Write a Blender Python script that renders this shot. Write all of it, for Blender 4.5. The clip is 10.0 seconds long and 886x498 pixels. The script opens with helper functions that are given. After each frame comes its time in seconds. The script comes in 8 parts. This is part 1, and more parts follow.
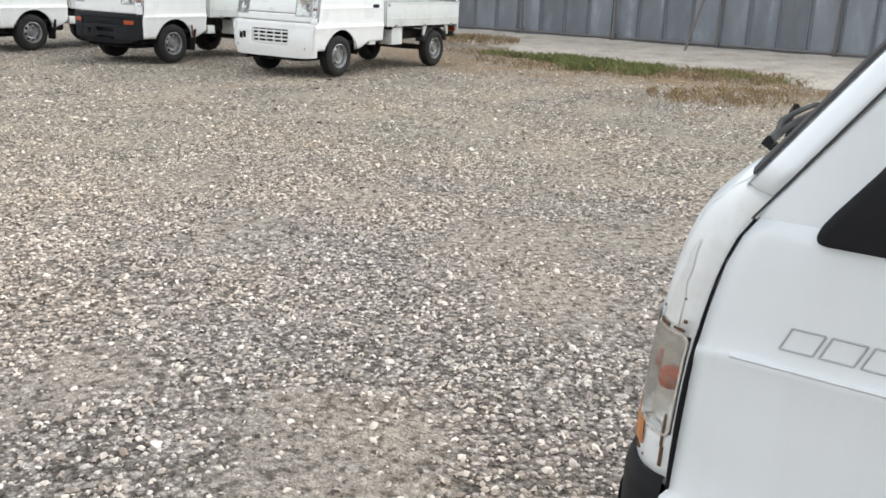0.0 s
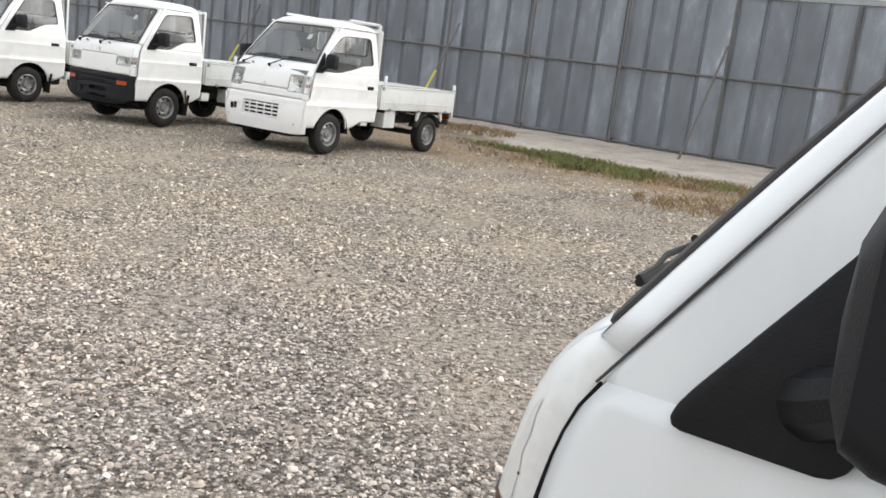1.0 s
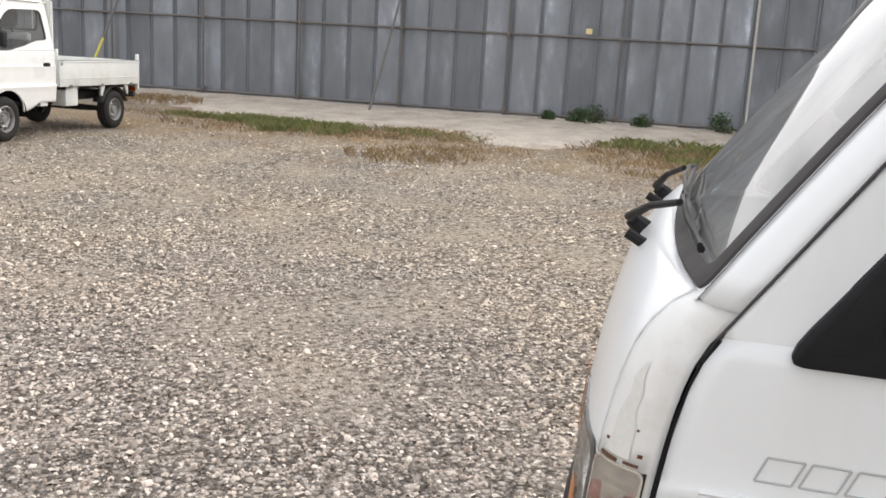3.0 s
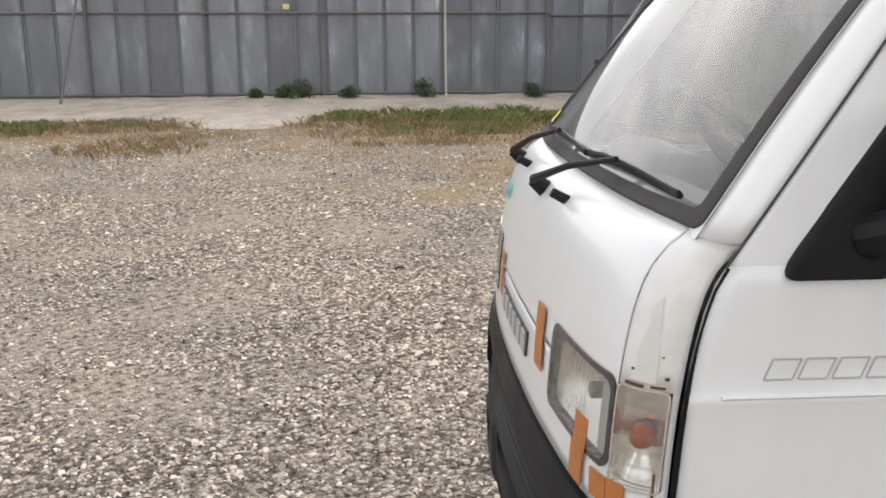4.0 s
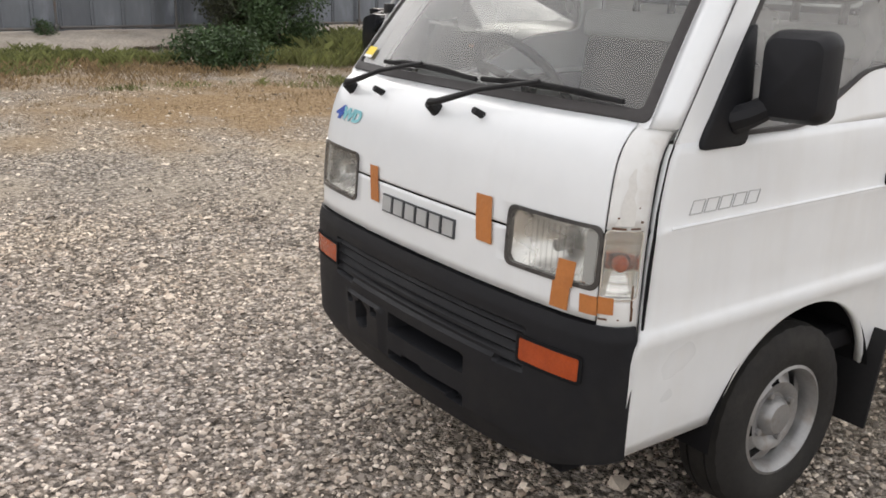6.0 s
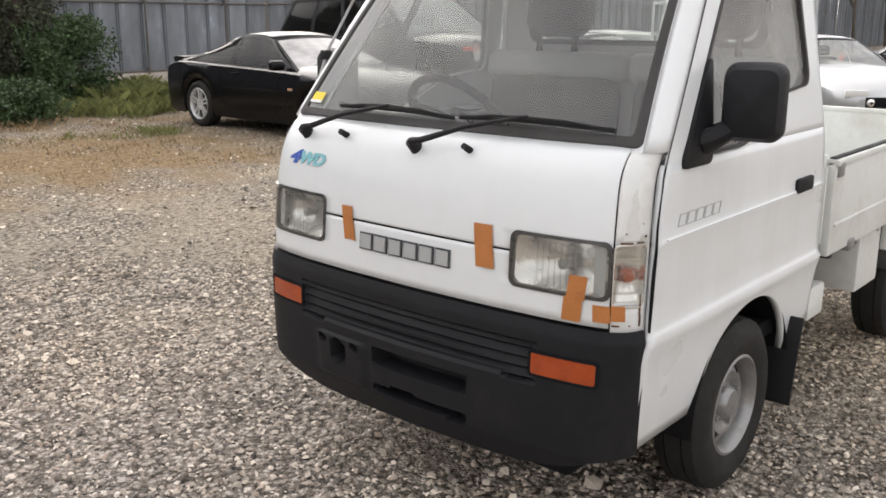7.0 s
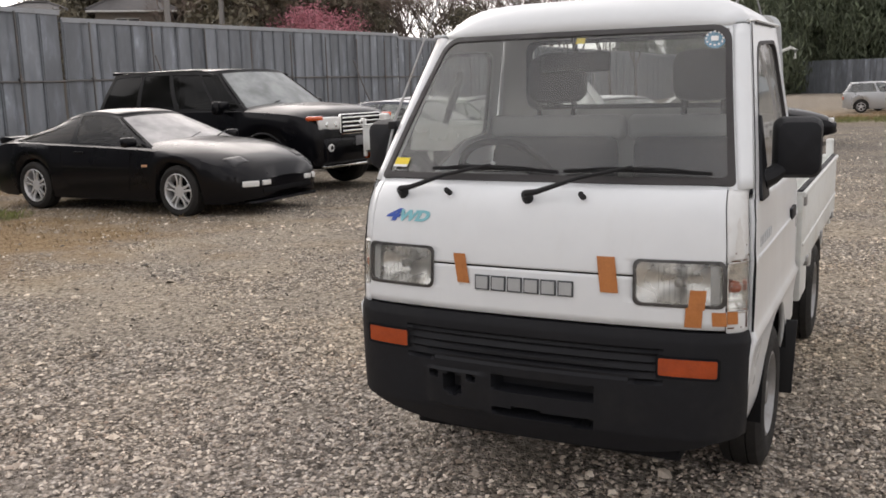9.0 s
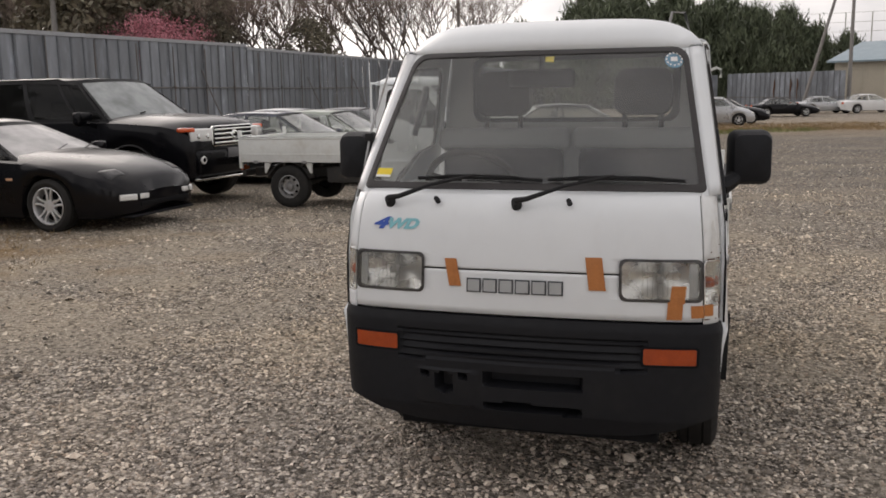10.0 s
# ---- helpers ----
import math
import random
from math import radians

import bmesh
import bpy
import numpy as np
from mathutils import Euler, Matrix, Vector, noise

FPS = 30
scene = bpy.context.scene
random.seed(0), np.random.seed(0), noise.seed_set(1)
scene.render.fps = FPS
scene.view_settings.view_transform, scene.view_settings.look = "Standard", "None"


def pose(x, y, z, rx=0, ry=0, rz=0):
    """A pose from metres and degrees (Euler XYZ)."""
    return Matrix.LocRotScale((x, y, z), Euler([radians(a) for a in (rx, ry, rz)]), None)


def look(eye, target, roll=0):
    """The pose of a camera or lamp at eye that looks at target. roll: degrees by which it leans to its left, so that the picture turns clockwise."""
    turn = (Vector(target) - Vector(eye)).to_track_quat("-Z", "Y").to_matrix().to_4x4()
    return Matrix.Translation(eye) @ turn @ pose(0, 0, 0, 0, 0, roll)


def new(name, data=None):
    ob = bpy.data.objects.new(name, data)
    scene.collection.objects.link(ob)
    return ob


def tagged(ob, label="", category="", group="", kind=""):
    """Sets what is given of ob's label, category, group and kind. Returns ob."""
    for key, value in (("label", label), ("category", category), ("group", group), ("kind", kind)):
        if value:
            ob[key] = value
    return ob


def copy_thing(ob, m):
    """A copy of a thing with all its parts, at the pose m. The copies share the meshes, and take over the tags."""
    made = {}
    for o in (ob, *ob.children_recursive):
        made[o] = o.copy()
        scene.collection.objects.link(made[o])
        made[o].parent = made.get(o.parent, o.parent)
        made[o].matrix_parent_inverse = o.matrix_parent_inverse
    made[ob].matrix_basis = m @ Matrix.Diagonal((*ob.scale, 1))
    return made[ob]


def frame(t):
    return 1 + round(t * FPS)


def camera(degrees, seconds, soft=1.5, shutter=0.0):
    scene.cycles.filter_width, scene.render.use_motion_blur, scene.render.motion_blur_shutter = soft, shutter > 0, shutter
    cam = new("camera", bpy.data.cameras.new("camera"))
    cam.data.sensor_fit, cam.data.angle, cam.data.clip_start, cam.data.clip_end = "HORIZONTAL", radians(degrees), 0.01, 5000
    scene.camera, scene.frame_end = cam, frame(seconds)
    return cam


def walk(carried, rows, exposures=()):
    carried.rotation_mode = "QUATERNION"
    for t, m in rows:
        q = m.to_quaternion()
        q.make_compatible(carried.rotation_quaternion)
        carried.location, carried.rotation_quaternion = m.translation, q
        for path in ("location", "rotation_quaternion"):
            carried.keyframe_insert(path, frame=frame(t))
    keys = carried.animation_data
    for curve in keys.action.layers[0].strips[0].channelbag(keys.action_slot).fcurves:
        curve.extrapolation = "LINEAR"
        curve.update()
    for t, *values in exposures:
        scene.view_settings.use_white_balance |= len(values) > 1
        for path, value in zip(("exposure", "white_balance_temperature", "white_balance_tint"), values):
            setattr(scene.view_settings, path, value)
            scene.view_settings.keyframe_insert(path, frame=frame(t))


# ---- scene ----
cam = camera(51.6, 10.0, soft=1.7)
PATH = [
    (0.0, 0.004, -0.035, 1.337, 73.38, -2.19, 0.785),
    (0.2, 0.0268, 0.0632, 1.3203, 73.521, -2.449, -1.87),
    (0.5, 0.1284, 0.162, 1.3095, 74.856, -3.678, -3.159),
    (0.7, 0.1887, 0.209, 1.3168, 75.616, -4.662, -0.008),
    (1.0, 0.2237, 0.2285, 1.3408, 78.628, -7.09, 1.583),
    (1.2, 0.2068, 0.189, 1.3474, 78.502, -5.77, -0.27),
    (1.5, 0.1043, 0.0861, 1.335, 76.12, -5.627, -1.666),
    (1.7, 0.033, 0.0252, 1.3431, 75.242, -3.818, -1.366),
    (2.0, -0.035, 0.004, 1.3444, 74.999, -3.617, -2.781),
    (2.2, -0.0651, 0.0233, 1.3449, 75.826, -4.6, -4.521),
    (2.5, -0.124, 0.0973, 1.3473, 77.456, -2.242, -8.78),
    (2.7, -0.1658, 0.1694, 1.3522, 77.919, -2.806, -14.879),
    (3.0, -0.2475, 0.249, 1.3626, 77.762, -3.303, -19.184),
    (4.5, -0.9144, 0.4877, 1.3765, 77.24, 0.09, -46.987),
    (4.7, -1.0231, 0.5428, 1.3891, 77.721, -0.7, -48.31),
    (5.0, -1.1355, 0.5916, 1.3857, 77.729, -1.309, -48.194),
    (5.2, -1.2191, 0.6588, 1.3539, 77.227, -0.313, -53.994),
    (5.5, -1.3848, 0.7279, 1.3913, 75.225, -0.978, -61.307),
    (7.0, -1.818, 1.3811, 1.4086, 75.774, -0.041, -84.161),
    (7.2, -1.8853, 1.4741, 1.3985, 77.248, -0.51, -85.655),
    (7.5, -1.9056, 1.618, 1.4052, 77.334, 2.287, -89.077),
    (7.7, -1.9252, 1.7443, 1.4072, 78.054, 1.714, -90.445),
    (8.0, -2.001, 1.8975, 1.4278, 80.924, 0.077, -89.031),
    (8.2, -2.0625, 2.0223, 1.4203, 80.447, 0.293, -92.193),
    (8.5, -2.1968, 2.1613, 1.4544, 78.809, 0.6, -93.282),
    (8.7, -2.2186, 2.2706, 1.441, 79.329, -0.488, -96.096),
    (9.0, -2.2169, 2.4026, 1.4389, 79.688, 1.558, -98.312),
    (9.2, -2.1874, 2.505, 1.4371, 79.944, 2.204, -101.02),
    (9.5, -2.1787, 2.664, 1.4597, 81.432, 1.239, -104.535),
    (9.7, -2.1852, 2.7752, 1.4475, 82.361, -0.186, -107.288),
    (10.0, -2.2606, 2.9418, 1.4575, 80.215, 1.003, -108.231),
]
EXPOSURES = [(0.0, 0.79, 6050, 8), (0.5, 0.87, 6150, 9), (1.0, 0.77, 6250, 10), (2.5, 0.81, 6400, 12), (4.5, 0.70, 6550, 13), (7.0, 0.69, 6550, 13), (7.5, 0.65, 6600, 13), (8.5, 0.40, 6600, 15), (9.0, 0.33, 6600, 15), (9.5, 0.37, 6650, 14), (10.0, -0.05, 6700, 15)]
walk(cam, [(t, pose(*p)) for t, *p in PATH], EXPOSURES)

# ---- world and sun ----
world = bpy.data.worlds.new("overcast_sky")
scene.world = world
world.use_nodes = True
wn, wl = world.node_tree.nodes, world.node_tree.links
wn.clear()
sky = wn.new("ShaderNodeTexSky")
sky.sky_type = "NISHITA"
sky.sun_disc = False
SUN_AZ, SUN_EL = radians(22), radians(24)
sky.sun_elevation = SUN_EL
sky.sun_rotation = math.pi / 2 - SUN_AZ
sky.air_density, sky.dust_density, sky.ozone_density = 1.0, 4.0, 1.0
tint = wn.new("ShaderNodeHueSaturation")
tint.inputs["Saturation"].default_value = 0.32
wl.new(sky.outputs[0], tint.inputs["Color"])
wco = wn.new("ShaderNodeTexCoord")
wmap = wn.new("ShaderNodeMapping")
wmap.inputs["Scale"].default_value = (1.0, 1.0, 2.6)
wl.new(wco.outputs["Generated"], wmap.inputs["Vector"])
cloud = wn.new("ShaderNodeTexNoise")
cloud.inputs["Scale"].default_value, cloud.inputs["Detail"].default_value = 2.6, 6.0
cloud.inputs["Roughness"].default_value = 0.55
wl.new(wmap.outputs[0], cloud.inputs["Vector"])
cramp = wn.new("ShaderNodeValToRGB")
cramp.color_ramp.elements[0].position, cramp.color_ramp.elements[0].color = 0.36, (5.2, 5.4, 5.8, 1)
cramp.color_ramp.elements[1].position, cramp.color_ramp.elements[1].color = 0.64, (13.0, 12.8, 12.4, 1)
wl.new(cloud.outputs["Fac"], cramp.inputs["Fac"])
cmix = wn.new("ShaderNodeMix")
cmix.data_type = "RGBA"
cmix.inputs["Factor"].default_value = 0.8
wl.new(tint.outputs[0], cmix.inputs["A"])
wl.new(cramp.outputs[0], cmix.inputs["B"])
# the sun's glow behind the cloud
wdot = wn.new("ShaderNodeVectorMath")
wdot.operation = "DOT_PRODUCT"
wdot.inputs[1].default_value = (math.cos(SUN_EL) * math.cos(SUN_AZ), math.cos(SUN_EL) * math.sin(SUN_AZ), math.sin(SUN_EL))
wl.new(wco.outputs["Generated"], wdot.inputs[0])
wmax = wn.new("ShaderNodeMath")
wmax.operation = "MAXIMUM"
wmax.inputs[1].default_value = 0.0
wl.new(wdot.outputs["Value"], wmax.inputs[0])
wpow = wn.new("ShaderNodeMath")
wpow.operation = "POWER"
wpow.inputs[1].default_value = 4.0
wl.new(wmax.outputs[0], wpow.inputs[0])
wglow = wn.new("ShaderNodeMix")
wglow.data_type, wglow.blend_type = "RGBA", "ADD"
wglow.inputs["B"].default_value = (9.5, 9.2, 8.7, 1)
wl.new(wpow.outputs[0], wglow.inputs["Factor"])
wl.new(cmix.outputs["Result"], wglow.inputs["A"])
wbg = wn.new("ShaderNodeBackground")
wbg.inputs["Strength"].default_value = 0.1
wl.new(wglow.outputs["Result"], wbg.inputs["Color"])
wout = wn.new("ShaderNodeOutputWorld")
wl.new(wbg.outputs[0], wout.inputs["Surface"])

sun_data = bpy.data.lights.new("sun", "SUN")
sun_data.energy, sun_data.angle, sun_data.color = 0.7, radians(50), (1.0, 0.93, 0.84)
sun = new("sun", sun_data)
sun.matrix_world = look((0, 0, 30), (-20 * math.cos(SUN_EL) * math.cos(SUN_AZ), -20 * math.cos(SUN_EL) * math.sin(SUN_AZ), 30 - 20 * math.sin(SUN_EL)))


# ---- materials ----
def material(name, color, rough=0.5, metal=0.0, var=0.12, scale=6.0, bump=0.0, bump_scale=80.0, coat=0.0,
             stain=None, stain_amount=0.35, stain_scale=2.0, island=0.0, streak=False, stretch=(1, 1, 1)):
    """A surface with colour noise at two scales, optional stains in a second colour, fine relief and gloss changes."""
    m = bpy.data.materials.new(name)
    m.use_nodes = True
    n, l = m.node_tree.nodes, m.node_tree.links
    b = n["Principled BSDF"]
    b.inputs["Metallic"].default_value = metal
    if coat:
        b.inputs["Coat Weight"].default_value = coat
        b.inputs["Coat Roughness"].default_value = 0.06
    co = n.new("ShaderNodeTexCoord")
    mp = n.new("ShaderNodeMapping")
    mp.inputs["Scale"].default_value = stretch
    l.new(co.outputs["Object"], mp.inputs["Vector"])
    fine = n.new("ShaderNodeTexNoise")
    fine.inputs["Scale"].default_value, fine.inputs["Detail"].default_value = scale * 9, 5
    broad = n.new("ShaderNodeTexNoise")
    broad.inputs["Scale"].default_value, broad.inputs["Detail"].default_value = scale, 4
    for t in (fine, broad):
        l.new(mp.outputs[0], t.inputs["Vector"])
    add = n.new("ShaderNodeMath")
    add.operation = "ADD"
    l.new(fine.outputs["Fac"], add.inputs[0])
    l.new(broad.outputs["Fac"], add.inputs[1])
    rng = n.new("ShaderNodeMapRange")
    rng.inputs["From Min"].default_value, rng.inputs["From Max"].default_value = 0.6, 1.4
    rng.inputs["To Min"].default_value, rng.inputs["To Max"].default_value = 1 - var, 1 + var
    l.new(add.outputs[0], rng.inputs["Value"])
    value = rng.outputs[0]
    if island:
        geo = n.new("ShaderNodeNewGeometry")
        r2 = n.new("ShaderNodeMapRange")
        r2.inputs["To Min"].default_value, r2.inputs["To Max"].default_value = 1 - island, 1 + island
        l.new(geo.outputs["Random Per Island"], r2.inputs["Value"])
        mul = n.new("ShaderNodeMath")
        mul.operation = "MULTIPLY"
        l.new(value, mul.inputs[0])
        l.new(r2.outputs[0], mul.inputs[1])
        value = mul.outputs[0]
    mulc = n.new("ShaderNodeMix")
    mulc.data_type, mulc.blend_type = "RGBA", "MULTIPLY"
    mulc.inputs["Factor"].default_value = 1.0
    mulc.inputs["A"].default_value = (*color, 1)
    l.new(value, mulc.inputs["B"])
    out = mulc.outputs["Result"]
    if stain:
        st = n.new("ShaderNodeTexNoise")
        st.inputs["Scale"].default_value, st.inputs["Detail"].default_value = stain_scale, 7
        st.inputs["Roughness"].default_value = 0.65
        if streak:
            mp2 = n.new("ShaderNodeMapping")
            mp2.inputs["Scale"].default_value = (1.0, 1.0, 0.12)
            l.new(co.outputs["Object"], mp2.inputs["Vector"])
            l.new(mp2.outputs[0], st.inputs["Vector"])
        else:
            l.new(mp.outputs[0], st.inputs["Vector"])
        r3 = n.new("ShaderNodeMapRange")
        r3.inputs["From Min"].default_value, r3.inputs["From Max"].default_value = 0.52, 0.74
        r3.inputs["To Max"].default_value = stain_amount
        l.new(st.outputs["Fac"], r3.inputs["Value"])
        mx = n.new("ShaderNodeMix")
        mx.data_type = "RGBA"
        l.new(r3.outputs[0], mx.inputs["Factor"])
        l.new(out, mx.inputs["A"])
        mx.inputs["B"].default_value = (*stain, 1)
        out = mx.outputs["Result"]
    l.new(out, b.inputs["Base Color"])
    r4 = n.new("ShaderNodeMapRange")
    r4.inputs["From Min"].default_value, r4.inputs["From Max"].default_value = 0.3, 0.7
    r4.inputs["To Min"].default_value, r4.inputs["To Max"].default_value = max(rough * 0.8, 0.02), min(rough * 1.2, 1)
    l.new(broad.outputs["Fac"], r4.inputs["Value"])
    l.new(r4.outputs[0], b.inputs["Roughness"])
    if bump:
        bn = n.new("ShaderNodeTexNoise")
        bn.inputs["Scale"].default_value, bn.inputs["Detail"].default_value = bump_scale, 4
        l.new(co.outputs["Object"], bn.inputs["Vector"])
        bp = n.new("ShaderNodeBump")
        bp.inputs["Strength"].default_value, bp.inputs["Distance"].default_value = bump, 0.01
        l.new(bn.outputs["Fac"], bp.inputs["Height"])
        l.new(bp.outputs[0], b.inputs["Normal"])
    return m


def glass_material(name, clear=(0.82, 0.86, 0.84), ior=1.5, haze=0.04, film=(0.5, 0.5, 0.48), power=5.0, edge=0.75):
    """A thin pane: it lets light straight through, mirrors by Fresnel and carries a pale film of grime and painted sky
    sheen.
    """
    m = bpy.data.materials.new(name)
    m.use_nodes = True
    n, l = m.node_tree.nodes, m.node_tree.links
    n.remove(n["Principled BSDF"])
    tr = n.new("ShaderNodeBsdfTransparent")
    tr.inputs["Color"].default_value = (*clear, 1)
    gl = n.new("ShaderNodeBsdfGlossy")
    gl.inputs["Roughness"].default_value = 0.0
    lw = n.new("ShaderNodeLayerWeight")
    lw.inputs["Blend"].default_value = 0.5
    pw = n.new("ShaderNodeMath")
    pw.operation = "POWER"
    pw.inputs[1].default_value = power
    l.new(lw.outputs["Facing"], pw.inputs[0])
    r0 = ((ior - 1) / (ior + 1)) ** 2 * 1.1
    fr = n.new("ShaderNodeMath")
    fr.operation = "MULTIPLY_ADD"
    fr.use_clamp = True
    fr.inputs[1].default_value, fr.inputs[2].default_value = (1 - r0) * edge, r0
    l.new(pw.outputs[0], fr.inputs[0])
    mx = n.new("ShaderNodeMixShader")
    l.new(fr.outputs[0], mx.inputs[0])
    l.new(tr.outputs[0], mx.inputs[1])
    l.new(gl.outputs[0], mx.inputs[2])
    df = n.new("ShaderNodeBsdfDiffuse")
    df.inputs["Color"].default_value = (*film, 1)
    ns = n.new("ShaderNodeTexNoise")
    ns.inputs["Scale"].default_value, ns.inputs["Detail"].default_value = 4.0, 6.0
    co = n.new("ShaderNodeTexCoord")
    l.new(co.outputs["Object"], ns.inputs["Vector"])
    rg = n.new("ShaderNodeMapRange")
    rg.inputs["From Min"].default_value, rg.inputs["From Max"].default_value = 0.3, 0.8
    rg.inputs["To Min"].default_value, rg.inputs["To Max"].default_value = haze * 0.65, haze * 1.4
    l.new(ns.outputs["Fac"], rg.inputs["Value"])
    m2 = n.new("ShaderNodeMixShader")
    l.new(rg.outputs[0], m2.inputs[0])
    l.new(mx.outputs[0], m2.inputs[1])
    l.new(df.outputs[0], m2.inputs[2])
    l.new(m2.outputs[0], n["Material Output"].inputs["Surface"])
    return m


WHITE = material("white_paint", (0.745, 0.77, 0.782), 0.32, var=0.03, scale=1.5, coat=0.35, stain=(0.52, 0.49, 0.43), stain_amount=0.22, stain_scale=3.0, streak=True)
WHITE_CLEAN = material("clean_white_paint", (0.84, 0.84, 0.82), 0.3, var=0.03, scale=1.5, coat=0.4, stain=(0.6, 0.58, 0.53), stain_amount=0.15, stain_scale=3.0, streak=True)
WHITE_WORN = material("worn_white_paint", (0.72, 0.73, 0.72), 0.42, var=0.06, scale=3, coat=0.15, stain=(0.36, 0.27, 0.18), stain_amount=0.4, stain_scale=5.0)
WHITE_BED = material("bed_white_paint", (0.70, 0.715, 0.69), 0.45, var=0.07, scale=3, stain=(0.40, 0.36, 0.28), stain_amount=0.45, stain_scale=4.0)
BLACK_PLASTIC = material("black_bumper_plastic", (0.010, 0.0106, 0.0130), 0.55, var=0.2, scale=4, bump=0.15, bump_scale=500, stain=(0.03, 0.029, 0.027), stain_amount=0.3, stain_scale=6)
BLACK_PLASTIC.node_tree.nodes["Principled BSDF"].inputs["Specular IOR Level"].default_value = 0.25
RUBBER = material("black_rubber", (0.016, 0.016, 0.017), 0.65, var=0.15, scale=8)
RUBBER.node_tree.nodes["Principled BSDF"].inputs["Specular IOR Level"].default_value = 0.25
TYRE = material("tyre_rubber", (0.025, 0.024, 0.023), 0.75, var=0.2, scale=10, bump=0.2, bump_scale=300, stain=(0.10, 0.095, 0.08), stain_amount=0.2, stain_scale=9)
STEEL_RIM = material("silver_painted_rim", (0.31, 0.31, 0.308), 0.38, metal=0.55, var=0.12, scale=12, stain=(0.16, 0.11, 0.07), stain_amount=0.5, stain_scale=16)
SEAL = material("aged_grey_rubber_seal", (0.045, 0.042, 0.042), 0.7, var=0.15, scale=8)
# near-black: the shade of wells, slots and cabins is put into this colour
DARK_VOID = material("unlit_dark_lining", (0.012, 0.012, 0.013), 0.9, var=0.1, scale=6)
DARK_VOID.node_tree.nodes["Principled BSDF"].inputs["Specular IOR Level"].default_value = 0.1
TYRE.node_tree.nodes["Principled BSDF"].inputs["Specular IOR Level"].default_value = 0.2
CHASSIS = material("dark_chassis_metal", (0.03, 0.029, 0.028), 0.7, var=0.25, scale=9, stain=(0.12, 0.07, 0.04), stain_amount=0.4, stain_scale=8)
SEAT_CLOTH = material("grey_seat_vinyl", (0.04, 0.04, 0.044), 0.7, var=0.1, scale=6, bump=0.2, bump_scale=350)
TRIM_GREY = material("grey_interior_plastic", (0.16, 0.16, 0.165), 0.6, var=0.07, scale=5)
TRIM_SEAT = material("faded_grey_vinyl", (0.40, 0.40, 0.40), 0.7, var=0.08, scale=5, bump=0.15, bump_scale=300)
TRIM_LIGHT = material("light_grey_cab_lining", (0.56, 0.56, 0.54), 0.6, var=0.06, scale=4)
AMBER = material("amber_lens", (0.36, 0.052, 0.005), 0.2, var=0.2, scale=25, coat=0.35, bump=0.2, bump_scale=240)
TAPE = material("brown_packing_tape", (0.46, 0.17, 0.045), 0.38, var=0.1, scale=20, bump=0.25, bump_scale=60, stain=(0.30, 0.10, 0.03), stain_amount=0.5, stain_scale=30)
CHROME = material("silvered_reflector", (0.92, 0.92, 0.90), 0.10, metal=1.0, var=0.05, scale=20, bump=0.15, bump_scale=90)
MIRROR = material("mirror_glass", (0.85, 0.87, 0.88), 0.01, metal=1.0, var=0.01, scale=3)
LETTER_GREY = material("grey_badge_plastic", (0.40, 0.41, 0.41), 0.4, var=0.06, scale=20)
LETTER_DARK = material("dark_outline_decal", (0.05, 0.055, 0.06), 0.5, var=0.05, scale=20)
DECAL_BLUE = material("blue_decal", (0.03, 0.09, 0.42), 0.4, var=0.06, scale=20)
DECAL_TEAL = material("pale_teal_decal", (0.22, 0.52, 0.58), 0.4, var=0.08, scale=20)
NOTICE_CREAM = material("faded_cream_notice", (0.72, 0.60, 0.30), 0.6, var=0.08, scale=20)
YELLOW_PAPER = material("yellow_paper_sticker", (0.80, 0.62, 0.04), 0.6, var=0.06, scale=20)
STICKER_WHITE = material("white_sticker", (0.78, 0.78, 0.76), 0.6, var=0.05, scale=20)
STICKER_BLUE = material("blue_sticker", (0.22, 0.47, 0.68), 0.6, var=0.08, scale=20)
RUST = material("brown_rust", (0.11, 0.05, 0.022), 0.85, var=0.4, scale=30)
# the screen's pale film also stands in for sky sheen
GLASS = glass_material("windscreen_glass", (0.82, 0.84, 0.82), 1.62, 0.12, (0.56, 0.56, 0.55), 3.6, 0.97)
LENS = glass_material("clear_lamp_lens", (0.96, 0.96, 0.95), 1.5, 0.05)
REFLECTOR = material("dulled_lamp_reflector", (0.80, 0.80, 0.79), 0.28, metal=1.0, var=0.06, scale=18, bump=0.05, bump_scale=40)
LAMP_SILVER = material("silvered_lamp_plastic", (0.82, 0.82, 0.81), 0.16, metal=0.9, var=0.06, scale=18)
LAMP_RIM = material("smoky_lamp_rim", (0.042, 0.040, 0.039), 0.3, var=0.12, scale=18, coat=0.5)
STAIN = material("tan_scuff_stain", (0.66, 0.655, 0.63), 0.5, var=0.08, scale=14)
# strong pale film: the bright sky's reflection painted onto these screens
SHEEN_GLASS = glass_material("sky_sheen_glass", (0.60, 0.60, 0.57), 1.9, 0.62, (0.78, 0.76, 0.75))
PALE_GLASS = glass_material("reflecting_windscreen_glass", (0.50, 0.52, 0.52), 1.9, 0.42, (0.62, 0.66, 0.66))
# door panes: reflected sky put into the film colour
SIDE_GLASS = glass_material("sky_sheen_side_glass", (0.80, 0.82, 0.80), 1.6, 0.30, (0.66, 0.65, 0.63))
SMOKED = glass_material("smoked_glass", (0.20, 0.19, 0.18), 1.5, 0.03)
TINTED = glass_material("tinted_glass", (0.05, 0.052, 0.052), 1.28, 0.02)

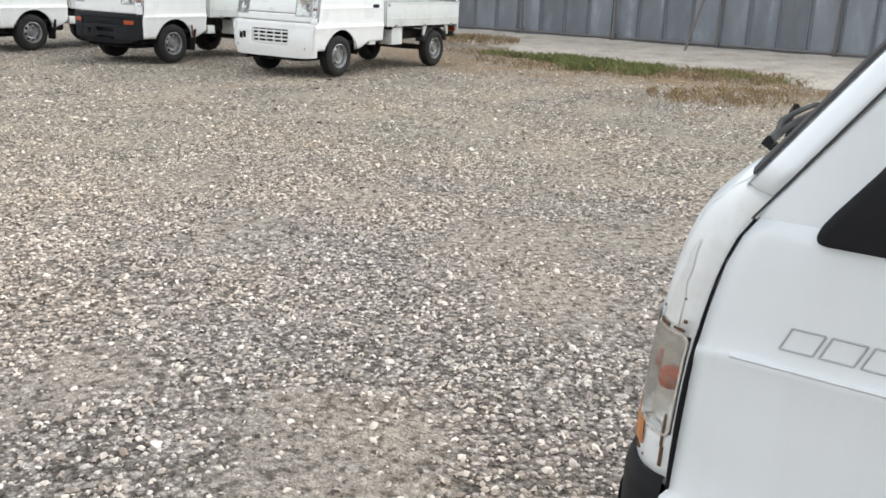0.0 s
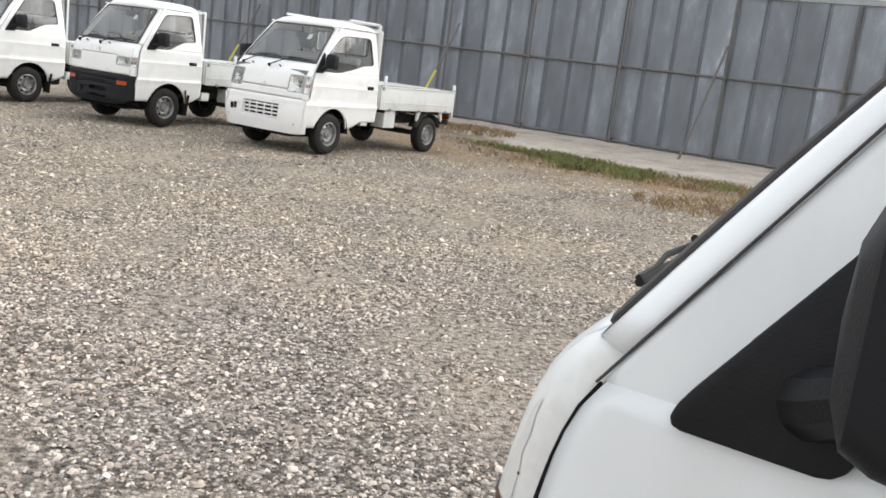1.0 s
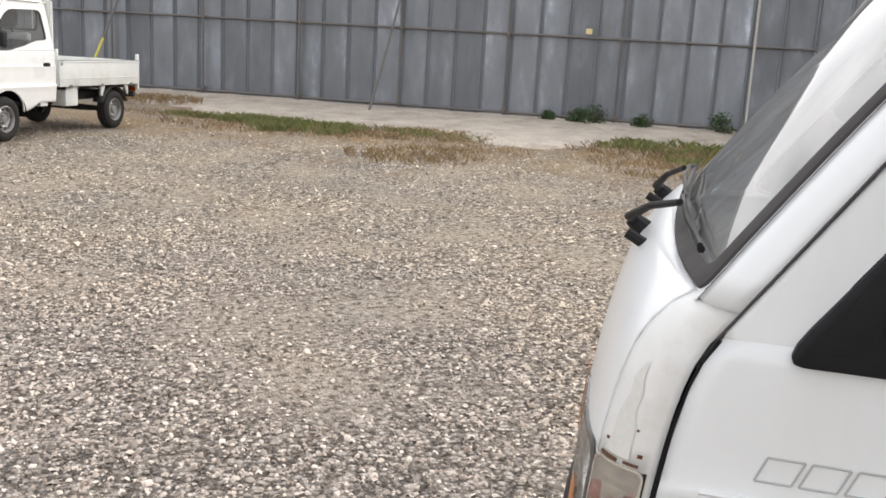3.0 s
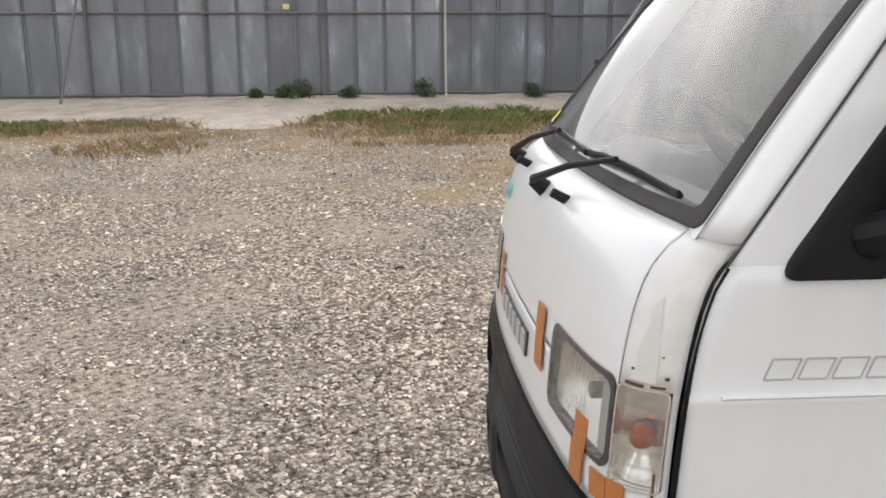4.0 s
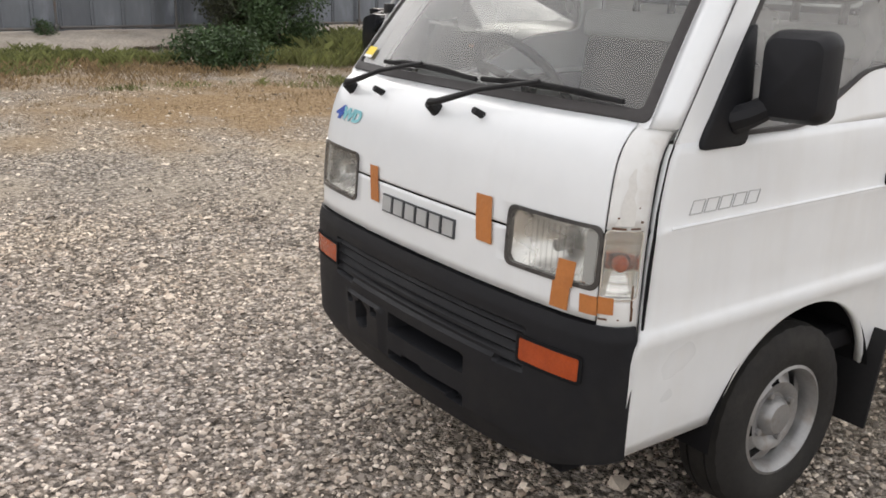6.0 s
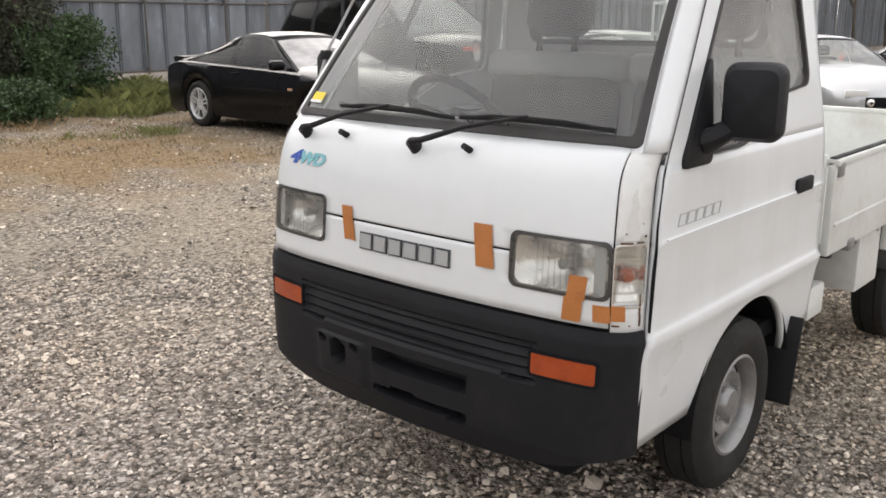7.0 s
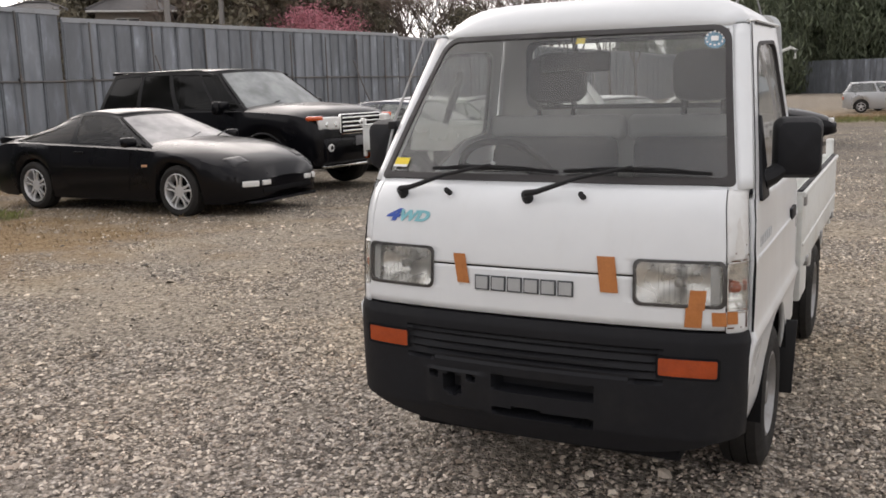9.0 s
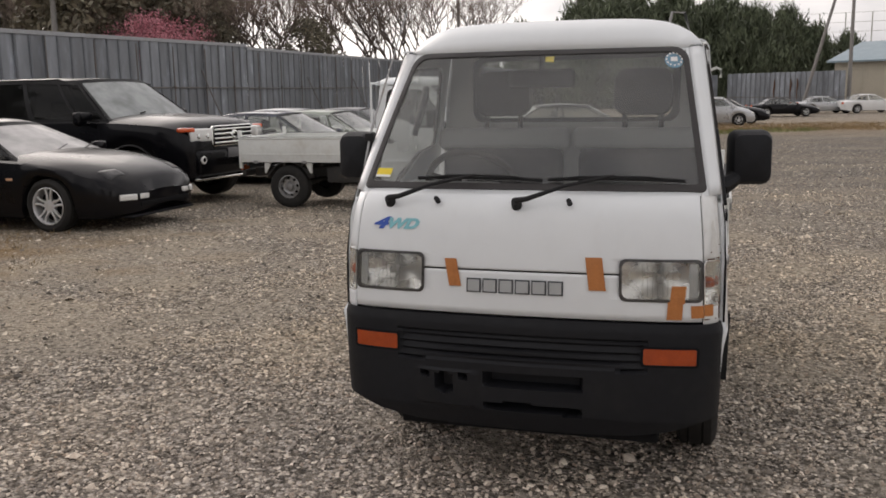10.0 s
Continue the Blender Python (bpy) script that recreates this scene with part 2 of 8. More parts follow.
# ---- mesh helpers ----
def part(name, bm, mat, parent=None, label="", smooth=True, angle=35, solid=0.0, bevel=0.0, m=None):
    """Links a bmesh as one mesh object under a thing or a part."""
    me = bpy.data.meshes.new(name)
    bm.normal_update()
    bm.to_mesh(me)
    bm.free()
    ob = new(name, me)
    me.materials.append(mat)
    if smooth:
        me.shade_smooth()
        me.set_sharp_from_angle(angle=radians(angle))
    if m is not None:
        ob.matrix_basis = m
    if parent is not None:
        ob.parent = parent
    if solid:
        md = ob.modifiers.new("thickness", "SOLIDIFY")
        md.thickness, md.offset = abs(solid), -1 if solid > 0 else 1
    if bevel:
        md = ob.modifiers.new("edge", "BEVEL")
        md.width, md.segments, md.limit_method, md.angle_limit = bevel, 2, "ANGLE", radians(40)
    if label:
        tagged(ob, label)
    return ob


def thing(name, label, category, m=None, group="", kind=""):
    """An empty at the base of a thing, which carries its parts."""
    ob = new(name)
    ob.empty_display_size = 0.2
    if m is not None:
        ob.matrix_basis = m
    return tagged(ob, label, category, group, kind)


def smooth_curve(points):
    """A function through points (x, y), x rising, by monotone cubic pieces."""
    xs = np.array([p[0] for p in points], float)
    ys = np.array([p[1] for p in points], float)
    h, d = np.diff(xs), np.diff(ys) / np.diff(xs)
    t = np.zeros(len(xs))
    t[0], t[-1] = d[0], d[-1]
    for i in range(1, len(xs) - 1):
        if d[i - 1] * d[i] > 0:
            w1, w2 = 2 * h[i] + h[i - 1], h[i] + 2 * h[i - 1]
            t[i] = (w1 + w2) / (w1 / d[i - 1] + w2 / d[i])

    def f(x):
        x = min(max(x, xs[0]), xs[-1])
        i = min(max(int(np.searchsorted(xs, x)) - 1, 0), len(h) - 1)
        u = (x - xs[i]) / h[i]
        return float(ys[i] * (1 + 2 * u) * (1 - u) ** 2 + t[i] * h[i] * u * (1 - u) ** 2
                     + ys[i + 1] * u * u * (3 - 2 * u) - t[i + 1] * h[i] * u * u * (1 - u))
    return f


def grid(rows, skip=None, bm=None, close=False):
    """Quads over rows of points; skip(i, j) leaves a cell out."""
    bm = bm or bmesh.new()
    vs = [[bm.verts.new(p) for p in r] for r in rows]
    for i in range(len(rows) - 1):
        k = len(rows[i])
        for j in range(k if close else k - 1):
            if skip and skip(i, j):
                continue
            a, b, c, d = vs[i][j], vs[i][(j + 1) % k], vs[i + 1][(j + 1) % k], vs[i + 1][j]
            try:
                bm.faces.new((a, b, c, d))
            except ValueError:
                pass
    loose = [v for v in bm.verts if not v.link_faces]
    for v in loose:
        bm.verts.remove(v)
    return bm


def box(x0, x1, y0, y1, z0, z1, bevel=0.0, bm=None, seg=2):
    bm2 = bmesh.new()
    r = bmesh.ops.create_cube(bm2, size=1.0)
    bmesh.ops.scale(bm2, vec=(x1 - x0, y1 - y0, z1 - z0), verts=r["verts"])
    bmesh.ops.translate(bm2, vec=((x0 + x1) / 2, (y0 + y1) / 2, (z0 + z1) / 2), verts=r["verts"])
    if bevel:
        bmesh.ops.bevel(bm2, geom=list(bm2.edges), offset=bevel, segments=seg, affect="EDGES", profile=0.5)
    if bm is None:
        return bm2
    return join(bm, bm2)


def join(bm, other):
    me = bpy.data.meshes.new("joined")
    other.to_mesh(me)
    other.free()
    bm.from_mesh(me)
    bpy.data.meshes.remove(me)
    return bm


def moved(bm, m):
    bmesh.ops.transform(bm, matrix=m, verts=bm.verts)
    return bm


def tube(points, radius, seg=8, bm=None, cap=True):
    """A round bar along points; radius may be one per point."""
    bm = bm or bmesh.new()
    pts = [Vector(p) for p in points]
    rings = []
    ref = Vector((0, 0, 1))
    for i, p in enumerate(pts):
        d = (pts[min(i + 1, len(pts) - 1)] - pts[max(i - 1, 0)]).normalized()
        a = d.cross(ref if abs(d.dot(ref)) < 0.95 else Vector((1, 0, 0))).normalized()
        b = d.cross(a)
        r = radius[i] if isinstance(radius, (list, tuple)) else radius
        rings.append([bm.verts.new(p + r * (math.cos(2 * math.pi * k / seg) * a + math.sin(2 * math.pi * k / seg) * b)) for k in range(seg)])
    for q, s in zip(rings, rings[1:]):
        for k in range(seg):
            bm.faces.new((q[k], q[(k + 1) % seg], s[(k + 1) % seg], s[k]))
    if cap:
        bm.faces.new(rings[0][::-1])
        bm.faces.new(rings[-1])
    return bm


def lathe(profile, seg=32, axis="X"):
    """Turns a profile of (along the axis, radius) round the axis."""
    bm = bmesh.new()
    rings = []
    for a, r in profile:
        ring = []
        for k in range(seg):
            c, s = r * math.cos(2 * math.pi * k / seg), r * math.sin(2 * math.pi * k / seg)
            ring.append(bm.verts.new((a, c, s) if axis == "X" else (c, a, s) if axis == "Y" else (c, s, a)))
        rings.append(ring)
    for q, s in zip(rings, rings[1:]):
        for k in range(seg):
            bm.faces.new((q[k], q[(k + 1) % seg], s[(k + 1) % seg], s[k]))
    if profile[0][1] < 0.012:
        bm.faces.new(rings[0])
    if profile[-1][1] < 0.012:
        bm.faces.new(rings[-1][::-1])
    bmesh.ops.recalc_face_normals(bm, faces=bm.faces)
    return bm


def extrude_outline(points, depth, axis="X", bevel=0.0):
    """A plate from a closed outline of 2-D points, given depth along an axis, about zero."""
    bm = bmesh.new()
    def at(p, h):
        return (h, p[0], p[1]) if axis == "X" else (p[0], h, p[1]) if axis == "Y" else (p[0], p[1], h)
    a = [bm.verts.new(at(p, -depth / 2)) for p in points]
    b = [bm.verts.new(at(p, depth / 2)) for p in points]
    bm.faces.new(a)
    bm.faces.new(b[::-1])
    for i in range(len(points)):
        j = (i + 1) % len(points)
        bm.faces.new((a[i], b[i], b[j], a[j]))
    bmesh.ops.recalc_face_normals(bm, faces=bm.faces)
    if bevel:
        bmesh.ops.bevel(bm, geom=list(bm.edges), offset=bevel, segments=2, affect="EDGES", profile=0.5)
    return bm


def rounded_rect(x0, x1, y0, y1, r, seg=5):
    out = []
    for cx, cy, a0 in ((x1 - r, y1 - r, 0), (x0 + r, y1 - r, 90), (x0 + r, y0 + r, 180), (x1 - r, y0 + r, 270)):
        for k in range(seg + 1):
            a = radians(a0 + 90 * k / seg)
            out.append((cx + r * math.cos(a), cy + r * math.sin(a)))
    return out


def rounded_rect4(x0, x1, y0, y1, radii, seg=5):
    """As rounded_rect, with radii for top right, top left, bottom left, bottom right."""
    out = []
    for (cx, cy, sx, sy, a0), r in zip(((x1, y1, -1, -1, 0), (x0, y1, 1, -1, 90), (x0, y0, 1, 1, 180), (x1, y0, -1, 1, 270)), radii):
        for k in range(seg + 1):
            a = radians(a0 + 90 * k / seg)
            out.append((cx + sx * r + r * math.cos(a), cy + sy * r + r * math.sin(a)))
    return out


def text_mesh(body, size, m, bm_depth=0.002, shear=0.0):
    """Letters in the built-in font as a bmesh in the plane z of m."""
    cu = bpy.data.curves.new("letters", "FONT")
    cu.body, cu.size, cu.extrude, cu.shear, cu.offset = body, size, bm_depth, shear, 0.0025
    cu.align_x, cu.align_y = "CENTER", "CENTER"
    ob = bpy.data.objects.new("letters", cu)
    scene.collection.objects.link(ob)
    me = bpy.data.meshes.new_from_object(ob.evaluated_get(bpy.context.evaluated_depsgraph_get()))
    bpy.data.objects.remove(ob)
    bm = bmesh.new()
    bm.from_mesh(me)
    bpy.data.meshes.remove(me)
    return moved(bm, m)

# ---- small cab-over pickup trucks ----
def orient(bm, ref=(0, 0, 0.9)):
    """Turns all faces of an open shell outwards, seen from an inner point."""
    bm.normal_update()
    ref = Vector(ref)
    s = sum(f.normal.dot(f.calc_center_median() - ref) * f.calc_area() for f in bm.faces)
    if s < 0:
        bmesh.ops.reverse_faces(bm, faces=list(bm.faces))
    return bm


def steel_wheel(parent, x, y, r, width, rim_r, side, rim_mat, slots=8, style="steel", steps=48):
    """A wheel: the rim is the part, the tyre and the hub cap belong to it. side: +1 faces +x."""
    w = width / 2
    rim = bmesh.new()
    ring = lathe([(w * 0.95, rim_r + 0.004), (w * 1.0, rim_r - 0.006), (w * 0.86, rim_r - 0.014), (w * 0.6, rim_r - 0.022), (-w * 0.9, rim_r - 0.022)], 40)
    join(rim, ring)
    if style == "steel":
        disc = lathe([(w * 0.45, rim_r - 0.02), (w * 0.35, rim_r * 0.86), (w * 0.62, rim_r * 0.64), (w * 0.58, rim_r * 0.52), (w * 0.40, rim_r * 0.42), (w * 0.45, 0.008)], 40)
        gone = [f for f in disc.faces if rim_r * 0.60 < math.hypot(*f.calc_center_median()[1:]) < rim_r * 0.84 and (math.atan2(f.calc_center_median().z, f.calc_center_median().y) / (2 * math.pi) * slots) % 1 < 0.42]
        bmesh.ops.delete(disc, geom=gone, context="FACES")
        join(rim, disc)
    else:
        hub = lathe([(w * 0.3, rim_r * 0.36), (w * 0.72, rim_r * 0.34), (w * 0.80, rim_r * 0.16), (w * 0.80, 0.01)], 24)
        join(rim, hub)
    if side < 0:
        moved(rim, Matrix.Rotation(math.pi, 4, "Z"))
    place = Matrix.Translation((x, y, r))
    rim_ob = part("wheel", rim, rim_mat, parent, m=place)
    back = lathe([(-w * 0.2, rim_r - 0.02), (-w * 0.2, 0.01)], 24)
    if side < 0:
        moved(back, Matrix.Rotation(math.pi, 4, "Z"))
    part("brake_drum", back, DARK_VOID, rim_ob)
    for k in range(slots if style == "alloy" else 0):
        u = rim_r / 0.2
        for e in (-1, 1):
            spoke = extrude_outline([(e * 0.006 * u, rim_r * 0.22), (e * 0.036 * u, rim_r * 0.22), (e * 0.034 * u, rim_r * 0.6), (e * 0.058 * u, rim_r * 0.97), (e * 0.030 * u, rim_r * 0.97), (e * 0.012 * u, rim_r * 0.6)], 0.03, "X", 0.005)
            moved(spoke, Matrix.Translation((side * w * 0.62, 0, 0)) @ Matrix.Rotation(2 * math.pi * k / slots, 4, "X"))
            part("spoke", spoke, rim_mat, rim_ob)
    t = lathe([(-w * 0.85, rim_r - 0.012), (-w * 1.02, rim_r + 0.01), (-w * 1.1, (r + rim_r) / 2), (-w * 1.0, r - 0.03), (-w * 0.8, r - 0.004), (-w * 0.42, r), (-w * 0.40, r - 0.008), (-w * 0.34, r - 0.008), (-w * 0.32, r),
               (w * 0.32, r), (w * 0.34, r - 0.008), (w * 0.40, r - 0.008), (w * 0.42, r), (w * 0.8, r - 0.004), (w * 1.0, r - 0.03), (w * 1.1, (r + rim_r) / 2), (w * 1.02, rim_r + 0.01), (w * 0.85, rim_r - 0.012)], steps)
    for v in t.verts:
        rad = math.hypot(v.co.y, v.co.z)
        step = round(math.atan2(v.co.z, v.co.y) / (2 * math.pi) * steps)
        if rad > r - 0.02 and abs(v.co.x) > w * 0.6 and (step // 2) % 2:
            v.co.y *= 1 - 0.003 / rad
            v.co.z *= 1 - 0.003 / rad
    part("tyre", t, TYRE, rim_ob)
    if style == "steel":
        cap = lathe([(w * 0.40, rim_r * 0.36), (w * 0.66, rim_r * 0.34), (w * 0.84, rim_r * 0.27), (w * 0.88, 0.01)], 24)
        for k in range(4):
            a = 2 * math.pi * k / 4 + 0.4
            join(cap, moved(lathe([(w * 0.5, 0.011), (w * 0.66, 0.010), (w * 0.68, 0.002)], 6), Matrix.Translation((0, rim_r * 0.47 * math.cos(a), rim_r * 0.47 * math.sin(a)))))
        if side < 0:
            moved(cap, Matrix.Rotation(math.pi, 4, "Z"))
        part("hub_cap", cap, rim_mat, rim_ob)
    return rim_ob


def dense(loop, limit=0.4, like=None):
    """Adds points along the long edges of a closed outline so that it can follow a curved panel."""
    out, like = [], like or loop
    for p, q, a, b in zip(loop, loop[1:] + loop[:1], like, like[1:] + like[:1]):
        k = 14 if math.hypot(b[0] - a[0], b[1] - a[1]) > limit else 1
        out += [(p[0] + (q[0] - p[0]) * i / k, p[1] + (q[1] - p[1]) * i / k) for i in range(k)]
    return out


TRUCK = dict(
    front=[(0.22, 0.655), (0.45, 0.662), (0.68, 0.658), (0.83, 0.650), (0.95, 0.634), (1.03, 0.612), (1.075, 0.582), (1.11, 0.535)],
    width=[(0.25, 0.985), (0.65, 1.0), (0.9, 0.992), (1.12, 0.962)], panel_z0=0.68, panel_z1=1.108,
    lamp=(0.352, 0.620, 0.752, 0.884), seam_z=0.836, ws_top=(0.145, 1.605), ws_half=(0.622, 0.530), roof_z=1.725,
    front_axle=0.0, rear_axle=-1.89, tail=-2.60, wheel=(0.268, 0.150, 0.155), bed=(-0.66, 0.945, 0.63), bumper="black", paint=None, hero=False)


def kei_truck(name, label, m, group="", **over):
    sp = dict(TRUCK, **over)
    paint = sp["paint"] or WHITE
    root = thing(name, label, "pickup truck", m, group)
    yc, wx = smooth_curve(sp["front"]), smooth_curve(sp["width"])
    half = [(0, 0), (0.2, -0.003), (0.4, -0.014), (0.52, -0.026), (0.60, -0.042), (0.635, -0.058), (0.658, -0.078), (0.670, -0.100), (0.676, -0.124)]
    arc = [0.0]
    for p, q in zip(half, half[1:]):
        arc.append(arc[-1] + math.hypot(q[0] - p[0], q[1] - p[1]))
    fx = smooth_curve([(a, p[0]) for a, p in zip(arc, half)])
    fy = smooth_curve([(a, p[1]) for a, p in zip(arc, half)])
    END = arc[-1]

    def face(s, z, off=0.0):
        """The place on the rounded front, s metres from the middle along it, at height z, off metres outwards."""
        q = abs(s)
        e = 0.004
        tx, ty = fx(min(q + e, END)) - fx(max(q - e, 0)), fy(min(q + e, END)) - fy(max(q - e, 0))
        n = math.hypot(tx, ty)
        nx, ny = -ty / n, tx / n
        slope = (yc(z + 0.005) - yc(z - 0.005)) / 0.01
        k = math.hypot(1, slope)
        x = (fx(q) * wx(z) + nx * off) * (1 if s >= 0 else -1)
        return Vector((x, yc(z) + fy(q) + ny * off / k, z - off * slope / k * ny))

    def slab(s0, s1, z0, z1, off, thick, nx=8, nz=6, tilt=0.0, bm=None):
        """A plate that follows the front."""
        def pt(i, j, o):
            s, z = s0 + (s1 - s0) * i / nx, z0 + (z1 - z0) * j / nz
            return face(s + tilt * (z - z0), z, o)
        b = bmesh.new()
        a = [[b.verts.new(pt(i, j, off + thick)) for j in range(nz + 1)] for i in range(nx + 1)]
        c = [[b.verts.new(pt(i, j, off)) for j in range(nz + 1)] for i in range(nx + 1)]
        for i in range(nx):
            for j in range(nz):
                b.faces.new((a[i][j], a[i + 1][j], a[i + 1][j + 1], a[i][j + 1]))
                b.faces.new((c[i][j], c[i][j + 1], c[i + 1][j + 1], c[i + 1][j]))
        for j in range(nz):
            b.faces.new((a[0][j], a[0][j + 1], c[0][j + 1], c[0][j]))
            b.faces.new((a[nx][j], c[nx][j], c[nx][j + 1], a[nx][j + 1]))
        for i in range(nx):
            b.faces.new((a[i][0], c[i][0], c[i + 1][0], a[i + 1][0]))
            b.faces.new((a[i][nz], a[i + 1][nz], c[i + 1][nz], c[i][nz]))
        bmesh.ops.recalc_face_normals(b, faces=b.faces)
        return b if bm is None else join(bm, b)

    def ring(s0, s1, z0, z1, off, thick, wide, r=0.02, inside=0.0):
        """A flat rim round an opening on the front."""
        outer, inner = rounded_rect(s0, s1, z0, z1, r), rounded_rect(s0 + wide, s1 - wide, z0 + wide, z1 - wide, inside or max(r - wide * 0.6, 0.006))
        inner = dense(inner, 0.03, outer)
        outer = dense(outer, 0.03)
        b = grid([[face(s, z, off) for s, z in outer], [face(s, z, off + thick) for s, z in outer], [face(s, z, off + thick) for s, z in inner], [face(s, z, off - 0.02) for s, z in inner]], close=True)
        bmesh.ops.recalc_face_normals(b, faces=b.faces)
        return b

    L0, L1, LZ0, LZ1 = sp["lamp"]
    Z0, Z1 = sp["panel_z0"], sp["panel_z1"]
    SEAM = 0.624
    # front panel with lamp openings and a seam
    ss = sorted({round(v, 4) for v in [-SEAM, -L1, -L0, L0, L1, SEAM] + list(np.linspace(-SEAM, SEAM, 33))})
    ss = [s for i, s in enumerate(ss) if i == 0 or s - ss[i - 1] > 0.003 or s in (SEAM,)]
    zs = sorted({round(v, 4) for v in [Z0, LZ0, sp["seam_z"] - 0.003, sp["seam_z"] + 0.003, LZ1, Z1] + list(np.linspace(Z0, Z1, 19))})
    rows = [[face(s, z) for s in ss] for z in zs]

    def in_lamp(i, j):
        s, z = abs(ss[j] + ss[j + 1]) / 2, (zs[i] + zs[i + 1]) / 2
        return (L0 < s < L1 and LZ0 < z < LZ1) or (sp["seam_z"] - 0.0031 < z < sp["seam_z"] + 0.0031 and s < L0)
    part("front_panel", orient(grid(rows, in_lamp)), paint, root, solid=0.004)
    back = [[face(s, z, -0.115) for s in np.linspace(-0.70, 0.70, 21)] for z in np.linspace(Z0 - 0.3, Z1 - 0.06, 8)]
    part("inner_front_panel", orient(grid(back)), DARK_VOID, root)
    for sd in (-1, 1):
        cs = [sd * v for v in np.linspace(SEAM + 0.004, END, 11)]
        cz = sorted({round(v, 4) for v in [Z0 - 0.02, LZ0 - 0.016, LZ1] + list(np.linspace(Z0 - 0.02, Z1, 17))})
        part("corner_panel", orient(grid([[face(s, z) for s in cs] for z in cz], lambda i, j: LZ0 - 0.016 < (cz[i] + cz[i + 1]) / 2 < LZ1 + 0.001 and j < 9)), WHITE_WORN if sp["hero"] and sd < 0 else paint, root, solid=0.004)
    # head lamps: bezel, reflector, lens; marker lamps round the corner
    for sd in (-1, 1):
        a, b = sorted((sd * L0, sd * L1))
        bezel = part("headlight", ring(a - 0.006, b + 0.004, LZ0 - 0.006, LZ1 + 0.006, -0.004, 0.007, 0.009, 0.022, 0.022), LAMP_RIM if sp["hero"] else LETTER_GREY, root)
        bowl = grid([[face(a + (b - a) * u, LZ0 + (LZ1 - LZ0) * v, -0.010 - 0.055 * (1 - (2 * u - 1) ** 2) * (1 - (2 * v - 1) ** 2)) for u in np.linspace(0, 1, 17)] for v in np.linspace(0, 1, 13)])
        part("reflector", orient(bowl), REFLECTOR, bezel)
        c = face((a + b) / 2, (LZ0 + LZ1) / 2, -0.045)
        part("bulb_shield", moved(lathe([(-0.02, 0.014), (0.016, 0.014), (0.020, 0.004)], 16, "Y"), Matrix.Translation(c)), STEEL_RIM, bezel)
        lens = slab(a + 0.003, b - 0.003, LZ0 + 0.002, LZ1 - 0.002, 0.0, 0.003, 10, 6)
        lo = part("lens", lens, LENS, bezel)
        lo.visible_shadow = False
        e0, e1 = (b - 0.040, b - 0.010) if sd > 0 else (a + 0.010, a + 0.040)
        part("lamp_side_panel", slab(e0, e1, LZ0 + 0.008, LZ1 - 0.008, -0.010, 0.003, 3, 4), LETTER_GREY, bezel)
        fl = bmesh.new()
        for k in range(7 if sp["hero"] else 2):
            s = a + (b - a) * (k + 5.5) / 16
            slab(s, s + 0.0035, LZ0 + 0.012, LZ1 - 0.012, -0.006, 0.003, 1, 4, bm=fl)
        part("lens_flutes", fl, LENS, bezel).visible_shadow = False
        k0, k1 = sorted((sd * (L1 + 0.008), sd * (END - 0.011)))
        mk = part("corner_lamp", ring(k0, k1, LZ0 - 0.020, LZ1 + 0.002, -0.004, 0.007, 0.003, 0.012), LAMP_SILVER, root)
        bl = grid([[face(k0 + (k1 - k0) * u, LZ0 - 0.016 + (LZ1 - LZ0 + 0.016) * v, -0.008 - 0.026 * (1 - (2 * u - 1) ** 4) * (0.35 + 0.65 * (1 - (2 * v - 1) ** 2))) for u in np.linspace(0, 1, 11)] for v in np.linspace(0, 1, 9)])
        part("reflector", orient(bl), LAMP_SILVER, mk)
        for k in range(6):
            zz = LZ0 - 0.008 + (LZ1 - LZ0 + 0.002) * k / 6
            part("lens_rib", slab(k0 + 0.008, k1 - 0.008, zz, zz + 0.005, -0.004, 0.003, 6, 1), LENS, mk).visible_shadow = False
        part("amber_bulb", moved(lathe([(-0.012, 0.019), (0.0, 0.018), (0.008, 0.013), (0.012, 0.002)], 20, "Y"), Matrix.Translation(face((k0 + k1) / 2, (LZ0 + LZ1) / 2 - 0.010, -0.014)) @ Matrix.Rotation(radians(-50 * sd), 4, "Z")), AMBER, mk)
        ln = part("lens", slab(k0 + 0.003, k1 - 0.003, LZ0 - 0.016, LZ1, 0.0, 0.003, 8, 4), LENS, mk)
        ln.visible_shadow = False
    # bumper
    if sp["bumper"] == "black":
        nb, nz = 81, 44
        zt = Z0 - 0.008

        def bump_off(s, z):
            o = 0.014
            if abs(s) < 0.44 and 0.505 < z < 0.612:
                o = -0.006 + 0.014 * abs(math.sin((z - 0.505) / 0.107 * math.pi * 4))
            if -0.215 < s < 0.125 and (0.420 < z < 0.470 or 0.335 < z < 0.362):
                o = -0.05
            if 0.15 < s < 0.37 and 0.34 < z < 0.475:
                o = 0.022
                if math.hypot(s - 0.27, z - 0.425) < 0.034 or math.hypot(s - 0.335, z - 0.455) < 0.011 or math.hypot(s - 0.195, z - 0.455) < 0.011:
                    o = -0.03
            if z < 0.33:
                o -= (0.33 - z) * 0.35
            if z > zt - 0.03:
                o -= (z - zt + 0.03) * 0.25
            return o
        zb = smooth_curve([(0, 0.258), (0.35, 0.264), (0.52, 0.290), (0.64, 0.335), (0.80, 0.36)])
        rows = []
        for i in range(nz + 1):
            row = []
            for s in np.linspace(-END + 0.006, END - 0.006, nb):
                z = zb(abs(s)) + (zt - zb(abs(s))) * i / nz
                row.append(face(s, z, bump_off(s, z)))
            rows.append(row)
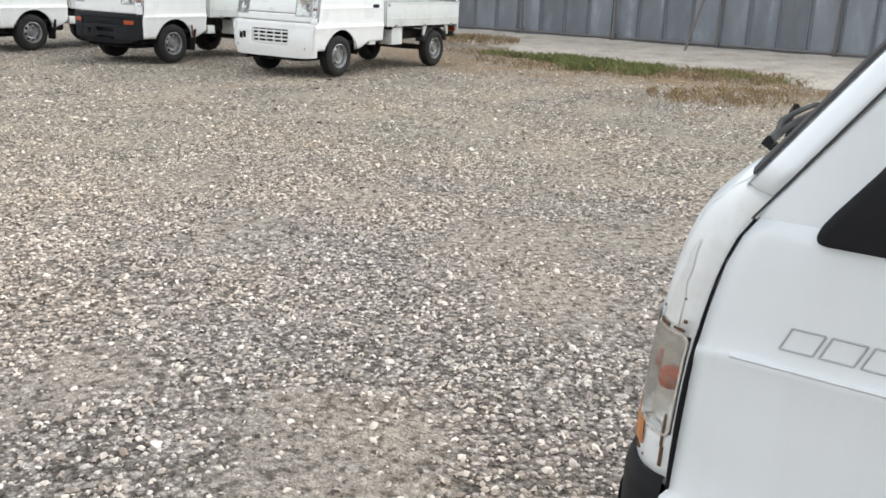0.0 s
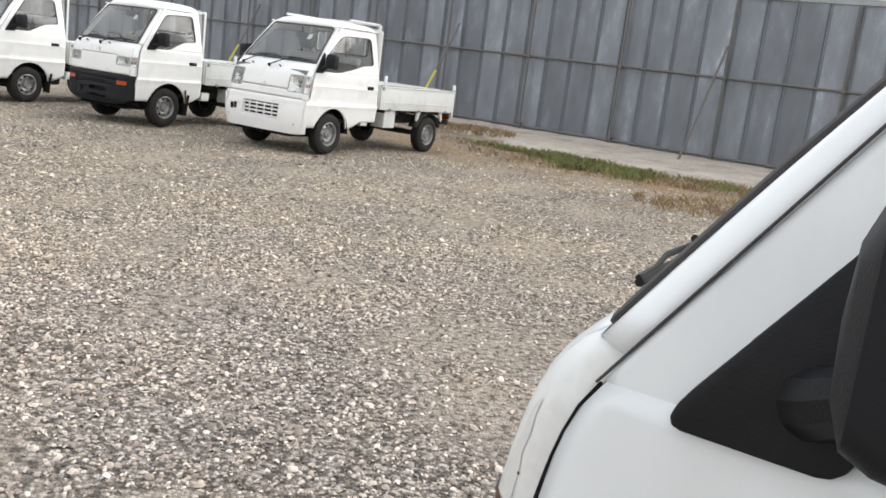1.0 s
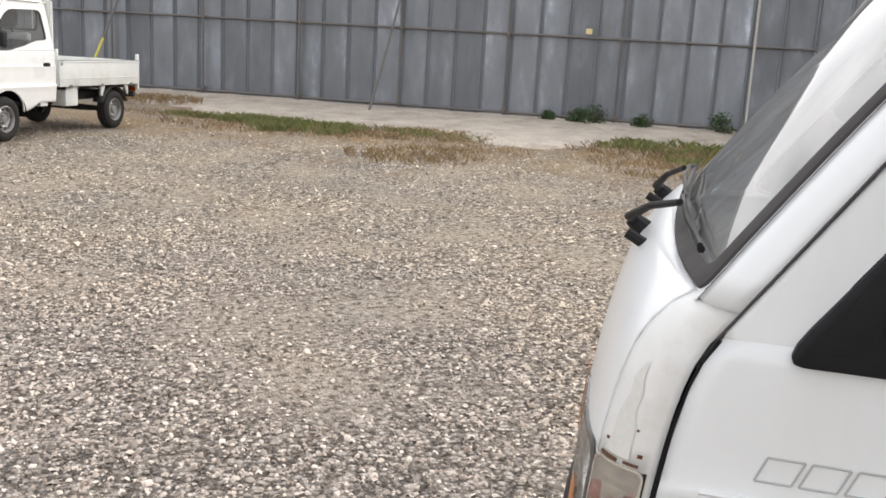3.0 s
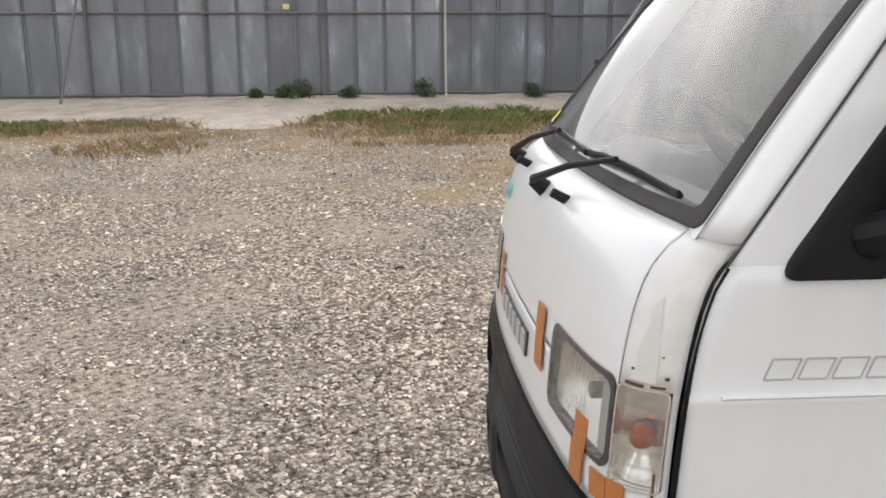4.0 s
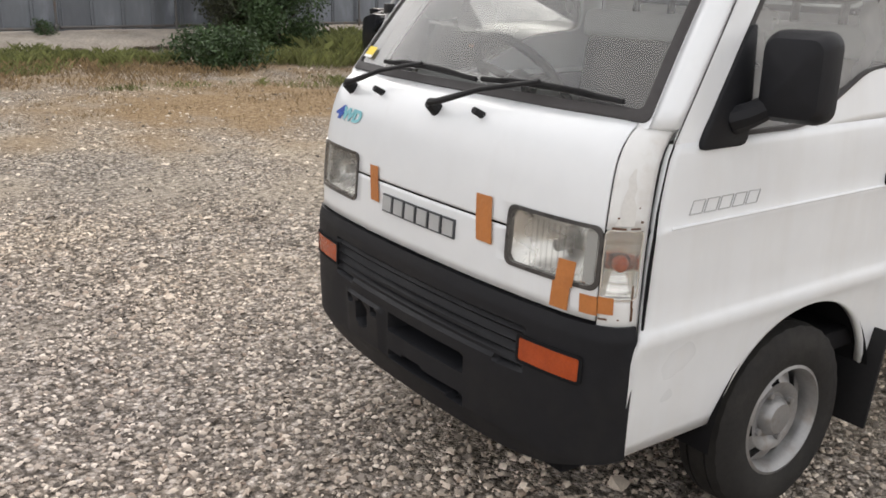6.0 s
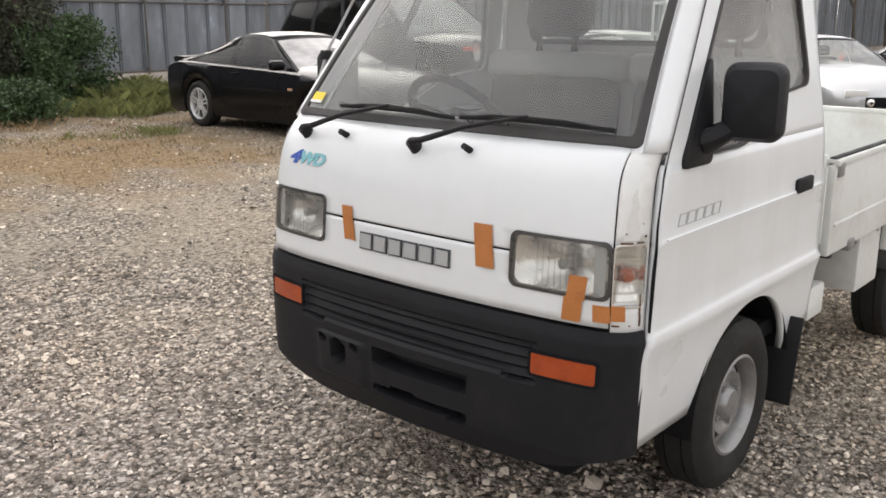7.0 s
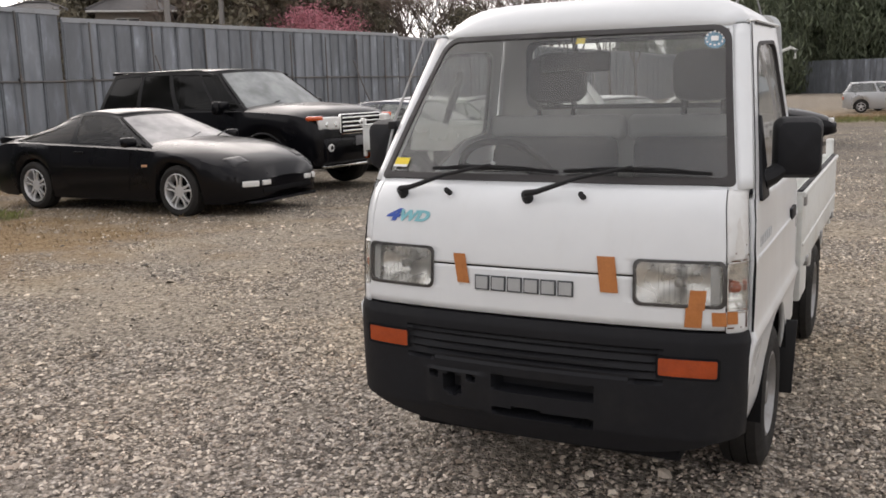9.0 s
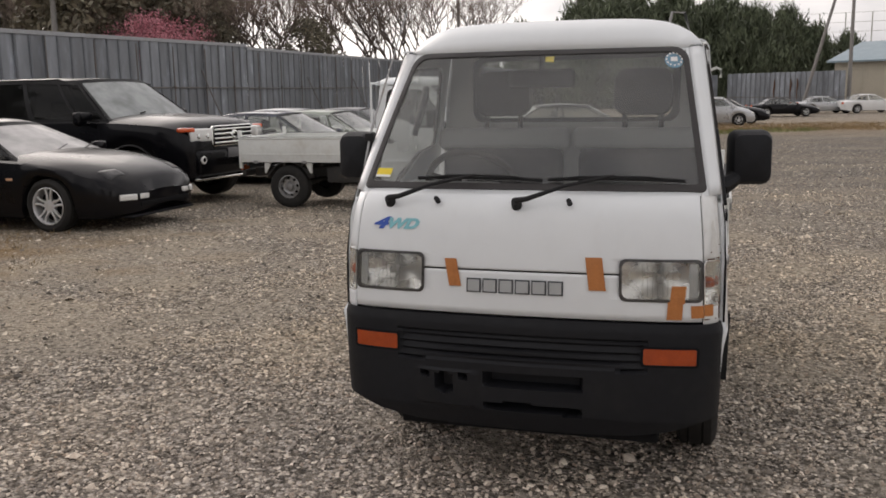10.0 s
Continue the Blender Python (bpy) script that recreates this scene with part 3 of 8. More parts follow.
        rows.append([face(s, zt, -0.02) for s in np.linspace(-END + 0.006, END - 0.006, nb)])
        rows.insert(0, [face(s, zb(abs(s)), -0.06) for s in np.linspace(-END + 0.006, END - 0.006, nb)])
        bumper = part("bumper", orient(grid(rows)), BLACK_PLASTIC, root, angle=28)
        for sd in (-1, 1):
            a, b = (0.444, 0.614) if sd > 0 else (-0.606, -0.430)
            part("indicator_recess", ring(a - 0.006, b + 0.006, 0.526, 0.597, 0.012, 0.006, 0.008, 0.010), DARK_VOID, bumper)
            part("indicator", slab(a, b, 0.532, 0.591, 0.007, 0.010, 10, 4), AMBER, bumper, "amber turn signal lens")
    else:
        zt = Z0 - 0.006
        zb = smooth_curve([(0, 0.25), (0.5, 0.25), (0.8, 0.27)])
        rows = []
        for i in range(25):
            rows.append([face(s, zb(abs(s)) + (zt - zb(abs(s))) * i / 24, 0.02 * math.sin(math.pi * min(1, (i + 4) / 24)) - (0.05 if abs(s) < 0.30 and 9 <= i <= 18 and s > -0.30 else 0)) for s in np.linspace(-END, END, 61)])
        bumper = part("bumper", orient(grid(rows)), paint, root)
        for k in range(4):
            zz = zb(0) + (zt - zb(0)) * (9.5 + 2.6 * k) / 24
            part("grille_slat", slab(-0.29, 0.29, zz - 0.010, zz + 0.010, -0.03, 0.037, 10, 2), paint, bumper)
        part("grille_backing", slab(-0.295, 0.295, zb(0) + 0.165, zt - 0.105, -0.034, 0.012, 8, 3), DARK_VOID, bumper)
        for k in range(4):
            part("grille_slat", slab(-0.20 + 0.13 * k, -0.19 + 0.13 * k, zb(0) + 0.165, zt - 0.105, -0.03, 0.030, 1, 3), paint, bumper)
    # windscreen
    TY, TZ = sp["ws_top"]
    HB, HT = sp["ws_half"]
    zb0, yb0 = Z1 - 0.004, yc(Z1) + 0.0

    def ws(u, v, off=0.0):
        x = u * (HB + (HT - HB) * v)
        bow = 0.026 * u * u + 0.019 * abs(u) ** 5
        y = yb0 + (TY - yb0) * v - bow + 0.012 * math.sin(math.pi * v)
        return Vector((x, y + off * 0.8, zb0 + (TZ - zb0) * v + off * 0.6))
    loop_o, loop_i, loop_g = rounded_rect4(-1, 1, 0, 1, (0.10, 0.10, 0.03, 0.03)), rounded_rect4(-0.963, 0.963, 0.045, 0.962, (0.085, 0.085, 0.025, 0.025)), rounded_rect4(-0.975, 0.975, 0.02, 0.98, (0.09, 0.09, 0.03, 0.03))
    loop_o, loop_i, loop_g = dense(loop_o), dense(loop_i), dense(loop_g)
    seal = grid([[ws(u, v, -0.006) for u, v in loop_o], [ws(u, v, 0.002) for u, v in loop_o], [ws(u * 0.985, 0.5 + (v - 0.5) * 0.985, 0.005) for u, v in loop_o], [ws(u, v, 0.004) for u, v in loop_i], [ws(u, v, -0.006) for u, v in loop_i]], close=True)
    bmesh.ops.recalc_face_normals(seal, faces=seal.faces)
    part("windscreen_seal", seal, SEAL, root)
    rings = []
    for k in (1.0, 0.75, 0.5, 0.25, 0.0004):
        rings.append([ws(u * k, 0.5 + (v - 0.5) * k, 0.0) for u, v in loop_g])
    pane = part("windscreen", orient(grid(rings, close=True)), GLASS, root)
    pane.visible_shadow = False
    flange = []
    for v in np.linspace(0, 1, 13):
        flange.append([ws(u, v, -0.002) for u in (-1.005, -0.985)])
    fl = grid(flange)
    grid([[ws(u, v, -0.002) for u in (0.985, 1.005)] for v in np.linspace(0, 1, 13)], bm=fl)
    grid([[ws(u, v, -0.002) for u in np.linspace(-1.005, 1.005, 17)] for v in (0.975, 1.005)], bm=fl)
    grid([[ws(u, v, -0.002) for u in np.linspace(-1.005, 1.005, 17)] for v in (-0.02, 0.02)], bm=fl)
    part("windscreen_frame", fl, paint, root)

    # cab sides: x of the door skin at height z
    side_x = smooth_curve([(0.30, 0.655), (0.40, 0.676), (0.60, 0.694), (0.642, 0.704), (0.664, 0.690), (0.86, 0.690), (0.880, 0.693), (0.892, 0.6885), (1.0, 0.6835), (1.065, 0.6745), (1.3, 0.640), (1.62, 0.588)])
    R, W, RIM = sp["wheel"]
    AR = R + 0.067
    FAX = sp["front_axle"]
    BACK = sp["bed"][0] + 0.045

    def front_edge(z):
        if z < Z0 - 0.02:
            return 0.555 - max(0, z - 0.6) * 0.3
        return yc(z) + half[-1][1] - 0.006
    roof_edge_z = TZ + 0.012
    for sd in (-1, 1):
        ys_frac = np.linspace(0, 1, 45)
        zrows_hi = [0.62, 0.640, 0.655, 0.668, 0.72, 0.80, 0.86, 0.873, 0.880, 0.886, 0.893, 0.93, 1.0, 1.04, 1.065]
        rows = []
        for i in range(8 + len(zrows_hi)):
            row = []
            for q in ys_frac:
                zz_ref = 0.5 if i < 8 else zrows_hi[i - 8]
                y = front_edge(zz_ref if i >= 8 else 0.5) * (1 - q) + BACK * q
                d = abs(y + 0.02 - FAX)
                zlow = 0.27 + math.sqrt(AR * AR - d * d) if d < AR - 0.02 else 0.0
                base = 0.345 if y > 0 else 0.335 + 0.10 * min(1, max(0, (-0.36 - y) / 0.25)) ** 1.5
                zlow = min(max(zlow, base), 0.61)
                z = zlow + (0.62 - zlow) * i / 8 if i < 8 else zz_ref
                row.append((sd * side_x(z), y, z))
            rows.append(row)
        door = part("door", orient(grid(rows)), paint, root, solid=0.02, angle=50)
        gap = 0.0048 if sp["hero"] and sd < 0 else 0.0035
        part("door_gap", tube([(sd * (side_x(z) - 0.001), front_edge(z) + 0.003, z) for z in np.linspace(0.665, 1.062, 15)], [gap * (0.7 + 0.3 * math.sin(k * 0.4)) for k in range(15)], 6), DARK_VOID, root)
        part("frame_gap", tube([(sd * (side_x(1.062 + (roof_edge_z - 1.068) * q) + 0.001), front_edge(1.06) + 0.006 + (TY - 0.073 - front_edge(1.06)) * q, 1.062 + (roof_edge_z - 1.068) * q) for q in np.linspace(0, 1, 9)], 0.0018, 6), SEAL, root)
        outer = [(front_edge(1.06) + 0.004, 1.062), (TY - 0.075, roof_edge_z - 0.006), (BACK + 0.05, roof_edge_z + 0.004), (BACK, 1.062), (-0.22, 1.062), (0.02, 1.062)]
        dB = BACK + 0.615
        inner = [(0.392, 1.066), (TY - 0.112, 1.548), (-0.455 + dB, 1.565), (-0.500 + dB, 1.205), (-0.26 + dB, 1.185), (0.00 + dB * 0.5, 1.066)]

        def rounded_poly(pts, k, n=4):
            out = []
            for i, p in enumerate(pts):
                a, b = pts[i - 1], pts[(i + 1) % len(pts)]
                p0 = (p[0] + (a[0] - p[0]) * k, p[1] + (a[1] - p[1]) * k)
                p2 = (p[0] + (b[0] - p[0]) * k, p[1] + (b[1] - p[1]) * k)
                for j in range(n + 1):
                    t = j / n
                    out.append(((1 - t) ** 2 * p0[0] + 2 * t * (1 - t) * p[0] + t * t * p2[0], (1 - t) ** 2 * p0[1] + 2 * t * (1 - t) * p[1] + t * t * p2[1]))
            return out
        po, pi = rounded_poly(outer, 0.03), rounded_poly(inner, 0.16)
        between = [[(a[0] + (c[0] - a[0]) * k, a[1] + (c[1] - a[1]) * k) for a, c in zip(po, pi)] for k in (0.15, 0.35, 0.6, 0.85)]
        fr = grid([[(sd * side_x(z), y, z) for y, z in loop] for loop in [po] + between] + [[(sd * (side_x(z) + 0.001), y, z) for y, z in pi], [(sd * (side_x(z) - 0.02), y, z) for y, z in pi]], close=True)
        part("window_surround", orient(fr), paint, door, solid=0.006)
        c0 = (sum(p[0] for p in pi) / len(pi), sum(p[1] for p in pi) / len(pi))
        po2 = [(c0[0] + (y - c0[0]) * 0.955, c0[1] + (z - c0[1]) * 0.955) for y, z in pi]
        part("window_rubber", orient(grid([[(sd * (side_x(z) + 0.003), y, z) for y, z in pi], [(sd * (side_x(z) + 0.003), y, z) for y, z in po2], [(sd * (side_x(z) - 0.015), y, z) for y, z in po2]], close=True)), SEAL, door)
        gl = grid([[(sd * (side_x(z) - 0.010), c0[0] + (y - c0[0]) * k, c0[1] + (z - c0[1]) * k) for y, z in pi] for k in (1.0, 0.6, 0.3, 0.0004)], close=True)
        for v in gl.verts:
            v.co.x = sd * (side_x(v.co.z) - 0.010)
        go = part("door_window", orient(gl), SIDE_GLASS if sp["hero"] else GLASS, door)
        go.visible_shadow = False
        sail = extrude_outline(rounded_poly([(0.405, 1.046), (0.232, 1.046), (0.195, 1.305), (0.215, 1.305)], 0.16), 0.014, "X", 0.003)
        for v in sail.verts:
            v.co.x += sd * (side_x(v.co.z) + 0.004)
        part("mirror_mount", sail, BLACK_PLASTIC, door)
        handle = extrude_outline(rounded_rect(-0.500 + BACK + 0.615, -0.365 + BACK + 0.615, 0.878, 0.924, 0.012), 0.012, "X", 0.003)
        part("door_handle", moved(handle, Matrix.Translation((sd * 0.692, 0, 0))), BLACK_PLASTIC, door)
        # door mirror
        arm = tube([(sd * 0.665, 0.275, 1.100), (sd * 0.695, 0.255, 1.115), (sd * 0.725, 0.215, 1.14), (sd * 0.75, 0.188, 1.17)], [0.034, 0.030, 0.026, 0.022], 10)
        mirror = part("wing_mirror", arm, BLACK_PLASTIC, door)
        sh = bmesh.new()
        prof = [(-0.030, 0.97), (-0.022, 1.0), (0.006, 1.0), (0.034, 0.95), (0.056, 0.84), (0.067, 0.55), (0.070, 0.004)]
        rr = rounded_rect(-0.076, 0.076, -0.099, 0.099, 0.034, 6)
        grid([[(x * k, d, z * k) for x, z in rr] for d, k in prof], close=True, bm=sh)
        bmesh.ops.recalc_face_normals(sh, faces=sh.faces)
        mm = Matrix.Translation((sd * 0.760, 0.180, 1.200)) @ Matrix.Rotation(radians(-12 * sd), 4, "Z")
        part("mirror_housing", moved(sh, mm), BLACK_PLASTIC, mirror)
        mg = grid([[(x * k, -0.018, z * k) for x, z in rr] for k in (0.93, 0.5, 0.02)], close=True)
        part("mirror_glass", moved(orient(mg, (0, 1, 0)), mm), MIRROR, mirror)
        # screen pillar
        pil = []
        for v in np.linspace(-0.012, 1.0, 15):
            a = ws(sd * 1.004, v, -0.003)
            z = a.z
            ye = outer[0][0] + (outer[1][0] - outer[0][0]) * min(1, max(0, (z - outer[0][1]) / (outer[1][1] - outer[0][1]))) + 0.005
            b = Vector((sd * side_x(z), ye, z))
            mid = (a + b) / 2 + Vector((sd * 0.007, 0.006, 0.003))
            q1, q3 = (a * 0.75 + b * 0.25) + Vector((sd * 0.005, 0.005, 0.002)), (a * 0.25 + b * 0.75) + Vector((sd * 0.006, 0.003, 0.001))
            pil.append([a, q1, mid, q3, b])
        part("screen_pillar", orient(grid(pil), (0, 0, 1.3)), paint, root, solid=0.03)
    # roof
    rows = [[ws(u, 0.995, 0.002) for u in np.linspace(-1, 1, 25)]]
    RZ = sp["roof_z"]
    for y, k in ((TY - 0.012, 0.28), (TY - 0.04, 0.55), (TY - 0.09, 0.80), (TY - 0.16, 0.93), (TY - 0.30, 1.0), (TY - 0.45, 1.0), (TY - 0.60, 0.97), (BACK + 0.06, 0.90), (BACK + 0.015, 0.72), (BACK - 0.005, 0.35), (BACK - 0.008, 0.0)):
        row = []
        for u in np.linspace(-1, 1, 25):
            shape = (1 - abs(u) ** 7) * 0.9 + (1 - u * u) * 0.1
            x = u * (HT + (0.588 - HT) * min(1, (TY + 0.02 - y) / 0.12))
            row.append((x, y - (0.045 * u * u if y > TY - 0.1 else 0), roof_edge_z - 0.005 + (RZ - roof_edge_z) * k * shape + 0.004))
        rows.append(row)
    part("roof", orient(grid(rows), (0, -0.2, 1.2)), paint, root, solid=0.012)
    for sd in (-1, 1):
        part("drip_rail", tube([(sd * 0.583, TY - 0.03, roof_edge_z - 0.004), (sd * 0.592, TY - 0.12, roof_edge_z + 0.002), (sd * 0.592, BACK + 0.03, roof_edge_z + 0.006)], 0.0055, 6), paint, root)
        part("drip_channel", tube([(sd * 0.594, TY - 0.13, roof_edge_z - 0.006), (sd * 0.595, BACK + 0.16, roof_edge_z - 0.003)], 0.0035, 6), SEAL, root)
    # rear cab wall with its window
    wo = [(x, z) for x, z in rounded_rect(-0.60, 0.60, 0.62, roof_edge_z + 0.05, 0.05)]
    wi = [(x, z) for x, z in rounded_rect(-0.465, 0.465, 1.315, 1.600, 0.05)]
    wall = grid([[(x * (1.0 if z > 1.2 else 1.13), BACK - 0.004, z) for x, z in wo], [(x, BACK - 0.004, z) for x, z in wi], [(x, BACK + 0.02, z) for x, z in wi], [(x * (1.0 if z > 1.2 else 1.10), BACK + 0.03, z) for x, z in wo]], close=True)
    bmesh.ops.recalc_face_normals(wall, faces=wall.faces)
    part("rear_wall", wall, paint, root)
    lining = grid([[(x * (0.97 if z > 1.2 else 1.06), BACK + 0.036, z) for x, z in wo], [(x, BACK + 0.036, z) for x, z in wi]], close=True)
    part("rear_lining", lining, TRIM_LIGHT, root)
    part("rear_window_seal", grid([[(x * 1.03, BACK + 0.040, 1.457 + (z - 1.457) * 1.06) for x, z in wi], [(x * 0.96, BACK + 0.042, 1.457 + (z - 1.457) * 0.92) for x, z in wi]], close=True), RUBBER, root)
    rw = grid([[(x * k, BACK + 0.008, 1.457 + (z - 1.457) * k) for x, z in wi] for k in (1.0, 0.5, 0.02)], close=True)
    rwo = part("rear_window", rw, GLASS, root)
    rwo.visible_shadow = False
    for x in np.linspace(-0.36, 0.36, 3) if not sp["hero"] else ():
        part("window_guard_bar", tube([(x, BACK - 0.03, 1.25), (x, BACK - 0.03, 1.62)], 0.008, 6), paint, root)
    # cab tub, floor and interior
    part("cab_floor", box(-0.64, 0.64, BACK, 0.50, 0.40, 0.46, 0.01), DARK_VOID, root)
    for sd in (-1, 1):
        part("door_lining", box(sd * 0.64 - 0.015, sd * 0.64 + 0.015, BACK + 0.02, 0.40, 0.66, 1.05, 0.01), TRIM_GREY, root)
    dash = extrude_outline([(0.49, 1.055), (0.30, 1.065), (0.22, 1.03), (0.20, 0.90), (0.30, 0.60), (0.46, 0.60)], 1.22, "X", 0.012)
    part("dashboard", dash, TRIM_GREY, root)
    part("instrument_hood", extrude_outline(rounded_poly([(0.36, 1.05), (0.33, 1.115), (0.19, 1.10), (0.17, 1.03)], 0.3), 0.34, "X", 0.01), TRIM_GREY, root).location = (0.33, 0, 0)
    cen = Vector((0.315, 0.05, 1.065))
    tiltm = Matrix.Rotation(radians(52), 3, "X")
    rimpts = [cen + tiltm @ Vector((0.19 * math.cos(a), 0.19 * math.sin(a), 0)) for a in np.linspace(0, 2 * math.pi, 33)]
    wheel = tube(rimpts, 0.015, 8, cap=False)
    for a in (radians(20), radians(160), radians(270)):
        tube([cen, cen + tiltm @ Vector((0.18 * math.cos(a), 0.18 * math.sin(a), 0))], 0.014, 6, wheel)
    join(wheel, moved(lathe([(-0.02, 0.055), (0.015, 0.05), (0.02, 0.005)], 20, "Z"), Matrix.Translation(cen) @ tiltm.to_4x4()))
    tube([cen, cen + Vector((0, 0.18, -0.16))], 0.03, 8, wheel)
    part("steering_wheel", wheel, RUBBER, root)
    for sx in (-0.32, 0.32):
        seat = part("seat", box(sx - 0.25, sx + 0.25, -0.50, 0.02, 0.62, 0.76, 0.05, seg=3), SEAT_CLOTH, root)
        b = box(-0.285, 0.285, -0.055, 0.055, 0, 0.46, 0.05, seg=3)
        part("backrest", moved(b, Matrix.Translation((sx, -0.47, 0.74)) @ Matrix.Rotation(radians(7), 4, "X")), SEAT_CLOTH, seat)
        h = grid([[(x * k * (1 - 0.10 * (z / 0.105) ** 2), d, z * k + 0.105) for x, z in rounded_rect(-0.135, 0.135, -0.105, 0.105, 0.05, 5)] for d, k in ((-0.05, 0.01), (-0.05, 0.75), (-0.036, 0.95), (0.0, 1.0), (0.036, 0.95), (0.05, 0.75), (0.05, 0.01))], close=True)
        bmesh.ops.recalc_face_normals(h, faces=h.faces)
        part("shoulder_pad", moved(box(-0.312, 0.312, -0.05, 0.045, 0.44, 0.545, 0.03, seg=3), Matrix.Translation((sx, -0.475, 0.74)) @ Matrix.Rotation(radians(7), 4, "X")), TRIM_SEAT, seat, "faded pale grey vinyl shoulder pad")
        part("headrest", moved(h, Matrix.Translation((sx, -0.54, 1.335)) @ Matrix.Rotation(radians(5), 4, "X")), SEAT_CLOTH, seat)
        for dx in (-0.08, 0.08):
            part("headrest_post", tube([(sx + dx, -0.53, 1.27), (sx + dx, -0.54, 1.36)], 0.013, 8), RUBBER, seat)
    part("rear_view_mirror", box(-0.11, 0.155, TY - 0.07, TY - 0.035, 1.462, 1.535, 0.016), RUBBER, root)
    part("mirror_stalk", tube([(0.02, TY - 0.045, 1.53), (0.02, TY - 0.03, 1.61)], 0.010, 6), RUBBER, root)
    for sd in (-1, 1):
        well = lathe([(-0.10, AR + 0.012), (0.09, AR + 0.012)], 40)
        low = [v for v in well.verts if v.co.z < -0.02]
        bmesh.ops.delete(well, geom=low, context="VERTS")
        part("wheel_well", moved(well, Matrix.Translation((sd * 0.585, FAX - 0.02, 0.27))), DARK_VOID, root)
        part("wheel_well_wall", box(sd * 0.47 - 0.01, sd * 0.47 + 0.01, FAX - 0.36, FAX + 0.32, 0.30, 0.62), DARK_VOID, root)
        if sp["bumper"] == "black":
            flap = extrude_outline([(-0.125, 0), (0.06, 0), (0.05, -0.30), (-0.115, -0.30)], 0.012, "Y", 0.003)
            part("mudflap", moved(flap, Matrix.Translation((sd * 0.60, FAX - 0.375, 0.46)) @ Matrix.Rotation(radians(6), 4, "X")), RUBBER, root)
        steel_wheel(root, sd * (0.592 - 0.1 * FAX), FAX, R, W, RIM, sd, STEEL_RIM, steps=120 if sp["hero"] else 48)
        steel_wheel(root, sd * 0.592, sp["rear_axle"], R, W, RIM, sd, STEEL_RIM, steps=120 if sp["hero"] else 48)
    # chassis
    for x in (-0.33, 0.33):
        part("chassis_rail", box(x - 0.03, x + 0.03, sp["tail"] + 0.05, 0.35, 0.40, 0.52, 0.008), CHASSIS, root)
    part("rear_axle", tube([(-0.56, sp["rear_axle"], R), (-0.1, sp["rear_axle"], R), (0.1, sp["rear_axle"], R), (0.56, sp["rear_axle"], R)], [0.035, 0.045, 0.045, 0.035], 10), CHASSIS, root)
    part("front_axle_beam", box(-0.5, 0.5, FAX - 0.05, FAX + 0.05, 0.22, 0.30, 0.01), CHASSIS, root)
    # crossmember and engine sit low to keep sky light from under the cab
    part("front_crossmember", box(-0.42, 0.42, 0.22, 0.36, 0.225, 0.30, 0.015), CHASSIS, root)
    part("engine", box(-0.30, 0.30, -0.62, 0.28, 0.20, 0.40, 0.03), CHASSIS, root)
    # added near-black plate, stands in for the deep shade below the bumper
    part("underside_shade_plate", box(-0.48, 0.48, 0.05, 0.54, 0.208, 0.245, 0.01), DARK_VOID, root)
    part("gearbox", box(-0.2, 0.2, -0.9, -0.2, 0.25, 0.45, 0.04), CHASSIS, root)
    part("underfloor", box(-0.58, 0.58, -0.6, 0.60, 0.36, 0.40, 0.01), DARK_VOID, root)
    # bed: floor, headboard, drop sides, tailgate
    B0, BT, BB = sp["bed"]
    T = sp["tail"]
    part("bed_floor", box(-0.675, 0.675, T, B0, BB, BB + 0.03, 0.004), WHITE_BED, root)
    part("headboard", box(-0.675, 0.675, B0 - 0.03, B0, BB, BT + 0.02, 0.006), WHITE_BED, root)
    gx = 0.50 if sp["hero"] else 0.60
    for x in (-gx, gx):
        part("guard_post", tube([(x, B0 - 0.03, BB), (x, B0 - 0.03, roof_edge_z + 0.02)], 0.016, 8), paint, root)
    part("guard_rail", tube([(-gx, B0 - 0.03, roof_edge_z + 0.02), (gx, B0 - 0.03, roof_edge_z + 0.02)], 0.016, 8), paint, root)
    for k in range(7):
        y = B0 - 0.2 - k * (B0 - T - 0.3) / 6
        part("cross_member", box(-0.66, 0.66, y - 0.02, y + 0.02, BB - 0.06, BB, 0.004), CHASSIS, root)
    for sd in (-1, 1):
        x = sd * 0.692
        g = box(x - 0.014, x + 0.014, T + 0.02, B0 - 0.015, BB - 0.012, BT, 0.005)
        gate = part("side_gate", g, WHITE_BED, root)
        part("gate_bead", box(x + sd * 0.012 - 0.008, x + sd * 0.012 + 0.008, T + 0.05, B0 - 0.05, BB + 0.085, BB + 0.100, 0.004), WHITE_BED, gate)
        part("gate_top_rail", box(x - 0.024, x + 0.022, T + 0.02, B0 - 0.015, BT - 0.018, BT + 0.006, 0.006), WHITE_BED, gate)
        part("gate_rubber", box(x - 0.012, x + 0.012, T + 0.02, B0 - 0.02, BT + 0.006, BT + 0.012, 0.002), RUBBER, gate)
        for y in (B0 - 0.25, (B0 + T) / 2, T + 0.25):
            part("gate_hinge", box(x + sd * 0.004 - 0.02, x + sd * 0.004 + 0.02, y - 0.03, y + 0.03, BB - 0.03, BB + 0.012, 0.006), STEEL_RIM, gate)
        part("gate_latch", box(x + sd * 0.012 - 0.014, x + sd * 0.012 + 0.014, B0 - 0.075, B0 - 0.035, BT - 0.055, BT - 0.005, 0.005), STEEL_RIM, gate)
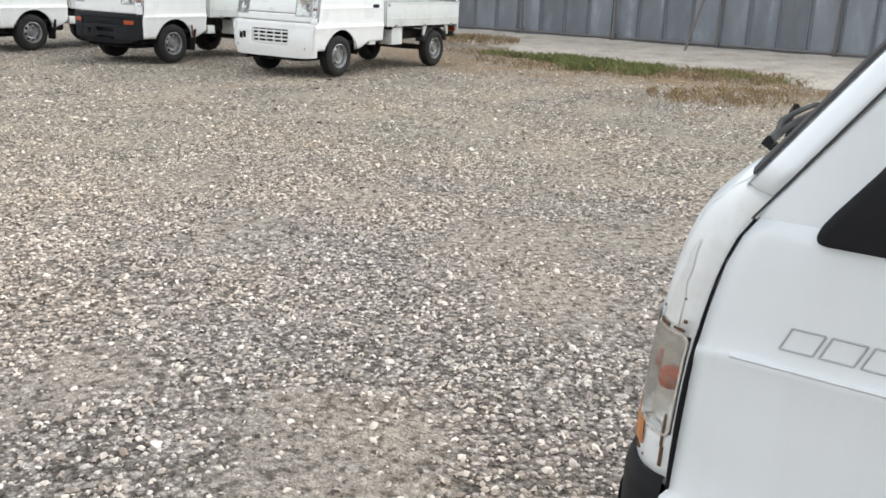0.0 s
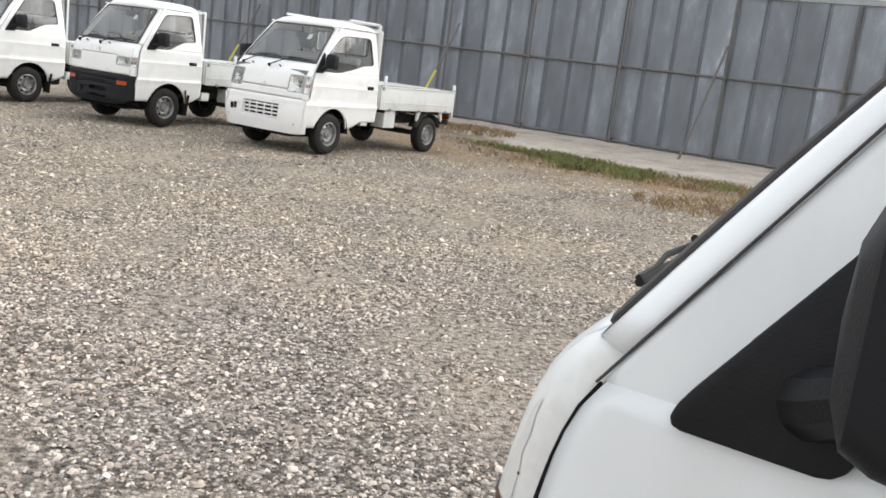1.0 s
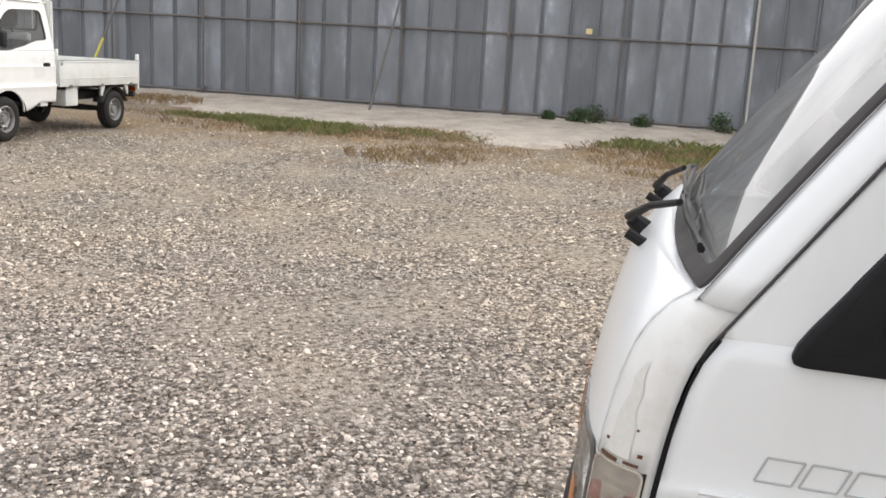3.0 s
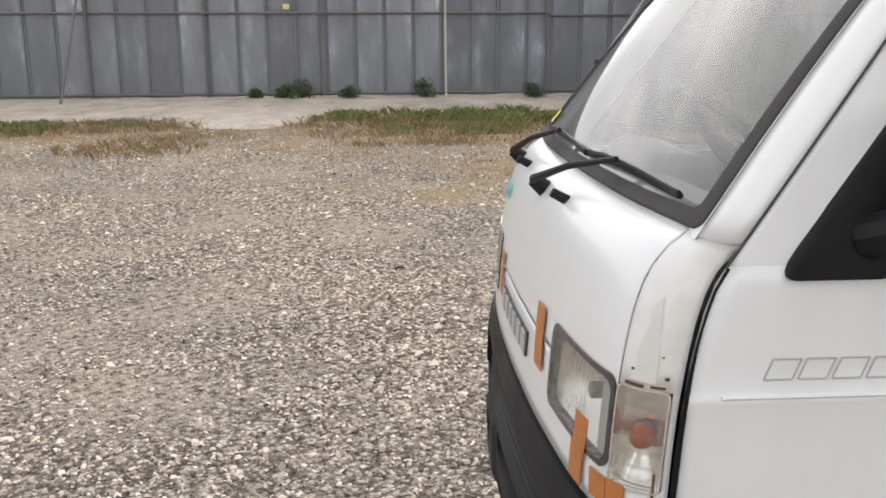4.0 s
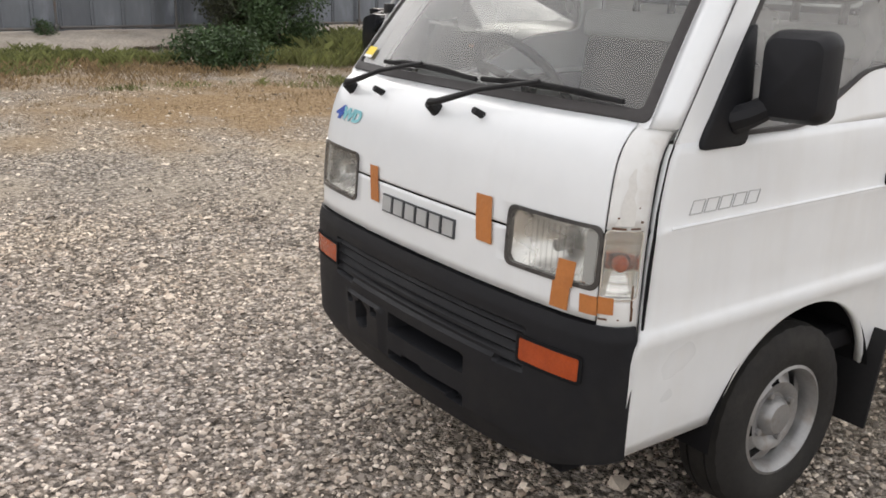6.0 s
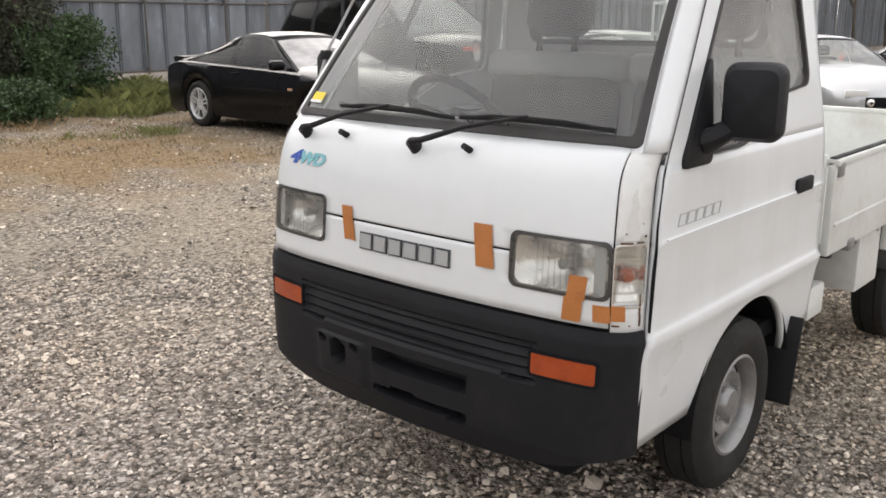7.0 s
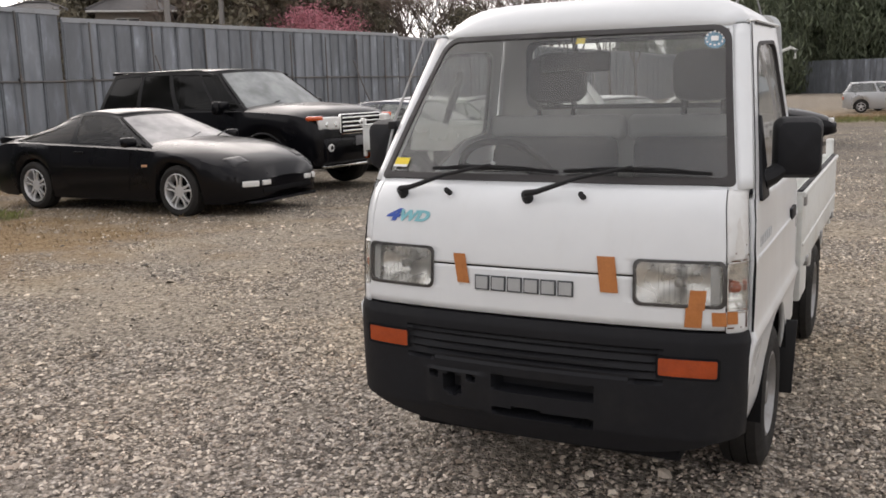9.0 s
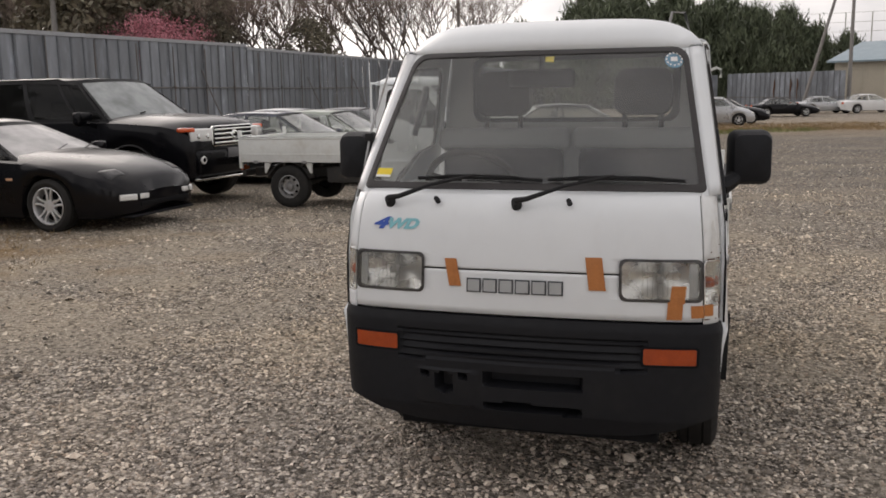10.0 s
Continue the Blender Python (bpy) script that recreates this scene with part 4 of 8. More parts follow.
        for y in (sp["rear_axle"] + 0.30, sp["rear_axle"] - 0.30):
            fl = extrude_outline([(y - 0.05, BB - 0.02), (y + 0.05, BB - 0.02), (y + (0.05 if y > sp["rear_axle"] else -0.03), BB - 0.16), (y + (0.02 if y > sp["rear_axle"] else -0.05), BB - 0.16)], 0.03, "X", 0.005)
            part("fender_stay", moved(fl, Matrix.Translation((sd * 0.655, 0, 0))), WHITE_BED, root)
        fend = []
        for a in np.linspace(radians(20), radians(160), 13):
            fend.append([(sd * xx, sp["rear_axle"] + 0.33 * math.cos(a), R + 0.33 * math.sin(a)) for xx in (0.50, 0.67)])
        part("rear_fender", grid(fend), CHASSIS, root, solid=0.008)
    tg = part("tailgate", box(-0.675, 0.675, T - 0.012, T + 0.018, BB - 0.012, BT, 0.005), WHITE_BED, root)
    part("gate_top_rail", box(-0.675, 0.675, T - 0.02, T + 0.024, BT - 0.018, BT + 0.006, 0.006), WHITE_BED, tg)
    part("rear_bar", box(-0.62, 0.62, T - 0.01, T + 0.05, 0.42, 0.50, 0.01), CHASSIS, root)
    for sd in (-1, 1):
        part("tail_lamp", box(sd * 0.52 - 0.10, sd * 0.52 + 0.10, T - 0.03, T + 0.0, 0.50, 0.58, 0.01), AMBER, root)
        part("bed_corner_post", box(sd * 0.665 - 0.02, sd * 0.665 + 0.02, T - 0.015, T + 0.03, BB - 0.10, BT + 0.10, 0.006), WHITE_BED, root)
    part("battery_box", box(-0.66, -0.42, -1.47, -1.20, 0.36, 0.615, 0.012), WHITE_BED, root)
    part("side_step", box(-0.67, -0.56, -0.80, -0.655, 0.385, 0.50, 0.008), WHITE_BED, root)
    part("fuel_tank", box(0.36, 0.62, -1.35, -0.80, 0.34, 0.56, 0.03), CHASSIS, root)
    # wipers
    for px in (0.505, 0.015):
        base = face(px, 1.066, 0.0)
        arm = tube([base + Vector((0, 0.002, -0.01)), base + Vector((0, 0.03, 0.012))], [0.020, 0.015], 10)
        wiper = part("wiper", arm, RUBBER, root)
        bm0, bm1, vb = (px - 0.10) / HB, (px - 0.57) / HB, 0.062
        mid = ws((px - 0.33) / HB, vb + 0.012, 0.034)
        arm_pts = [base + Vector((0, 0.026, 0.012)), base + Vector((-0.04, 0.032, 0.020)), base.lerp(mid, 0.5) + Vector((0, 0.020, 0.014)), mid]
        part("wiper_arm", tube(arm_pts, [0.012, 0.009, 0.0065, 0.0055], 8), RUBBER, wiper)
        blade = tube([ws(bm0 + (bm1 - bm0) * k / 8, vb + 0.012 * math.sin(k / 8 * 3.14) - 0.006 * k / 8, 0.013) for k in range(9)], 0.0055, 6)
        tube([ws(bm0 + (bm1 - bm0) * k / 8, vb + 0.004 + 0.012 * math.sin(k / 8 * 3.14) - 0.006 * k / 8, 0.026 if 1 < k < 7 else 0.017) for k in range(9)], 0.004, 6, blade)
        part("wiper_blade", blade, RUBBER, wiper)
        noz = face(px - 0.19, 1.070, 0.0)
        part("washer_nozzle", tube([noz + Vector((0, 0, -0.004)), noz + Vector((0.0, 0.030, 0.012))], [0.010, 0.009], 8), RUBBER, root)
    return root, face, slab, ws, side_x

# ---- passenger cars ----
PAINT_BLACK = material("black_car_paint", (0.004, 0.004, 0.0055), 0.3, var=0.1, scale=2, coat=0.32)
PAINT_BLACK.node_tree.nodes["Principled BSDF"].inputs["Specular IOR Level"].default_value = 0.1
PAINT_SILVER = material("silver_car_paint", (0.46, 0.47, 0.48), 0.3, metal=0.5, var=0.04, scale=2, coat=0.7)
PAINT_WHITE = material("white_car_paint", (0.76, 0.76, 0.75), 0.3, var=0.03, scale=2, coat=0.6)
PAINT_GREY = material("grey_car_paint", (0.22, 0.22, 0.225), 0.3, metal=0.4, var=0.05, scale=2, coat=0.6)
PAINT_NAVY = material("dark_blue_car_paint", (0.018, 0.024, 0.045), 0.25, var=0.08, scale=2, coat=0.8)
PAINT_SAGE = material("pale_green_car_paint", (0.36, 0.39, 0.34), 0.32, metal=0.3, var=0.04, scale=2, coat=0.6)
ALLOY = material("alloy_wheel", (0.68, 0.68, 0.68), 0.35, metal=0.55, var=0.06, scale=15, stain=(0.2, 0.18, 0.15), stain_amount=0.3, stain_scale=14)
LAMP_WHITE = material("pale_lamp_plastic", (0.74, 0.74, 0.72), 0.15, var=0.08, scale=25, coat=0.8)
COVER = material("smoked_lamp_cover", (0.028, 0.028, 0.030), 0.42, var=0.15, scale=20)
LAMP_RED = material("red_orange_lamp_plastic", (0.62, 0.09, 0.02), 0.18, var=0.08, scale=25, coat=0.8)
LAMP_PALE_AMBER = material("pale_amber_lamp_plastic", (0.62, 0.34, 0.20), 0.18, var=0.08, scale=25, coat=0.8)


def car(name, label, m, top, belt, plan, house, wheels, paint, group="", zlow=0.20, glass=None, windows=((0.03, 0.52), (0.55, 0.97)), rim=None, spokes=5, arch=0.05, category="car", roof_drop=0.0, screen_glass=None, roof_arc=0.035, pillar=None):
    """A car from its lines, y forwards: top = height of bonnet and tail, belt = height of the shoulder, plan = half width,
    house = (screen foot y, roof front y, roof rear y, rear glass foot y, roof height, half width at the roof); wheels = (front y, rear y, radius, width, rim)."""
    root = thing(name, label, category, m, group)
    ft, fb, fw = smooth_curve(top), smooth_curve(belt), smooth_curve(plan)
    Y0, Y1 = plan[0][0], plan[-1][0]
    WF, WR, R, WW, RIM = wheels
    ys = sorted(set(np.round(np.concatenate([np.linspace(Y0, Y1, 61), np.linspace(WF - R - 0.06, WF + R + 0.06, 23), np.linspace(WR - R - 0.06, WR + R + 0.06, 23)]), 3)))
    ys = [y for y in ys if Y0 <= y <= Y1]
    rows = []
    for y in ys:
        w, zt, zs = fw(y), ft(y), fb(y)
        zb = zlow + 0.06 * max(0, abs((y - (Y0 + Y1) / 2) / ((Y1 - Y0) / 2)) - 0.85) / 0.15
        cut = 0
        for wy in (WF, WR):
            d = abs(y - wy)
            if d < R + arch:
                cut = R + math.sqrt((R + arch) ** 2 - d * d)
        zb = max(zb, min(cut, zs - 0.13))
        flare = 0.004 if cut else 0.0
        zm = zb + (zs - zb) * 0.5
        rows.append([(w * 0.95 + flare, y, zb), (w * 0.985 + flare, y, zb + (zs - zb) * 0.16), (w + flare * 0.5, y, zm), (w * 0.995, y, zb + (zs - zb) * 0.78), (w * 0.972, y, zs - 0.012), (w * 0.94, y, zs + 0.004),
                     (w * 0.78, y, zs + (zt - zs) * 0.62), (w * 0.5, y, zs + (zt - zs) * 0.92), (w * 0.2, y, zt), (0, y, zt)])
    full = [[(-p[0], p[1], p[2]) for p in r] + [p for p in r[::-1][1:]] for r in rows]
    nose = [[(p[0] * 0.6, p[1] + 0.012, p[2] * 0.9 + 0.05 * 1.0) for p in full[-1]], [(0, full[-1][0][1] + 0.014, 0.45 * (full[-1][0][2] + full[-1][9][2])) for p in full[-1]]]
    tailr = [[(0, full[0][0][1] - 0.014, 0.45 * (full[0][0][2] + full[0][9][2])) for p in full[0]], [(p[0] * 0.6, p[1] - 0.012, p[2] * 0.9 + 0.05) for p in full[0]]]
    bm = grid(tailr + full + nose)
    bmesh.ops.remove_doubles(bm, verts=bm.verts, dist=0.0005)
    body = part("body", orient(bm, (0, 0, 0.5)), paint, root, angle=40)
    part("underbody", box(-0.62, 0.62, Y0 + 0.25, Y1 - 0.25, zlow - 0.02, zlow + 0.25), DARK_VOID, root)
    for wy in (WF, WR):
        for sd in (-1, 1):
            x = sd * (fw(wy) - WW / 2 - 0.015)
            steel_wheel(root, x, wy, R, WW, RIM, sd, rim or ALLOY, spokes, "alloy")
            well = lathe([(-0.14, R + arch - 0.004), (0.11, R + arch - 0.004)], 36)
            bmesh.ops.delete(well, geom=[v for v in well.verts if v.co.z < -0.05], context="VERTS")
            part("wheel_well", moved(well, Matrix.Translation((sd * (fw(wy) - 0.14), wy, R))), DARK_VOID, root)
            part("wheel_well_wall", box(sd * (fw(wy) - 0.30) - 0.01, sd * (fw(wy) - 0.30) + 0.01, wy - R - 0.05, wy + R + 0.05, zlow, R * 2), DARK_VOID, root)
    # upper body
    yA, yB, yC, yD, zr, wr = house
    gl = glass or GLASS

    def edge(q):
        y = yB + (yC - yB) * q
        return Vector((wr * (1 - 0.06 * (2 * q - 1) ** 2), y, zr - roof_arc * (2 * q - 1) ** 2 - 0.03 - roof_drop * q * q))

    def foot(q):
        y = yA + (yD - yA) * q
        return Vector((fw(y) * 0.925, y, fb(y) + 0.012))

    def side(q, v):
        a, b = foot(q), edge(q)
        p = a.lerp(b, v)
        p.x += 0.035 * math.sin(math.pi * v) * 0.8
        return p
    qs = sorted(set(np.round(np.concatenate([np.linspace(0, 1, 25)] + [np.array(w) for w in windows]), 4)))
    vs = [0.0, 0.05, 0.2, 0.4, 0.6, 0.8, 0.90, 1.0]

    def is_glass(i, j):
        q, v = (qs[j] + qs[j + 1]) / 2, (vs[i] + vs[i + 1]) / 2
        return 0.05 < v < 0.90 and any(a < q < b for a, b in windows)
    for sd in (-1, 1):
        rr = [[(sd * side(q, v).x, side(q, v).y, side(q, v).z) for q in qs] for v in vs]
        part("side_frame", orient(grid(rr, is_glass)), pillar or paint, body)
        for a, b in windows:
            g = grid([[(sd * (side(q, v).x - 0.006), side(q, v).y, side(q, v).z) for q in np.linspace(a, b, 9)] for v in np.linspace(0.05, 0.90, 7)])
            part("side_window", orient(g), gl, body).visible_shadow = False
        mir = box(-0.10, 0.10, -0.05, 0.06, -0.06, 0.06, 0.035, seg=3)
        q0 = foot(0.09)
        part("door_mirror", moved(mir, Matrix.Translation((sd * (q0.x + 0.11), q0.y - 0.02, q0.z + 0.07))), paint, body)
        part("door_handle", box(sd * (fw(-0.35) + 0.006) - 0.008, sd * (fw(-0.35) + 0.006) + 0.008, -0.45, -0.27, fb(-0.3) - 0.10, fb(-0.3) - 0.07, 0.006), paint, body)

    def cross(u, v, fy, bow):
        a, b = (foot(0), edge(0)) if fy else (foot(1), edge(1))
        x = (a.x + (b.x - a.x) * v) * u
        y = a.y + (b.y - a.y) * v + bow * (1 - u * u)
        z = a.z + (b.z - a.z) * v + 0.035 * v * (1 - u * u) - 0.0 + (0.03 * (1 - u * u) * (1 - v) if fy else 0.02 * (1 - u * u) * (1 - v))
        return Vector((x, y, z))
    for fy, bow, nm in ((True, 0.10, "windscreen"), (False, -0.08, "rear_window")):
        us = sorted(set(np.round(np.concatenate([np.linspace(-1, 1, 17), [-0.94, 0.94]]), 4)))
        v2 = [0.0, 0.05, 0.25, 0.5, 0.75, 0.94, 1.0]
        part(nm + "_frame", orient(grid([[cross(u, v, fy, bow) for u in us] for v in v2], lambda i, j: 0 < i < len(v2) - 2 and abs(us[j] + us[j + 1]) / 2 < 0.94)), RUBBER, body)
        g = part(nm, orient(grid([[cross(u, v, fy, bow - (0.006 if fy else -0.006)) for u in np.linspace(-0.94, 0.94, 13)] for v in np.linspace(0.05, 0.94, 7)])), (screen_glass or GLASS) if fy else gl, body)
        g.visible_shadow = False
    roof = []
    for q in np.linspace(0, 1, 13):
        e = edge(q)
        roof.append([(e.x * u, e.y + (0.10 * (1 - u * u) if q == 0 else -0.08 * (1 - u * u) if q == 1 else 0), e.z + 0.035 * (1 - abs(u) ** 3)) for u in np.linspace(-1, 1, 17)])
    part("roof", orient(grid(roof), (0, 0, 0.3)), paint, body, solid=0.01)
    # seats and dash so that the glass does not show an empty shell
    zc = fb((yA + yD) / 2)
    part("dashboard", box(-fw(yA) * 0.8, fw(yA) * 0.8, yA - 0.55, yA - 0.15, zc - 0.25, zc + 0.01, 0.05), DARK_VOID, root)
    for sx in (-0.36, 0.36):
        seat = part("seat", box(sx - 0.24, sx + 0.24, yA - 1.55, yA - 1.40, zc - 0.4, zc + 0.12, 0.05, seg=3), DARK_VOID, root)
        part("headrest", box(sx - 0.12, sx + 0.12, yA - 1.56, yA - 1.46, zc + 0.14, zc + 0.30, 0.04, seg=3), DARK_VOID, seat)
    part("cabin_floor", box(-fw(0) * 0.85, fw(0) * 0.85, yD + 0.1, yA - 0.1, zlow + 0.1, zc - 0.32), DARK_VOID, root)

    def top_at(x, y, off=0.0):
        """The place on the bonnet or tail at x, y."""
        w, zt, zs = fw(y), ft(y), fb(y)
        xs, zz = [0, w * 0.2, w * 0.5, w * 0.78, w * 0.94, w * 0.972], [zt, zt, zs + (zt - zs) * 0.92, zs + (zt - zs) * 0.62, zs + 0.004, zs - 0.012]
        return Vector((x, y, float(np.interp(abs(x), xs, zz)) + off))
    return root, body, fw, ft, fb, top_at


def sedan(name, label, m, paint, group="", hatch=False, low=0.0):
    """An ordinary car; low makes it a low coupe, hatch a tall hatchback."""
    if hatch:
        top = [(-2.12, 1.00), (-1.9, 1.02), (0.9, 1.02), (1.3, 0.98), (1.75, 0.86), (2.0, 0.70), (2.1, 0.58)]
        belt = [(-2.12, 0.98), (-1.0, 0.98), (0.9, 0.92), (1.6, 0.78), (2.1, 0.56)]
        house = (1.25, 0.45, -1.75, -2.05, 1.52, 0.60)
    else:
        top = [(-2.25, 0.88 - low), (-1.9, 0.97 - low), (-1.4, 0.98 - low), (0.8, 0.97 - low), (1.3, 0.92 - low), (1.9, 0.80 - low), (2.2, 0.62 - low / 2), (2.27, 0.5)]
        belt = [(-2.25, 0.86 - low), (-1.0, 0.90 - low), (0.8, 0.86 - low), (1.7, 0.72 - low), (2.27, 0.48)]
        house = (0.95, 0.15, -0.95, -1.6, 1.40 - low * 1.4, 0.56)
    plan = [(top[0][0], 0.62), (top[0][0] + 0.12, 0.76), (-1.4, 0.84), (0, 0.86), (1.4, 0.84), (top[-1][0] - 0.18, 0.74), (top[-1][0], 0.58)]
    root, body, fw, ft, fb, top_at = car(name, label, m, top, belt, plan, house, (1.30, -1.27, 0.31, 0.19, 0.20), paint, group)
    Y1 = plan[-1][0]
    for sd in (-1, 1):
        part("headlight", moved(box(-0.15, 0.15, -0.05, 0.05, -0.05, 0.05, 0.02), Matrix.Translation((sd * 0.56, Y1 - 0.10, ft(Y1 - 0.12) - 0.055)) @ Matrix.Rotation(radians(-18 * sd), 4, "Z")), LAMP_WHITE, root)
        part("tail_light", box(sd * 0.56 - 0.12, sd * 0.56 + 0.12, plan[0][0] - 0.02, plan[0][0] + 0.08, 0.66, 0.80, 0.02), LAMP_RED, root)
    part("grille", box(-0.36, 0.36, Y1 - 0.04, Y1 + 0.022, 0.40, 0.50, 0.01), DARK_VOID, root)
    part("bumper_slot", box(-0.55, 0.55, Y1 - 0.06, Y1 + 0.016, 0.27, 0.33, 0.01), DARK_VOID, root)
    return root


def black_coupe(m):
    """A low black sports coupe with a long nose and a fastback roof."""
    top = [(-2.28, 0.78), (-2.18, 0.88), (-1.85, 0.92), (-1.1, 0.92), (0.62, 0.92), (1.0, 0.90), (1.5, 0.835), (1.86, 0.75), (2.08, 0.66), (2.19, 0.57), (2.24, 0.46)]
    belt = [(-2.28, 0.77), (-1.7, 0.88), (-0.8, 0.86), (0.55, 0.82), (1.25, 0.78), (1.8, 0.66), (2.1, 0.55), (2.24, 0.43)]
    plan = [(-2.28, 0.68), (-2.14, 0.82), (-1.3, 0.895), (0.0, 0.88), (1.28, 0.895), (1.8, 0.85), (2.07, 0.74), (2.19, 0.63), (2.24, 0.53)]
    house = (0.86, 0.02, -1.22, -1.95, 1.315, 0.56)
    root, body, fw, ft, fb, top_at = car("sports_car", "low black sports coupe with silver five-spoke wheels", m, top, belt, plan, house, (1.29, -1.28, 0.315, 0.215, 0.215), PAINT_BLACK, zlow=0.17, windows=((0.04, 0.47), (0.505, 0.86)), spokes=5, arch=0.035, roof_drop=0.18, roof_arc=0.085, glass=SMOKED, screen_glass=SHEEN_GLASS)
    for sd in (-1, 1):
        lid = grid([[top_at(sd * (0.46 + 0.23 * u), 1.92 + 0.17 * v - 0.06 * u - 0.03 * (1 - u) * v, 0.003) for u in np.linspace(0, 1, 7)] for v in np.linspace(0, 1, 6)])
        part("headlight", orient(lid, (0, 1.5, 0)), COVER, root, "smoky wedge-shaped headlight cover", solid=0.008)
        part("indicator", moved(box(-0.10, 0.10, -0.03, 0.03, -0.035, 0.035, 0.012), Matrix.Translation((sd * 0.60, 2.185, 0.405)) @ Matrix.Rotation(radians(-38 * sd), 4, "Z")), LAMP_WHITE, root)
        part("fog_lamp", moved(box(-0.065, 0.065, -0.03, 0.03, -0.03, 0.03, 0.012), Matrix.Translation((sd * 0.40, 2.245, 0.405)) @ Matrix.Rotation(radians(-8 * sd), 4, "Z")), LAMP_WHITE, root)
        part("side_marker", box(sd * 0.885 - 0.012, sd * 0.885 + 0.012, 0.74, 0.83, 0.60, 0.63, 0.005), LAMP_PALE_AMBER, root)
        part("door_seam", tube([(sd * (fw(y) * 0.997), y, z) for y, z in ((0.55, 0.80), (0.52, 0.5), (0.48, 0.28))], 0.004, 4), DARK_VOID, root)
        part("door_seam", tube([(sd * (fw(y) * 0.997), y, z) for y, z in ((-0.70, 0.82), (-0.72, 0.5), (-0.60, 0.30))], 0.004, 4), DARK_VOID, root)
    part("air_intake", box(-0.46, 0.46, 2.16, 2.262, 0.285, 0.345, 0.012), DARK_VOID, root)
    part("front_lip", box(-0.60, 0.60, 2.05, 2.23, 0.165, 0.20, 0.015), BLACK_PLASTIC, root)
    wing = extrude_outline([(-2.19, 0.915), (-2.10, 0.940), (-1.93, 0.930), (-1.88, 0.895), (-2.16, 0.850)], 1.34, "X", 0.005)
    part("rear_spoiler", wing, PAINT_BLACK, root)
    for x in (-0.6, 0.6):
        part("spoiler_foot", box(x - 0.03, x + 0.03, -2.20, -2.06, 0.84, 0.92, 0.01), PAINT_BLACK, root)
    part("tail_lamp_panel", box(-0.55, 0.55, -2.31, -2.27, 0.58, 0.72, 0.01), LAMP_RED, root)
    for x in (0.25, -0.25):
        part("wiper", tube([(x, 0.88, fb(0.8) + 0.075), (x - 0.45, 0.70, fb(0.6) + 0.14)], 0.008, 6), RUBBER, root)
    return root


